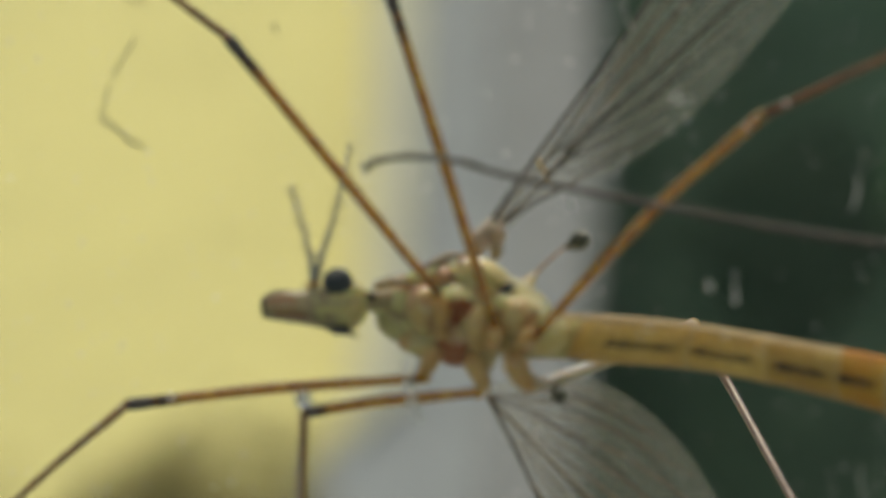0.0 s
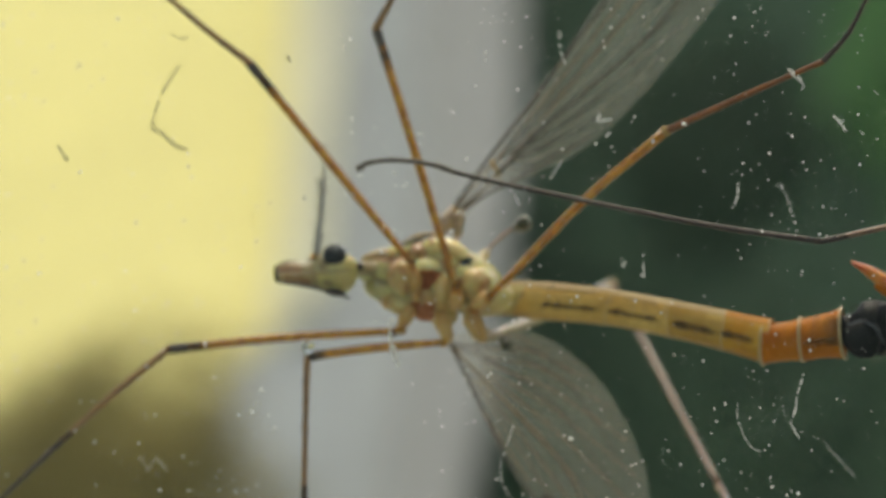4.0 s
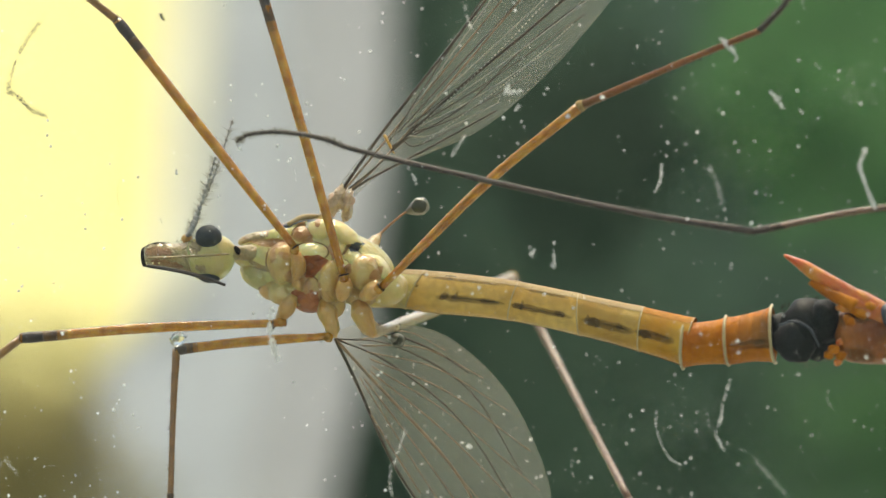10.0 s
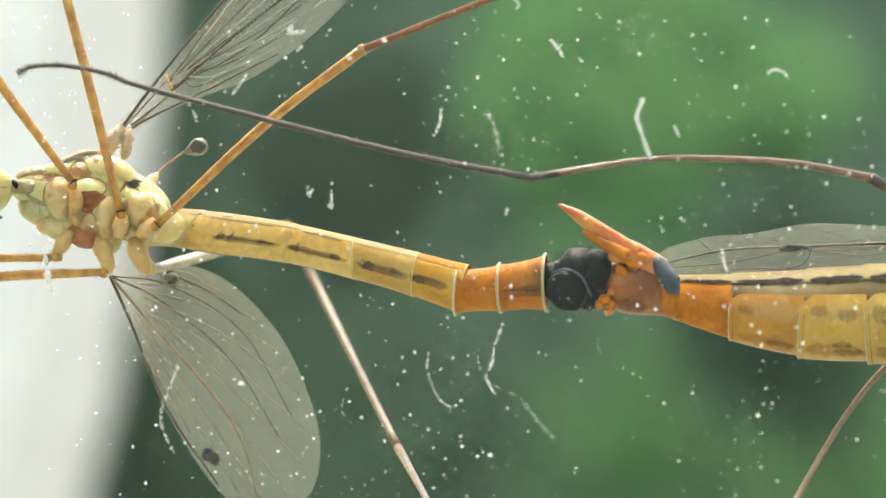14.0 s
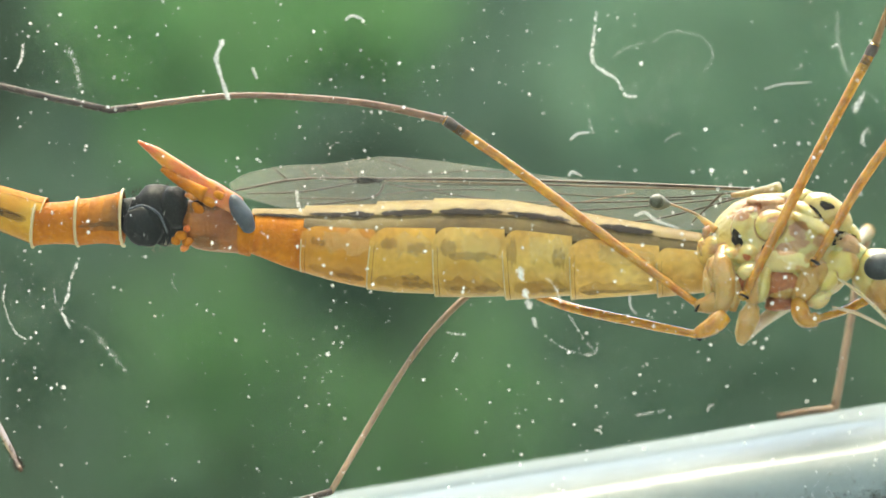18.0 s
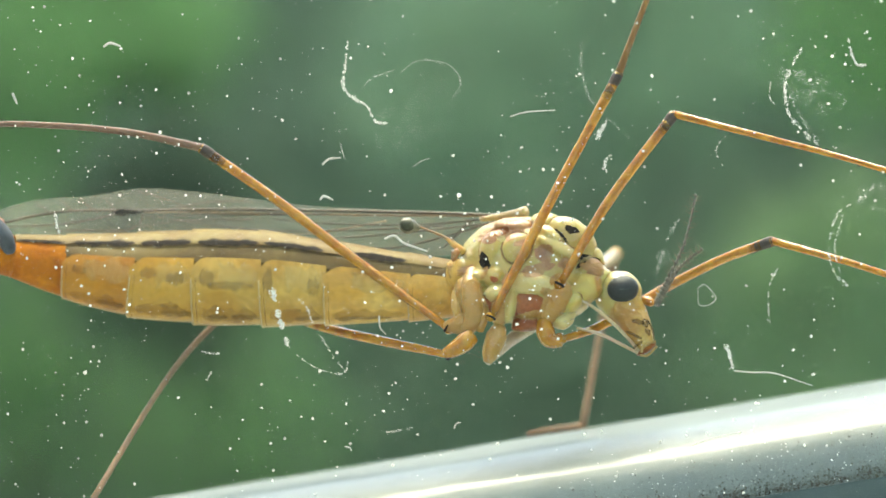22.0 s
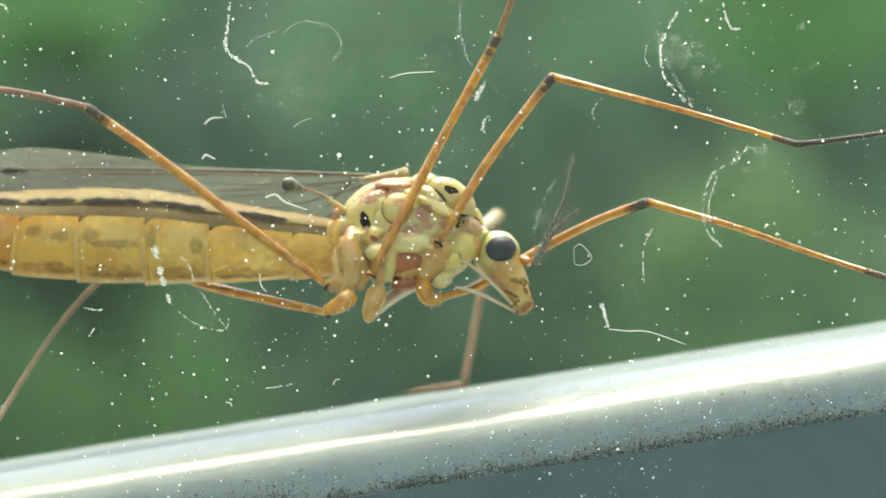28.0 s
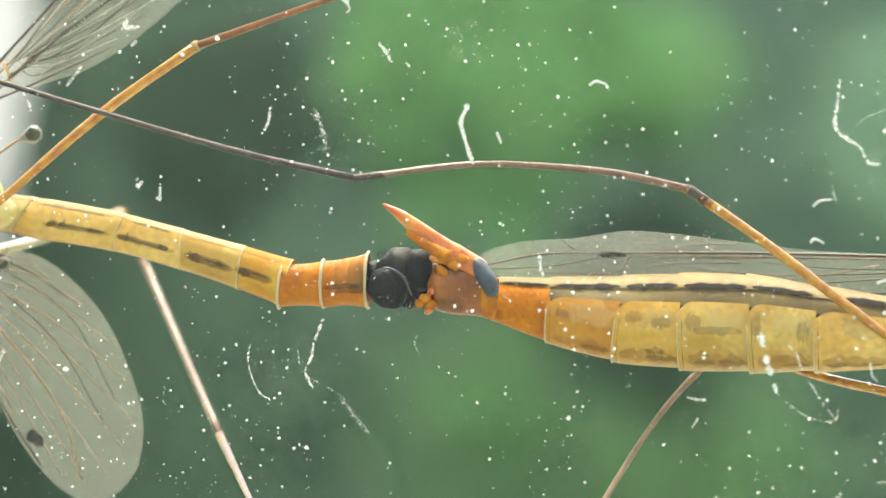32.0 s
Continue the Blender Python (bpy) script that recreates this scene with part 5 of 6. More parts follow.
    # legs
    hind = leg(fly, (8.420, 2.600, -6.190), [(8.402, 2.600, -6.152), (6.789, 3.000, -4.532), (5.259, 3.200, -2.935), (3.921, 3.200, -1.646)],
        [(2.540, 2.400, -1.109), (1.042, 1.600, -0.734), (-0.239, 0.900, -0.532), (-2.332, 0.200, -0.477)], [(-4.866, 0.150, 0.552), (-9.273, 0.120, 2.636), (-10.208, 0.100, 3.174), (-11.022, 0.100, 3.494), (-11.644, 0.080, 3.591), (-11.947, 0.050, 3.507)], rng, fuzz=120, band=0.6, shank=DUSKY)
    leg(fly, (8.347, 2.600, -6.647), [(8.316, 2.600, -6.701), (7.090, 3.400, -6.265), (5.578, 4.600, -5.683), (4.295, 5.800, -4.907)], [(3.416, 5.200, -5.350), (2.244, 4.200, -6.409), (0.549, 2.000, -8.569)], [(-0.764, 1.200, -8.717), (-1.808, 0.500, -8.907), (-3.014, 0.100, -9.207)], rng, dark_knee=False, colour=LEG, shank=FAWN)
    leg(fly, (9.306, 1.950, -6.054), [(9.345, 1.950, -6.037), (10.880, 2.350, -3.954), (12.715, 2.750, -1.554)], [(13.175, 2.450, -0.744), (14.381, 2.000, 1.294)], [(15.193, 0.100, 2.652)], rng, band=0.6)
    leg(fly, (10.796, 2.050, -5.628), [(10.835, 2.050, -5.610), (12.110, 2.450, -4.089), (13.704, 2.750, -2.559)], [(15.041, 2.050, -3.167), (16.813, 2.000, -3.947), (18.378, 0.600, -4.751)], [(19.371, 0.300, -4.783), (20.508, 0.080, -4.791)], rng, shank=LEG, band=0.5)
    leg(fly, (10.625, 2.150, -6.708), [(10.615, 2.150, -6.766), (11.594, 3.050, -6.610), (12.941, 3.250, -6.082), (14.196, 2.850, -5.675), (15.263, 2.350, -5.458)], [(16.905, 1.650, -6.233), (18.458, 2.000, -7.053), (19.900, 1.000, -7.790)], [(21.110, 0.100, -8.365)], rng, shank=LEG, band=0.5)
    leg(fly, (10.184, 3.450, -6.373), [(10.184, 3.450, -6.373), (11.045, 7.000, -5.848), (12.142, 11.000, -5.333)], [(11.861, 11.000, -6.048), (11.330, 10.500, -7.521), (10.790, 10.000, -9.002)], [(10.175, 10.000, -8.958), (9.527, 10.000, -8.960)], rng, dark_knee=False, pale=True, colour=PALELIMB, shank=FAWN, foot=FAWN, thick=1.4)
    out = [(-0.894, 5.200, -2.331), (-0.477, 5.300, -2.166), (0.373, 5.400, -2.130), (1.560, 5.500, -2.282), (2.119, 5.500, -2.224), (2.538, 5.500, -2.278), (3.370, 5.400, -2.472), (4.662, 5.200, -2.847), (6.064, 5.000, -3.238), (7.475, 4.700, -3.534), (9.912, 4.300, -4.063),
           (9.261, 4.400, -4.402), (8.616, 4.500, -4.696), (6.847, 4.800, -4.445), (3.762, 5.500, -3.784), (0.804, 5.500, -3.196), (-0.673, 5.300, -2.633)]
    r0 = (10.087, 4.200, -4.090)
    veins = [([r0, (7.471, 4.600, -3.581), (4.633, 5.100, -3.072), (2.242, 5.350, -2.694), (0.577, 5.300, -2.454), (-0.755, 5.150, -2.498)], 0.032, VEIN),
             ([r0, (7.460, 4.600, -3.651), (4.622, 5.100, -3.143), (2.356, 5.350, -2.748)], 0.024, PALEVEIN), ([(8.599, 4.400, -4.058), (6.823, 4.700, -3.863), (4.568, 5.100, -3.485), (2.234, 5.300, -2.777)], 0.016, VEIN),
             ([r0, (8.562, 4.400, -4.292), (7.351, 4.600, -4.342), (6.189, 4.800, -4.040)], 0.02, VEIN), ([r0, (8.371, 4.400, -3.987), (6.607, 4.700, -3.709), (5.080, 5.000, -3.348)], 0.016, VEIN)]
    veins += [([(2.356, 5.300, -2.772), (2.007, 5.300, -3.057), (0.731, 5.300, -3.025)], 0.02, VEIN), ([(1.881, 5.300, -2.697), (0.657, 5.300, -2.722), (-0.532, 5.200, -2.594)], 0.018, VEIN), ([(1.944, 5.300, -3.071), (0.277, 5.300, -2.808)], 0.014, VEIN),
             ([(0.337, 5.300, -2.428), (0.077, 5.300, -2.144)], 0.012, VEIN), ([(1.292, 5.350, -2.531), (0.976, 5.350, -2.214)], 0.012, VEIN), ([(2.718, 5.350, -2.769), (3.937, 5.300, -2.780), (4.894, 5.100, -2.956)], 0.012, VEIN), ([(9.201, 4.300, -4.034), (8.525, 4.400, -4.525)], 0.024, VEIN)]
    veins += [([(9.537, 4.300, -4.170), (6.800, 4.700, -4.004), (4.534, 5.100, -3.697)], 0.016, VEIN), ([(6.283, 4.800, -3.441), (3.899, 5.200, -3.065), (2.705, 5.300, -2.876)], 0.013, VEIN), ([(4.601, 5.100, -3.272), (3.161, 5.300, -3.069), (2.193, 5.300, -3.038)], 0.014, VEIN),
              ([(3.316, 5.300, -2.863), (2.979, 5.400, -2.628), (2.295, 5.450, -2.301)], 0.012, VEIN), ([(0.818, 5.300, -2.480), (0.613, 5.350, -2.193)], 0.01, VEIN), ([(1.770, 5.300, -2.631), (1.563, 5.400, -2.331)], 0.01, VEIN), ([(7.442, 4.600, -3.768), (5.744, 4.900, -3.766), (3.836, 5.200, -3.466)], 0.012, PALEVEIN)]
    fold = wing(fly, out, 5.3, veins, "smoky translucent wing folded over the abdomen", ((1.944, 5.300, -2.683), 0.34, 0.07, -9))
    tube_part("wing_root", [(10.372, 3.450, -4.051), (10.002, 3.650, -4.077), (9.396, 3.850, -4.053)], [0.12, 0.1, 0.05], SNOUT, fly)
    haltere(fly, [(8.959, 3.050, -4.668), (8.661, 2.850, -4.320), (8.283, 2.750, -4.080), (8.063, 2.750, -3.961)], (7.923, 2.750, -3.939), 0.17, HALTERE)
    part("hairs", bristles([(9.055, 2.050, -6.872), (9.461, 2.050, -6.937)], 0.06, 30, 0.1, rng), PALEHAIR, fly)
    part("hairs", bristles([(10.385, 2.050, -6.726), (10.781, 2.050, -6.848)], 0.08, 24, 0.12, rng), PALEHAIR, fly)
    part("hairs", bristles([(10.748, 2.050, -6.309), (10.989, 2.050, -6.287)], 0.1, 24, 0.12, rng), PALEHAIR, fly)
    part("hairs", bristles([(8.408, 2.300, -6.779), (8.782, 2.200, -6.692), (9.048, 2.200, -6.519)], 0.12, 30, 0.1, rng), PALEHAIR, fly)
    part("hairs", bristles([(12.214, 2.600, -7.211), (12.380, 2.600, -7.297), (12.573, 2.600, -7.208)], 0.08, 26, 0.1, rng), PALEHAIR, fly)
    return fly, ants, segments, fold, hind


male_fly, male_antennae = male()
female_fly, female_antennae, female_segments, female_wing, female_hind_leg = female()


# ---- dust on the pane ----
def specks(name, label, mat, rows):
    """Many crumbs as one thing: rows of x, z, radius."""
    vs, fs = [], []
    rng = random.Random(2)
    for x, z, r in rows:
        k = len(vs)
        a = rng.random() * 6.28
        for i in range(5):
            q = a + i * 1.2566
            vs.append(((x + math.cos(q) * r * rng.uniform(0.6, 1.2)) * MM, -0.03 * MM, (z + math.sin(q) * r * rng.uniform(0.6, 1.2)) * MM))
        vs.append((x * MM, (-0.03 - r * 0.7) * MM, z * MM))
        for i in range(5):
            fs.append((k + i, k + (i + 1) % 5, k + 5))
    me = bpy.data.meshes.new(name)
    me.from_pydata(vs, [], fs)
    me.materials.append(mat)
    return tagged(new(name, me), label, "dust", kind="stuff")


def streak(line, width, count, seed, mat=DUST, grain=0.02):
    """A dried, crumbly curl of dirt along a line."""
    rng = random.Random(seed)
    path = spline(line, 10)
    vs, fs = [], []
    for _ in range(int(count * (2.2 if mat is DUST else 2.6))):
        s = rng.random() * (len(path) - 1.001)
        i = int(s)
        p = path[i].lerp(path[i + 1], s - i)
        gap = noise.noise(Vector((s * 0.45, seed * 3.1, 0)))
        if gap < -0.18:
            continue
        q = width * (0.42 + gap) * 0.8
        x, z, r = p.x + rng.gauss(0, q), p.z + rng.gauss(0, q), grain * rng.uniform(0.25, 0.85)
        k, a = len(vs), rng.random() * 6.28
        for j in range(5):
            b = a + j * 1.2566
            vs.append(((x + math.cos(b) * r * rng.uniform(0.5, 1.5)) * MM, -0.03 * MM, (z + math.sin(b) * r * rng.uniform(0.5, 1.5)) * MM))
        vs.append((x * MM, (-0.03 - r * 0.7) * MM, z * MM))
        for j in range(5):
            fs.append((k + j, k + (j + 1) % 5, k + 5))
    me = bpy.data.meshes.new("dirt_streak")
    me.from_pydata(vs, [], fs)
    me.materials.append(mat)
    return tagged(new("dirt_streak", me), "crumbly pale curl of dried dirt on the pane" if mat is DUST else "crumbly curl of dried dirt, darkened as against the bright awning", "dirt streak", "dried dirt streaks")


def smear(x, z, wide, tall, count, seed):
    """A faint film of dried drops: fine grains, thicker towards a ragged rim."""
    rng = random.Random(seed)
    vs, fs = [], []
    while len(fs) < count * 3:
        a, k = rng.random() * 6.28, rng.random() ** (0.35 if rng.random() < 0.5 else 0.6)
        k *= 1 + 0.35 * noise.noise(Vector((math.cos(a) * 1.5, math.sin(a) * 1.5, seed * 2.3)))
        p = Vector((x + math.cos(a) * k * wide, -0.03, z + math.sin(a) * k * tall))
        if noise.noise(p * 3.5 + Vector((seed, 0, 0))) + rng.uniform(-0.15, 0.3) < 0:
            continue
        r, n, b = rng.uniform(0.003, 0.0072), len(vs), rng.random() * 6.28
        vs += [tuple((p + Vector((math.cos(b + q) * r, 0, math.sin(b + q) * r))) * MM) for q in (0, 2.1, 4.2)] + [tuple((p + Vector((0, -r, 0))) * MM)]
        fs += [(n, n + 1, n + 3), (n + 1, n + 2, n + 3), (n + 2, n, n + 3)]
    me = bpy.data.meshes.new("dirt_smear")
    me.from_pydata(vs, [], fs)
    me.materials.append(DUST)
    return tagged(new("dirt_smear", me), "faint film of dried drops on the pane", "dirt smear", "dried smears")


for n, row in enumerate(((16.242, -2.439, 0.34, 0.39, 520), (16.590, -2.876, 0.37, 0.28, 300), (18.436, -3.944, 0.20, 0.20, 240), (18.751, -2.374, 0.10, 0.10, 90), (17.307, -4.865, 0.39, 0.30, 300), (17.565, -4.697, 0.18, 0.11, 150), (18.754, -3.242, 0.30, 0.16, 120), (8.829, -1.677, 0.55, 0.69, 420), (-15.926, 6.234, 0.39, 0.51, 320), (-4.242, -3.711, 0.69, 0.62, 420), (0.301, 1.818, 0.48, 0.46, 380), (12.972, -5.368, 0.16, 0.16, 200), (8.133, -2.003, 0.53, 0.46, 360))):
    smear(*row, n + 3)


rng = random.Random(11)
rows = []
for _ in range(21000):
    x, z = rng.uniform(-24, 24), rng.uniform(-11.5, 9.5)
    if noise.noise(Vector((x * 0.25, z * 0.25, 5))) + rng.uniform(-0.3, 0.5) < 0:
        continue
    rows.append((x, z, min(0.0048 / (rng.random() + 0.025) ** 0.75, 0.036)))

def glass_grain():
    m = bpy.data.materials.new("clear grain")
    m.use_nodes = True
    b = m.node_tree.nodes["Principled BSDF"]
    b.inputs["Transmission Weight"].default_value, b.inputs["Roughness"].default_value = 0.9, 0.1
    return m


def fibre(line, r=0.012, mat=DUST):
    bm = bmesh.new()
    tube(bm, line, [r, r * 1.1, r * 0.7], 6, 8, 0.3)
    return tagged(part("fibre", bm, mat), "thin white fibre stuck to the pane", "fibre", "fibres on the pane")


streak([(7.435, -0.030, -0.116), (7.277, -0.030, -0.670), (7.201, -0.030, -1.005), (7.368, -0.030, -1.263), (7.593, -0.030, -1.449), (7.715, -0.030, -1.781), (7.935, -0.030, -1.851)], 0.035, 221, 1, grain=0.022)
streak([(7.531, -0.030, -1.115), (7.793, -0.030, -0.925), (8.272, -0.030, -0.827)], 0.021, 52, 2, grain=0.009)
streak([(8.873, -0.030, -0.691), (9.402, -0.030, -1.007), (9.518, -0.030, -1.372), (9.307, -0.030, -1.605)], 0.021, 65, 3, grain=0.009)
streak([(6.975, -0.030, -1.838), (6.955, -0.030, -2.182), (6.995, -0.030, -2.443)], 0.021, 52, 4, grain=0.010)
streak([(5.147, -0.030, -4.793), (5.150, -0.030, -5.142), (5.209, -0.030, -5.499), (5.259, -0.030, -5.913)], 0.049, 390, 5, grain=0.022)
streak([(5.259, -0.030, -5.913), (5.449, -0.030, -6.175), (5.752, -0.030, -6.455), (6.131, -0.030, -6.631), (6.332, -0.030, -6.605), (6.402, -0.030, -6.384)], 0.017, 156, 6, grain=0.010)
streak([(5.629, -0.030, -5.044), (5.772, -0.030, -5.240), (5.831, -0.030, -5.597), (6.003, -0.030, -5.973), (6.128, -0.030, -6.282), (6.309, -0.030, -6.601)], 0.028, 117, 7, grain=0.012)
streak([(12.025, -0.030, -0.902), (11.953, -0.030, -1.353), (11.986, -0.030, -1.879), (12.111, -0.030, -2.189), (12.681, -0.030, -2.974)], 0.035, 117, 8, grain=0.010)
streak([(12.241, -0.030, -3.193), (12.101, -0.030, -3.345), (12.108, -0.030, -3.520)], 0.028, 65, 9, grain=0.016)
streak([(12.264, -0.030, -2.537), (12.121, -0.030, -2.711), (12.035, -0.030, -2.813)], 0.042, 117, 10, grain=0.022)
streak([(15.627, -0.030, -2.283), (15.548, -0.030, -2.560), (15.634, -0.030, -2.747)], 0.014, 78, 11, grain=0.010)
streak([(16.354, -0.030, -1.704), (16.066, -0.030, -2.064), (15.909, -0.030, -2.328), (15.864, -0.030, -2.610), (15.867, -0.030, -2.958), (16.049, -0.030, -3.276), (16.334, -0.030, -3.668)], 0.049, 390, 12, grain=0.014)
streak([(16.057, -0.030, -2.120), (16.360, -0.030, -2.399), (16.808, -0.030, -2.494)], 0.098, 156, 13, grain=0.006)
streak([(17.284, -0.030, -1.678), (17.296, -0.030, -1.969), (17.373, -0.030, -2.213), (17.539, -0.030, -2.262)], 0.021, 195, 14, grain=0.019)
streak([(14.554, -0.030, -3.212), (14.381, -0.030, -3.359), (14.331, -0.030, -3.524), (14.422, -0.030, -3.828)], 0.021, 117, 15, grain=0.012)
streak([(17.339, -0.030, -4.638), (17.013, -0.030, -4.875), (16.582, -0.030, -5.039), (16.328, -0.030, -5.404), (16.214, -0.030, -5.907), (16.273, -0.030, -6.264), (16.511, -0.030, -6.591)], 0.035, 247, 16, grain=0.012)
streak([(15.161, -0.030, -5.972), (14.970, -0.030, -6.232), (14.871, -0.030, -6.564), (14.823, -0.030, -7.020)], 0.021, 156, 17, grain=0.013)
streak([(13.904, -0.030, -7.338), (13.933, -0.030, -7.517), (13.960, -0.030, -7.788)], 0.042, 143, 18, grain=0.019)
streak([(6.907, -0.030, -7.949), (7.139, -0.030, -7.951), (7.488, -0.030, -7.948)], 0.035, 91, 19, grain=0.009)
streak([(3.542, -0.030, -5.757), (3.762, -0.030, -5.839), (3.899, -0.030, -5.849)], 0.021, 39, 20, grain=0.016)
streak([(3.683, -0.030, -6.186), (3.542, -0.030, -6.338)], 0.028, 32, 21, grain=0.012)
streak([(1.091, -0.030, -2.568), (1.081, -0.030, -2.772), (1.107, -0.030, -2.971)], 0.035, 78, 22, grain=0.017)
streak([(0.140, -0.030, 0.556), (-0.025, -0.030, 0.293), (-0.015, -0.030, 0.014), (0.016, -0.030, -0.269), (0.068, -0.030, -0.556)], 0.035, 299, 23, grain=0.022)
streak([(-1.394, -0.030, 2.057), (-1.287, -0.030, 1.867), (-1.234, -0.030, 1.690)], 0.042, 104, 24, grain=0.019)
streak([(-0.919, -0.030, 1.589), (-0.855, -0.030, 1.465)], 0.021, 39, 25, grain=0.014)
streak([(-2.103, -0.030, 3.255), (-1.946, -0.030, 3.032), (-1.856, -0.030, 2.812)], 0.028, 143, 26, grain=0.020)
streak([(-3.725, -0.030, 1.238), (-3.813, -0.030, 0.921), (-3.944, -0.030, 0.726)], 0.035, 91, 27, grain=0.017)
streak([(-6.339, -0.030, 3.339), (-6.401, -0.030, 3.206), (-6.119, -0.030, 3.179)], 0.042, 78, 28, grain=0.022)
streak([(-6.210, -0.030, 2.906), (-6.331, -0.030, 2.820)], 0.028, 52, 29, grain=0.020)
streak([(-7.394, -0.030, 2.573), (-7.538, -0.030, 2.435), (-7.748, -0.030, 2.254)], 0.049, 65, 30, grain=0.014)
streak([(-4.888, -0.030, -3.431), (-4.965, -0.030, -3.695), (-4.933, -0.030, -4.091), (-4.825, -0.030, -4.391), (-4.653, -0.030, -4.547)], 0.017, 169, 31, grain=0.012)
streak([(-3.345, -0.030, -3.127), (-3.487, -0.030, -3.376), (-3.606, -0.030, -3.575), (-3.694, -0.030, -3.835), (-3.857, -0.030, -4.081), (-3.814, -0.030, -4.312), (-3.723, -0.030, -4.529)], 0.035, 312, 32, grain=0.014)
streak([(-3.943, -0.030, -3.675), (-3.943, -0.030, -3.953), (-3.781, -0.030, -4.262), (-3.338, -0.030, -4.572)], 0.021, 117, 33, grain=0.009)
streak([(-1.543, -0.030, -3.742), (-1.623, -0.030, -3.914), (-1.553, -0.030, -4.116)], 0.010, 52, 34, grain=0.008)
streak([(-9.816, -0.030, -2.734), (-10.073, -0.030, -3.134), (-10.341, -0.030, -3.589), (-10.363, -0.030, -3.979), (-10.218, -0.030, -4.402)], 0.042, 195, 35, grain=0.013)
streak([(-8.642, -0.030, 2.239), (-8.569, -0.030, 2.032), (-8.556, -0.030, 1.871)], 0.021, 78, 36, grain=0.020)
streak([(-11.886, -0.030, 0.205), (-12.050, -0.030, -0.136), (-12.083, -0.030, -0.526), (-12.038, -0.030, -0.876)], 0.063, 338, 37, grain=0.020)
streak([(-6.629, -0.030, 0.254), (-6.629, -0.030, 0.030), (-6.514, -0.030, 0.141)], 0.042, 65, 38, grain=0.016)
streak([(-6.174, -0.030, 0.015), (-6.236, -0.030, -0.342)], 0.035, 52, 39, grain=0.017)
streak([(-2.881, -0.030, 0.949), (-2.784, -0.030, 0.594), (-2.764, -0.030, 0.145)], 0.084, 117, 40, grain=0.011)
streak([(-3.295, -0.030, -4.636), (-3.047, -0.030, -5.072), (-2.800, -0.030, -5.508)], 0.070, 143, 41, grain=0.009)
streak([(-6.662, -0.030, -3.918), (-6.783, -0.030, -4.230), (-6.640, -0.030, -4.481)], 0.021, 52, 42, grain=0.008)
streak([(-18.327, -0.030, -1.486), (-18.218, -0.030, -1.788), (-17.990, -0.030, -1.610), (-17.757, -0.030, -2.008)], 0.056, 143, 43, grain=0.012)
streak([(-6.736, -0.030, 5.410), (-6.843, -0.030, 4.931), (-6.817, -0.030, 4.564)], 0.049, 182, 44, grain=0.013)
streak([(15.866, -0.030, -2.023), (15.980, -0.030, -2.727), (16.392, -0.030, -3.709)], 0.084, 208, 45, grain=0.008)
streak([(16.621, -0.030, -5.118), (16.347, -0.030, -5.760), (16.406, -0.030, -6.456)], 0.028, 156, 46, grain=0.010)
streak([(13.490, -0.030, -4.569), (13.078, -0.030, -5.057), (12.737, -0.030, -5.779)], 0.042, 117, 47, grain=0.009)
# streaks before the awning: their backlit darkness is in the colour
streak([(-15.306, -0.030, 6.772), (-15.616, -0.030, 6.505), (-15.940, -0.030, 6.182), (-16.150, -0.030, 5.830), (-16.312, -0.030, 5.524)], 0.075, 300, 48, mat=BACKLITDUST, grain=0.011)
streak([(-16.283, -0.030, 5.540), (-16.129, -0.030, 5.420), (-15.997, -0.030, 5.213), (-15.856, -0.030, 5.039), (-15.613, -0.030, 4.885)], 0.075, 300, 49, mat=BACKLITDUST, grain=0.012)
streak([(-18.549, -0.030, 5.715), (-18.457, -0.030, 5.483), (-18.408, -0.030, 5.330)], 0.042, 117, 50, mat=BACKLITDUST, grain=0.014)
streak([(-15.369, -0.030, 7.506), (-15.171, -0.030, 7.316), (-14.963, -0.030, 7.319)], 0.028, 78, 51, mat=BACKLITDUST, grain=0.012)
streak([(-14.315, -0.030, 3.410), (-14.509, -0.030, 3.113), (-14.559, -0.030, 2.666)], 0.035, 52, 52, mat=BACKLITDUST, grain=0.008)
streak([(-12.874, -0.030, 6.318), (-12.824, -0.030, 6.179)], 0.028, 39, 53, mat=BACKLITDUST, grain=0.012)
streak([(-17.940, -0.030, 5.818), (-17.542, -0.030, 5.427), (-17.860, -0.030, 5.391)], 0.140, 39, 54, mat=BACKLITDUST, grain=0.010)
fibre([(6.529, -0.040, -2.462), (6.694, -0.040, -2.372), (6.923, -0.040, -2.386)], 0.020)
fibre([(6.372, -0.040, -3.155), (6.463, -0.040, -3.089), (6.632, -0.040, -3.197)], 0.022)
fibre([(10.384, -0.040, -2.123), (10.737, -0.040, -2.087), (11.307, -0.040, -2.142)], 0.014)
fibre([(13.974, -0.040, -7.847), (14.330, -0.040, -7.938), (14.778, -0.040, -8.032), (15.474, -0.040, -8.397)], 0.014)
fibre([(7.160, -0.040, -5.633), (7.147, -0.040, -5.863), (7.238, -0.040, -6.017)], 0.016)
fibre([(7.516, -0.040, -4.125), (7.729, -0.040, -4.100), (7.898, -0.040, -4.278), (8.325, -0.040, -4.508)], 0.022)
fibre([(0.640, -0.040, -0.046), (0.692, -0.040, -0.278)], 0.026)
fibre([(2.586, -0.040, 0.568), (2.730, -0.040, 0.625), (2.929, -0.040, 0.528)], 0.024)
fibre([(8.277, -0.040, -8.095), (8.338, -0.040, -8.001), (8.432, -0.040, -7.992)], 0.014)
fibre([(6.072, -0.040, -8.095), (6.159, -0.040, -8.132), (6.182, -0.040, -8.205)], 0.014)
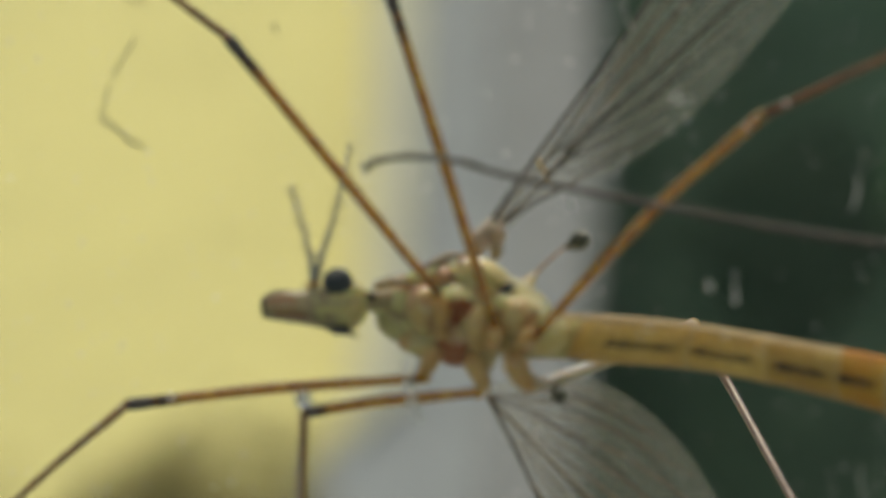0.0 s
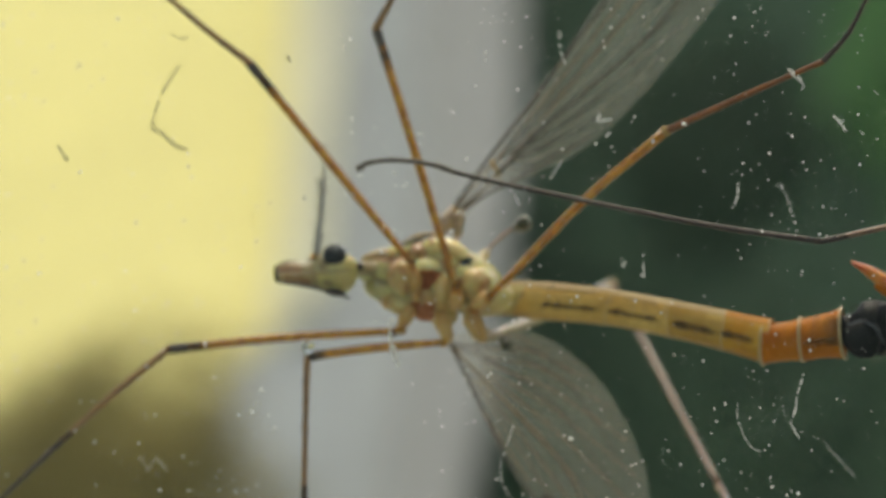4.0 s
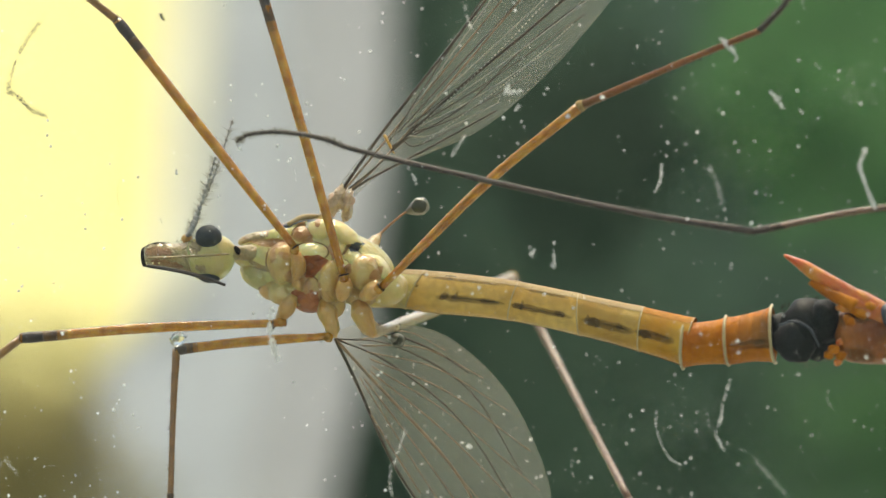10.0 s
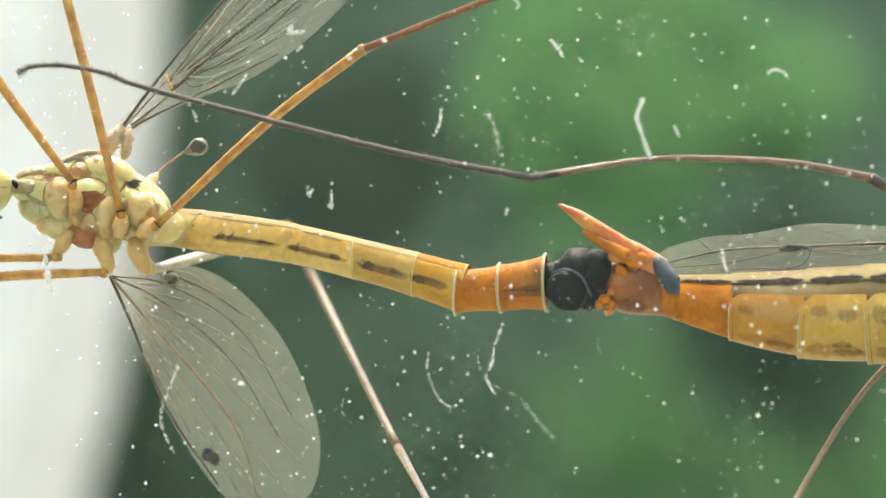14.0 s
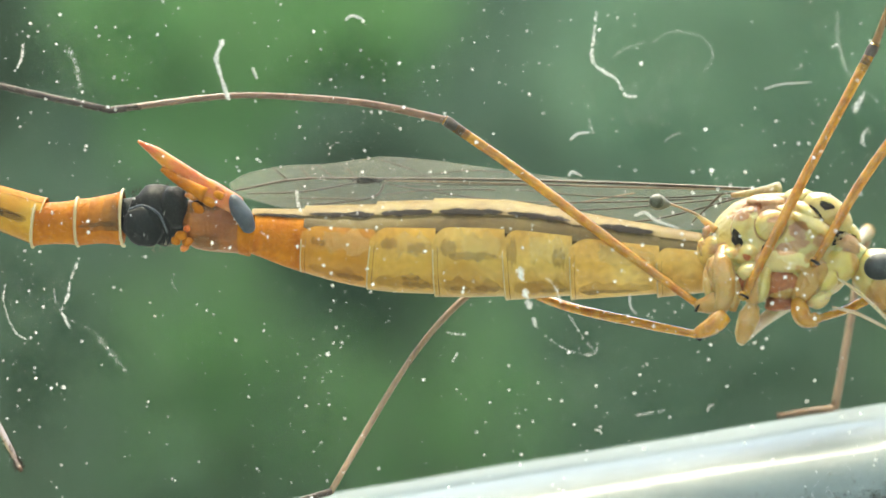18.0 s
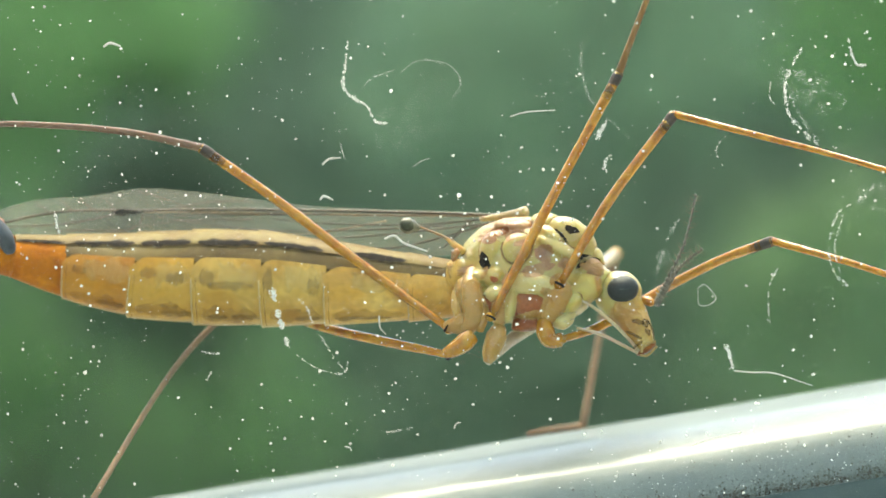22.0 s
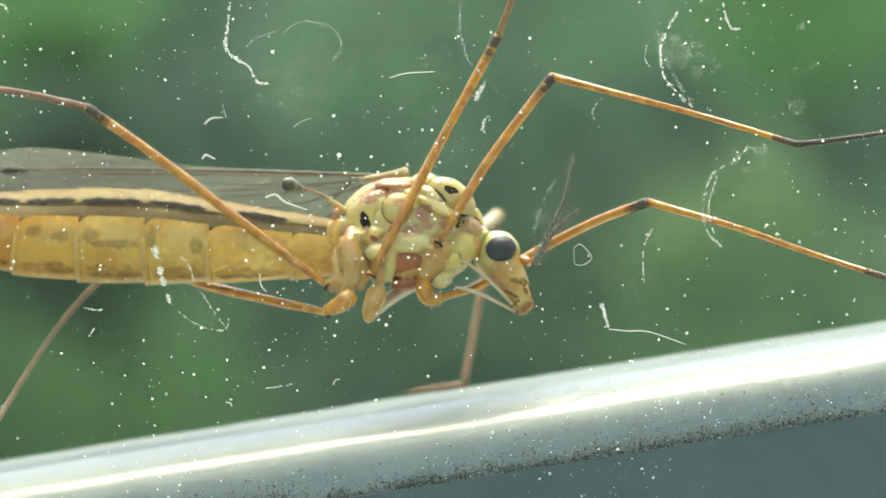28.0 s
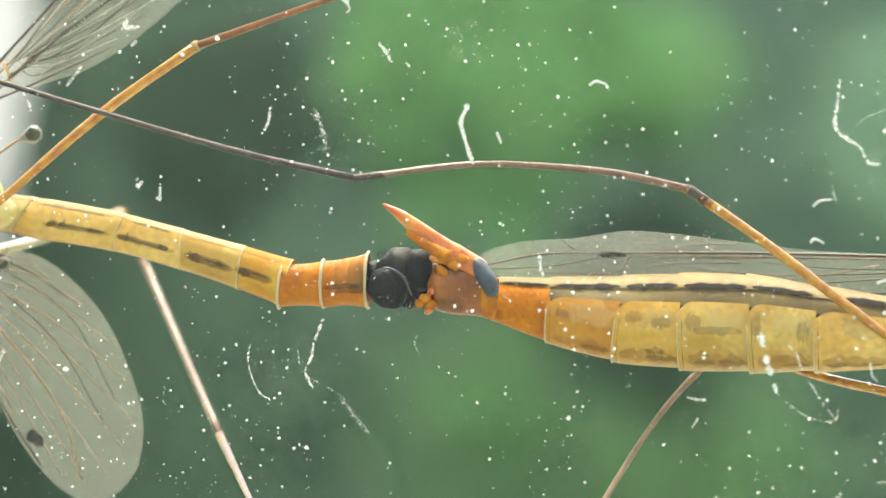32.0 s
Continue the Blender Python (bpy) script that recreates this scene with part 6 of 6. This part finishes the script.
fibre([(13.517, -0.040, -6.117), (13.676, -0.040, -6.061), (13.851, -0.040, -6.344), (13.693, -0.040, -6.470), (13.502, -0.040, -6.428), (13.524, -0.040, -6.142)], 0.008)
fibre([(8.376, -0.040, -0.902), (8.751, -0.040, -0.730), (9.307, -0.040, -0.876), (9.536, -0.040, -1.260), (9.313, -0.040, -1.572)], 0.0035)
fibre([(8.306, -0.040, -2.802), (8.494, -0.040, -2.715), (8.672, -0.040, -2.686)], 0.007)
fibre([(12.856, -0.040, -9.202), (13.335, -0.040, -9.103), (13.918, -0.040, -9.079)], 0.006)
fibre([(-2.042, -0.040, 3.107), (-1.870, -0.040, 2.848), (-1.946, -0.040, 2.753)], 0.02)
blob_part("grain", (-13.992, 0.150, -0.019), (0.17, 0.15, 0.13), glass_grain(), tagged(new("sand_grain"), "clear glassy grain stuck on the pane", "grain"), 20, 0.5, seg=10, lump=4)

def large_specks(*spots):
    rows.extend((p[0], p[2], r * 0.62) for p, r in spots)


large_specks(((-5.332, 0.000, 2.474), 0.076), ((-4.592, 0.000, 2.686), 0.086), ((-6.573, 0.000, 2.738), 0.065), ((-5.605, 0.000, 3.093), 0.054), ((-6.247, 0.000, 2.590), 0.043), ((-6.214, 0.000, 2.470), 0.043))
large_specks(((-6.834, 0.000, 2.028), 0.043), ((-3.089, 0.000, 1.060), 0.054), ((-0.022, 0.000, 2.119), 0.054), ((-0.370, 0.000, 2.272), 0.043), ((-1.097, 0.000, 0.907), 0.054), ((-1.649, 0.000, 0.946), 0.054))
large_specks(((1.291, 0.000, 1.319), 0.043), ((2.410, 0.000, 1.124), 0.054), ((0.426, 0.000, -1.822), 0.054), ((-2.063, 0.000, -4.514), 0.054), ((-2.119, 0.000, -4.237), 0.043), ((-5.425, 0.000, -3.694), 0.065))
large_specks(((-5.958, 0.000, -3.465), 0.043), ((-8.660, 0.000, -3.324), 0.086), ((-8.788, 0.000, -3.220), 0.043), ((-4.956, 0.000, -5.502), 0.065), ((-4.071, 0.000, -5.596), 0.076), ((-4.592, 0.000, -5.328), 0.054))
large_specks(((-5.042, 0.000, -5.808), 0.043), ((1.421, 0.000, -5.312), 0.065), ((1.167, 0.000, -5.800), 0.076), ((1.308, 0.000, -5.597), 0.043), ((1.174, 0.000, -6.141), 0.043), ((0.638, 0.000, -6.179), 0.043))
large_specks(((-4.071, 0.000, -0.419), 0.043), ((-2.884, 0.000, -1.076), 0.065), ((13.311, 0.000, -1.776), 0.065), ((17.726, 0.000, -2.777), 0.054), ((16.841, 0.000, -3.401), 0.065), ((17.292, 0.000, -4.954), 0.065))
large_specks(((16.401, 0.000, -2.370), 0.065), ((9.120, 0.000, -3.509), 0.086), ((9.759, 0.000, -3.645), 0.065), ((10.512, 0.000, -2.768), 0.054), ((10.874, 0.000, -3.266), 0.065), ((12.895, 0.000, -3.238), 0.054))
large_specks(((12.869, 0.000, -3.547), 0.054), ((8.125, 0.000, -1.232), 0.065), ((7.434, 0.000, -2.443), 0.043), ((6.218, 0.000, -6.216), 0.065), ((9.089, 0.000, -8.527), 0.065), ((17.631, 0.000, -6.479), 0.065))
large_specks(((17.768, 0.000, -7.672), 0.065), ((15.523, 0.000, -8.175), 0.065), ((13.924, 0.000, -7.435), 0.076), ((15.032, 0.000, -6.068), 0.065), ((12.087, 0.000, -2.705), 0.086), ((12.184, 0.000, -2.605), 0.065))
large_specks(((16.814, 0.000, -6.153), 0.043), ((6.164, 0.000, -7.647), 0.054), ((4.608, 0.000, -7.796), 0.054), ((14.348, 0.000, -8.569), 0.054), ((19.673, 0.000, -3.792), 0.054), ((20.123, 0.000, -3.874), 0.043))
large_specks(((11.893, 0.000, -1.516), 0.054), ((-19.309, 0.000, -0.916), 0.086), ((-17.701, 0.000, 0.447), 0.065), ((-17.671, 0.000, 1.712), 0.054), ((-16.877, 0.000, 1.695), 0.054), ((-19.692, 0.000, -0.561), 0.054))
large_specks(((-16.256, 0.000, 0.602), 0.065), ((-8.629, 0.000, -3.333), 0.076), ((-8.753, 0.000, -3.227), 0.043), ((-17.164, 0.000, 6.902), 0.054), ((-11.774, 0.000, 4.607), 0.054), ((-3.059, 0.000, -2.466), 0.054))
large_specks(((-6.140, 0.000, 0.159), 0.054), ((-6.265, 0.000, -0.257), 0.065), ((-1.917, 0.000, 0.145), 0.043))
dust = specks("dust", "fine white dust specks scattered over the pane", DUST, rows)


# black crumbs along the lower edge of the bead
rows = []
while len(rows) < 26000:
    x = rng.uniform(-8, 28)
    heap = 0.5 + noise.noise(Vector((x * 0.55, 0, 0))) + 0.7 * noise.noise(Vector((x * 2.3, 4, 0)))
    z = -10.42 + abs(rng.gauss(0, 0.05 + 0.13 * max(heap, 0)))
    if rng.random() < 0.16:
        z = -10.38 + abs(rng.gauss(0, 0.36))
    elif rng.random() > heap + 0.25:
        continue
    rows.append((x, z, 0.0075 / (rng.random() + 0.15) ** 0.8))
vs, fs = [], []
for x, z, r in rows:
    y = float(np.interp(z, [q[1] for q in profile[:10]], [q[0] for q in profile[:10]]))
    k = len(vs)
    for dx, dy, dz in ((1, 0.2, 0), (-0.3, 0.2, 1), (-0.6, 0.2, -0.8), (0, -1, 0.2)):
        vs.append(((x + dx * r * rng.uniform(0.6, 1.3)) * MM, (y + dy * r) * MM, (z + dz * r * rng.uniform(0.6, 1.3)) * MM))
    fs += [(k, k + 1, k + 3), (k + 1, k + 2, k + 3), (k + 2, k, k + 3)]
me = bpy.data.meshes.new("dirt_crumbs")
me.from_pydata(vs, [], fs)
me.materials.append(DIRT)
grit = []
for _ in range(2600):
    x, z = rng.uniform(-8, 28), -10.40 + abs(rng.gauss(0, 0.5))
    if z < -9.2:
        grit.append((x, z, 0.005 / (rng.random() + 0.1) ** 0.8, float(np.interp(z, [q[1] for q in profile[:10]], [q[0] for q in profile[:10]]))))
tagged(new("dirt_crumbs", me), "black crumbs of dirt gathered along the glazing bead", "dirt", kind="stuff")


vs, fs = [], []
for x, z, r, y in grit:
    k = len(vs)
    for dx, dy, dz in ((1, 0.2, 0), (-0.3, 0.2, 1), (-0.6, 0.2, -0.8), (0, -1, 0.2)):
        vs.append(((x + dx * r * rng.uniform(0.6, 1.6)) * MM, (y + dy * r) * MM, (z + dz * r * rng.uniform(0.5, 1.1)) * MM))
    fs += [(k, k + 1, k + 3), (k + 1, k + 2, k + 3), (k + 2, k, k + 3)]
me = bpy.data.meshes.new("white_grit")
me.from_pydata(vs, [], fs)
me.materials.append(DUST)
tagged(new("white_grit", me), "fine white grit on the glazing bead", "dirt", kind="stuff")


# ---- the house side, out of view: window wall and an added floor ----
def wall_with_opening():
    bm = bmesh.new()
    box(bm, -2600, WX0, -60, 60, -1250, 1150)
    box(bm, WX1, 2600, -60, 60, -1250, 1150)
    box(bm, WX0, WX1, -60, 60, -1250, -34)
    box(bm, WX0, WX1, -60, 60, WZ1, 1150)
    return part("wall_north", bm, PAINT, smooth=False)


tagged(wall_with_opening(), "white painted wall round the window", "wall", kind="structure")
# unseen floor, kept pale so that it throws fill light upwards
tagged(box_part("floor", -2600, 2600, -3000, 60, -1262, -1210, BOUNCEFLOOR), "unseen pale floor, added to bounce light onto the flies", "floor", kind="structure")
# ---- garden beyond the pane ----
ground = new("ground", bpy.data.meshes.new("ground"))
bm = bmesh.new()
bmesh.ops.create_grid(bm, x_segments=80, y_segments=80, size=400)
for v in bm.verts:
    v.co.z = -1.25 + (0.03 * noise.noise(v.co * 0.3))
bm.to_mesh(ground.data)
bm.free()
ground.data.materials.append(LAWN)
tagged(ground, "mown lawn reaching into the distance", "lawn", kind="structure")


def slab(name, outline, y0, y1, mat, label, category, bevel=0.0):
    """A cloth stretched on a slope; outline: x, z in mm where it would stand upright at y0."""
    bm = bmesh.new()
    lean = [(x * k, z * k, k) for x, z, k in ((x, z, (y0 + 540) / (y0 - 1.8 * z)) for x, z in outline)]
    f = bm.faces.new([bm.verts.new((x, y0 * k, z)) for x, z, k in lean])
    r = bmesh.ops.extrude_face_region(bm, geom=[f])
    bmesh.ops.translate(bm, verts=[v for v in r["geom"] if isinstance(v, bmesh.types.BMVert)], vec=(0, y1 - y0, 0))
    return tagged(part(name, bm, mat, smooth=False), label, category)


def bush(at, size, leaf, mat, count, label, seed, name="shrub"):
    """Stem and a ragged crown of leaves; at: centre of the crown, in mm."""
    rng = random.Random(seed)
    b = thing(name, (at[0], at[1], -1250), label, "shrub", "garden shrubs")
    bm = bmesh.new()
    tube(bm, [(at[0], at[1], -1260), (at[0] + size * 0.1, at[1] + 20, (at[2] - 1250) / 2), at], [12, 9, 5], 8, 5, 0.2)
    for k in range(5):
        a = k * 1.25 + seed
        tube(bm, [(at[0], at[1], at[2] - size * 0.8), (at[0] + math.cos(a) * size * 0.5, at[1] + math.sin(a) * size * 0.3, at[2] + size * 0.2 * math.sin(a * 2))], [8, 3], 6, 3)
    part("stem", bm, BARK, b)
    vs, fs = [], []
    for _ in range(count):
        d = Vector((rng.gauss(0, 1), rng.gauss(0, 1), rng.gauss(0, 1))).normalized()
        r = size * rng.random() ** 0.45 * (0.8 + 0.5 * noise.noise(d * 2 + Vector((seed, 0, 0))))
        p = Vector(at) + Vector((d.x * r, d.y * r * 0.3 + d.z * r * 0.9, d.z * r))
        face = Vector((rng.gauss(0, 0.6), rng.gauss(-0.55, 0.6), rng.gauss(0.75, 0.6))).normalized()
        u = face.cross(Vector((rng.gauss(0, 1), rng.gauss(0, 1), rng.gauss(0, 1)))).normalized()
        w = face.cross(u)
        s = leaf * rng.uniform(0.6, 1.2)
        k = len(vs)
        n = u.cross(w) * s * 0.15
        vs += [tuple((p + o) * MM) for o in (-u * s, w * s * 0.4 + n, u * s, -w * s * 0.4 + n)]
        fs += [(k, k + 1, k + 2), (k, k + 2, k + 3)]
    me = bpy.data.meshes.new("crown")
    me.from_pydata(vs, [], fs)
    me.materials.append(mat)
    crown = new("crown", me)
    crown.parent = b
    crown.matrix_parent_inverse = b.matrix_world.inverted()
    return b


slab("awning", [(-11000, -2600), (-2124.665, -2600), (-1883.014, 339.900), (-1731.152, 761.440), (-1297.267, 2300), (-11000, 2300)], 6300, 6330, YELLOW, "sunlit yellow awning cloth hanging to the lawn", "awning")
slab("sheet", [(-1389.813, 2023.010), (-1165.504, 1951.862), (-1534.027, 436.200), (-1622.329, 171.392),
               (-1727.054, -27.891), (-1869.330, -112.405), (-2055.119, -2600), (-2513.763, -2600), (-2093.108, 173.596), (-1853.324, 334.523)], 6200, 6220, GREY, "pale grey sheet hanging beside the awning", "sheet")
slab("cloth_strip", [(-1943.548, 249.165), (-1824.966, 310.645), (-1530.597, 1239.598), (-1609.101, 1261.797), (-1861.881, 427.345)],
     6150, 6165, CREAMCLOTH, "cream edge strip between awning and sheet", "cloth strip")
# added strip; its darker grey paints the sheet's fall-off towards the hedge
slab("cloth_strip", [(-1850.0, -162.740), (-1733.299, -180.092), (-1596.373, 97.391), (-1446.755, 501.955), (-1279.143, 1164.607), (-1470.0, 1183.833), (-1605.0, 476.536)],
     6120, 6135, DIMEDGE, "darker strip added for the sheet's dim, blurred right edge", "cloth strip")
bush((-2140, 5600.000, -20), 390, 15, OLIVE, 16000, "olive-brown shrub in front of the awning", 3)
bush((-2560, 5650.000, -10), 390, 15, OLIVE, 12000, "olive-brown shrub in front of the awning", 4)
# dark hedge
rng = random.Random(21)
vs, fs = [], []
for _ in range(150000):
    p = Vector((rng.uniform(-2700, 2600), 8350 + rng.uniform(-350, 300), rng.uniform(-1250, 1700)))
    p.y += 1.2 * (p.z + 300) + 60 * noise.noise(p * 0.003)
    n = Vector((rng.gauss(0, 0.7), rng.gauss(-0.55, 0.7), rng.gauss(0.75, 0.7))).normalized()
    u = n.cross(Vector((rng.gauss(0, 1), rng.gauss(0, 1), rng.gauss(0, 1)))).normalized()
    w = n.cross(u)
    s = rng.uniform(15, 30)
    k = len(vs)
    vs += [tuple((p + o) * MM) for o in (-u * s, w * s * 0.5, u * s, -w * s * 0.5)]
    fs += [(k, k + 1, k + 2), (k, k + 2, k + 3)]
me = bpy.data.meshes.new("hedge")
me.from_pydata(vs, [], fs)
me.materials.append(HEDGE)
tagged(new("hedge", me), "dense dark green hedge", "hedge", kind="stuff")
bm = bmesh.new()
bm.faces.new([bm.verts.new(p) for p in ((-3800, 7350, -1650), (6200, 7350, -1650), (6200, 12600, 2700), (-3800, 12600, 2700))])
r = bmesh.ops.extrude_face_region(bm, geom=bm.faces[:])
bmesh.ops.translate(bm, verts=[v for v in r["geom"] if isinstance(v, bmesh.types.BMVert)], vec=(0, 600, 0))
tagged(part("hedge_core", bm, HEDGE, smooth=False), "dark inside of the hedge", "hedge", kind="stuff")
# two added shrubs whose dark leaf colour stands for shade in the hedge
bush((-1440, 7550.000, 470), 280, 15, SHADELEAF, 8500, "shrub of dark leaves, added for deeper shade in the hedge", 31)
bush((-700, 7600.000, 20), 280, 14, SHADELEAF, 3400, "thin shrub of dark leaves, added to darken the hedge", 37)
bush((-940, 7700.000, 500), 370, 15, FRESH, 22000, "shrub with fresh green leaves", 5)
bush((-1060, 7800.000, -150), 300, 14, FRESH, 1500, "low shrub with thin fresh green leaves", 6)
bush((-690, 7780.000, -300), 320, 14, FRESH, 1500, "low shrub with fresh green leaves", 16)
bush((-130, 7800.000, 255), 290, 14, SILVER, 4500, "shrub with grey-green leaves", 7)
bush((-660, 7780.000, 440), 210, 14, FRESH, 1800, "small shrub with fresh green leaves", 41)
bush((190, 7800.000, 290), 300, 14, SILVER, 8500, "small shrub with grey-green leaves", 17)
bush((510, 7700.000, -330), 350, 14, PALELEAF, 9500, "shrub with pale yellow-green leaves", 8)
bush((690, 7800.000, 260), 300, 14, FRESH, 5000, "shrub with fresh green leaves", 9)



LIFT = [(0, 0), (15.5, 0), (17.0, 0.06), (17.5, 0.12), (18, 0.21), (18.5, 0.35), (19, 0.52), (19.5, 0.57), (20, 0.62), (20.5, 0.21), (21, 0.04), (21.5, 0), (32, 0)]


def motions():
    # the male waves his antennae
    lean = [(0, -14, 15), (1.5, -14, 15), (2, -7, -5), (2.5, -3, -1), (4.5, 4, 8), (5, 4, 13), (5.5, -14, 11), (6, -6, 10), (6.5, 0, 11), (7, 1, 5), (7.5, -21, -15), (8, -1, 8), (8.5, 14, 16),
            (9, -17, -14), (9.5, -7, -5), (10, 18, 20), (10.5, 2, 13), (11, -17, -10), (11.5, 9, 12), (12, -20, -14), (12.5, 8, 11), (13, 2, 5), (13.5, 0, 8), (32, 0, 8)]
    for n, a in enumerate(male_antennae):
        rest = a.matrix_basis.copy()
        walk(a, [(row[0], rest @ Matrix.Rotation(radians(row[1 + n] - (-6, 10)[n]), 4, "Y")) for row in lean])
    # the female arches her abdomen and lifts the folded wing
    for seg, share in zip(female_segments, (0.45, 0.68, 0.82, 0.84, 0.75, 0.58, 0.4)):
        walk(seg, [(t, Matrix.Translation((0, 0, up * share * MM))) for t, up in LIFT])
    # and with it the hind leg
    rest = female_hind_leg.matrix_basis.copy()
    hip_here = Matrix.Translation(Vector((8.420, 2.600, -6.190)) * MM)
    walk(female_hind_leg, [(t, Matrix.Translation((0, 0, up * 0.18 * MM)) @ hip_here @ Matrix.Rotation(radians(1.4 * up), 4, "Y") @ hip_here.inverted() @ rest) for t, up in LIFT])
    hinge = Matrix.Translation(Vector((10.087, 4.200, -4.090)) * MM)
    walk(female_wing, [(t, Matrix.Translation((0, 0, up * 0.2 * MM)) @ hinge @ Matrix.Rotation(radians(5.0 * up), 4, "Y") @ hinge.inverted()) for t, up in LIFT])


motions()
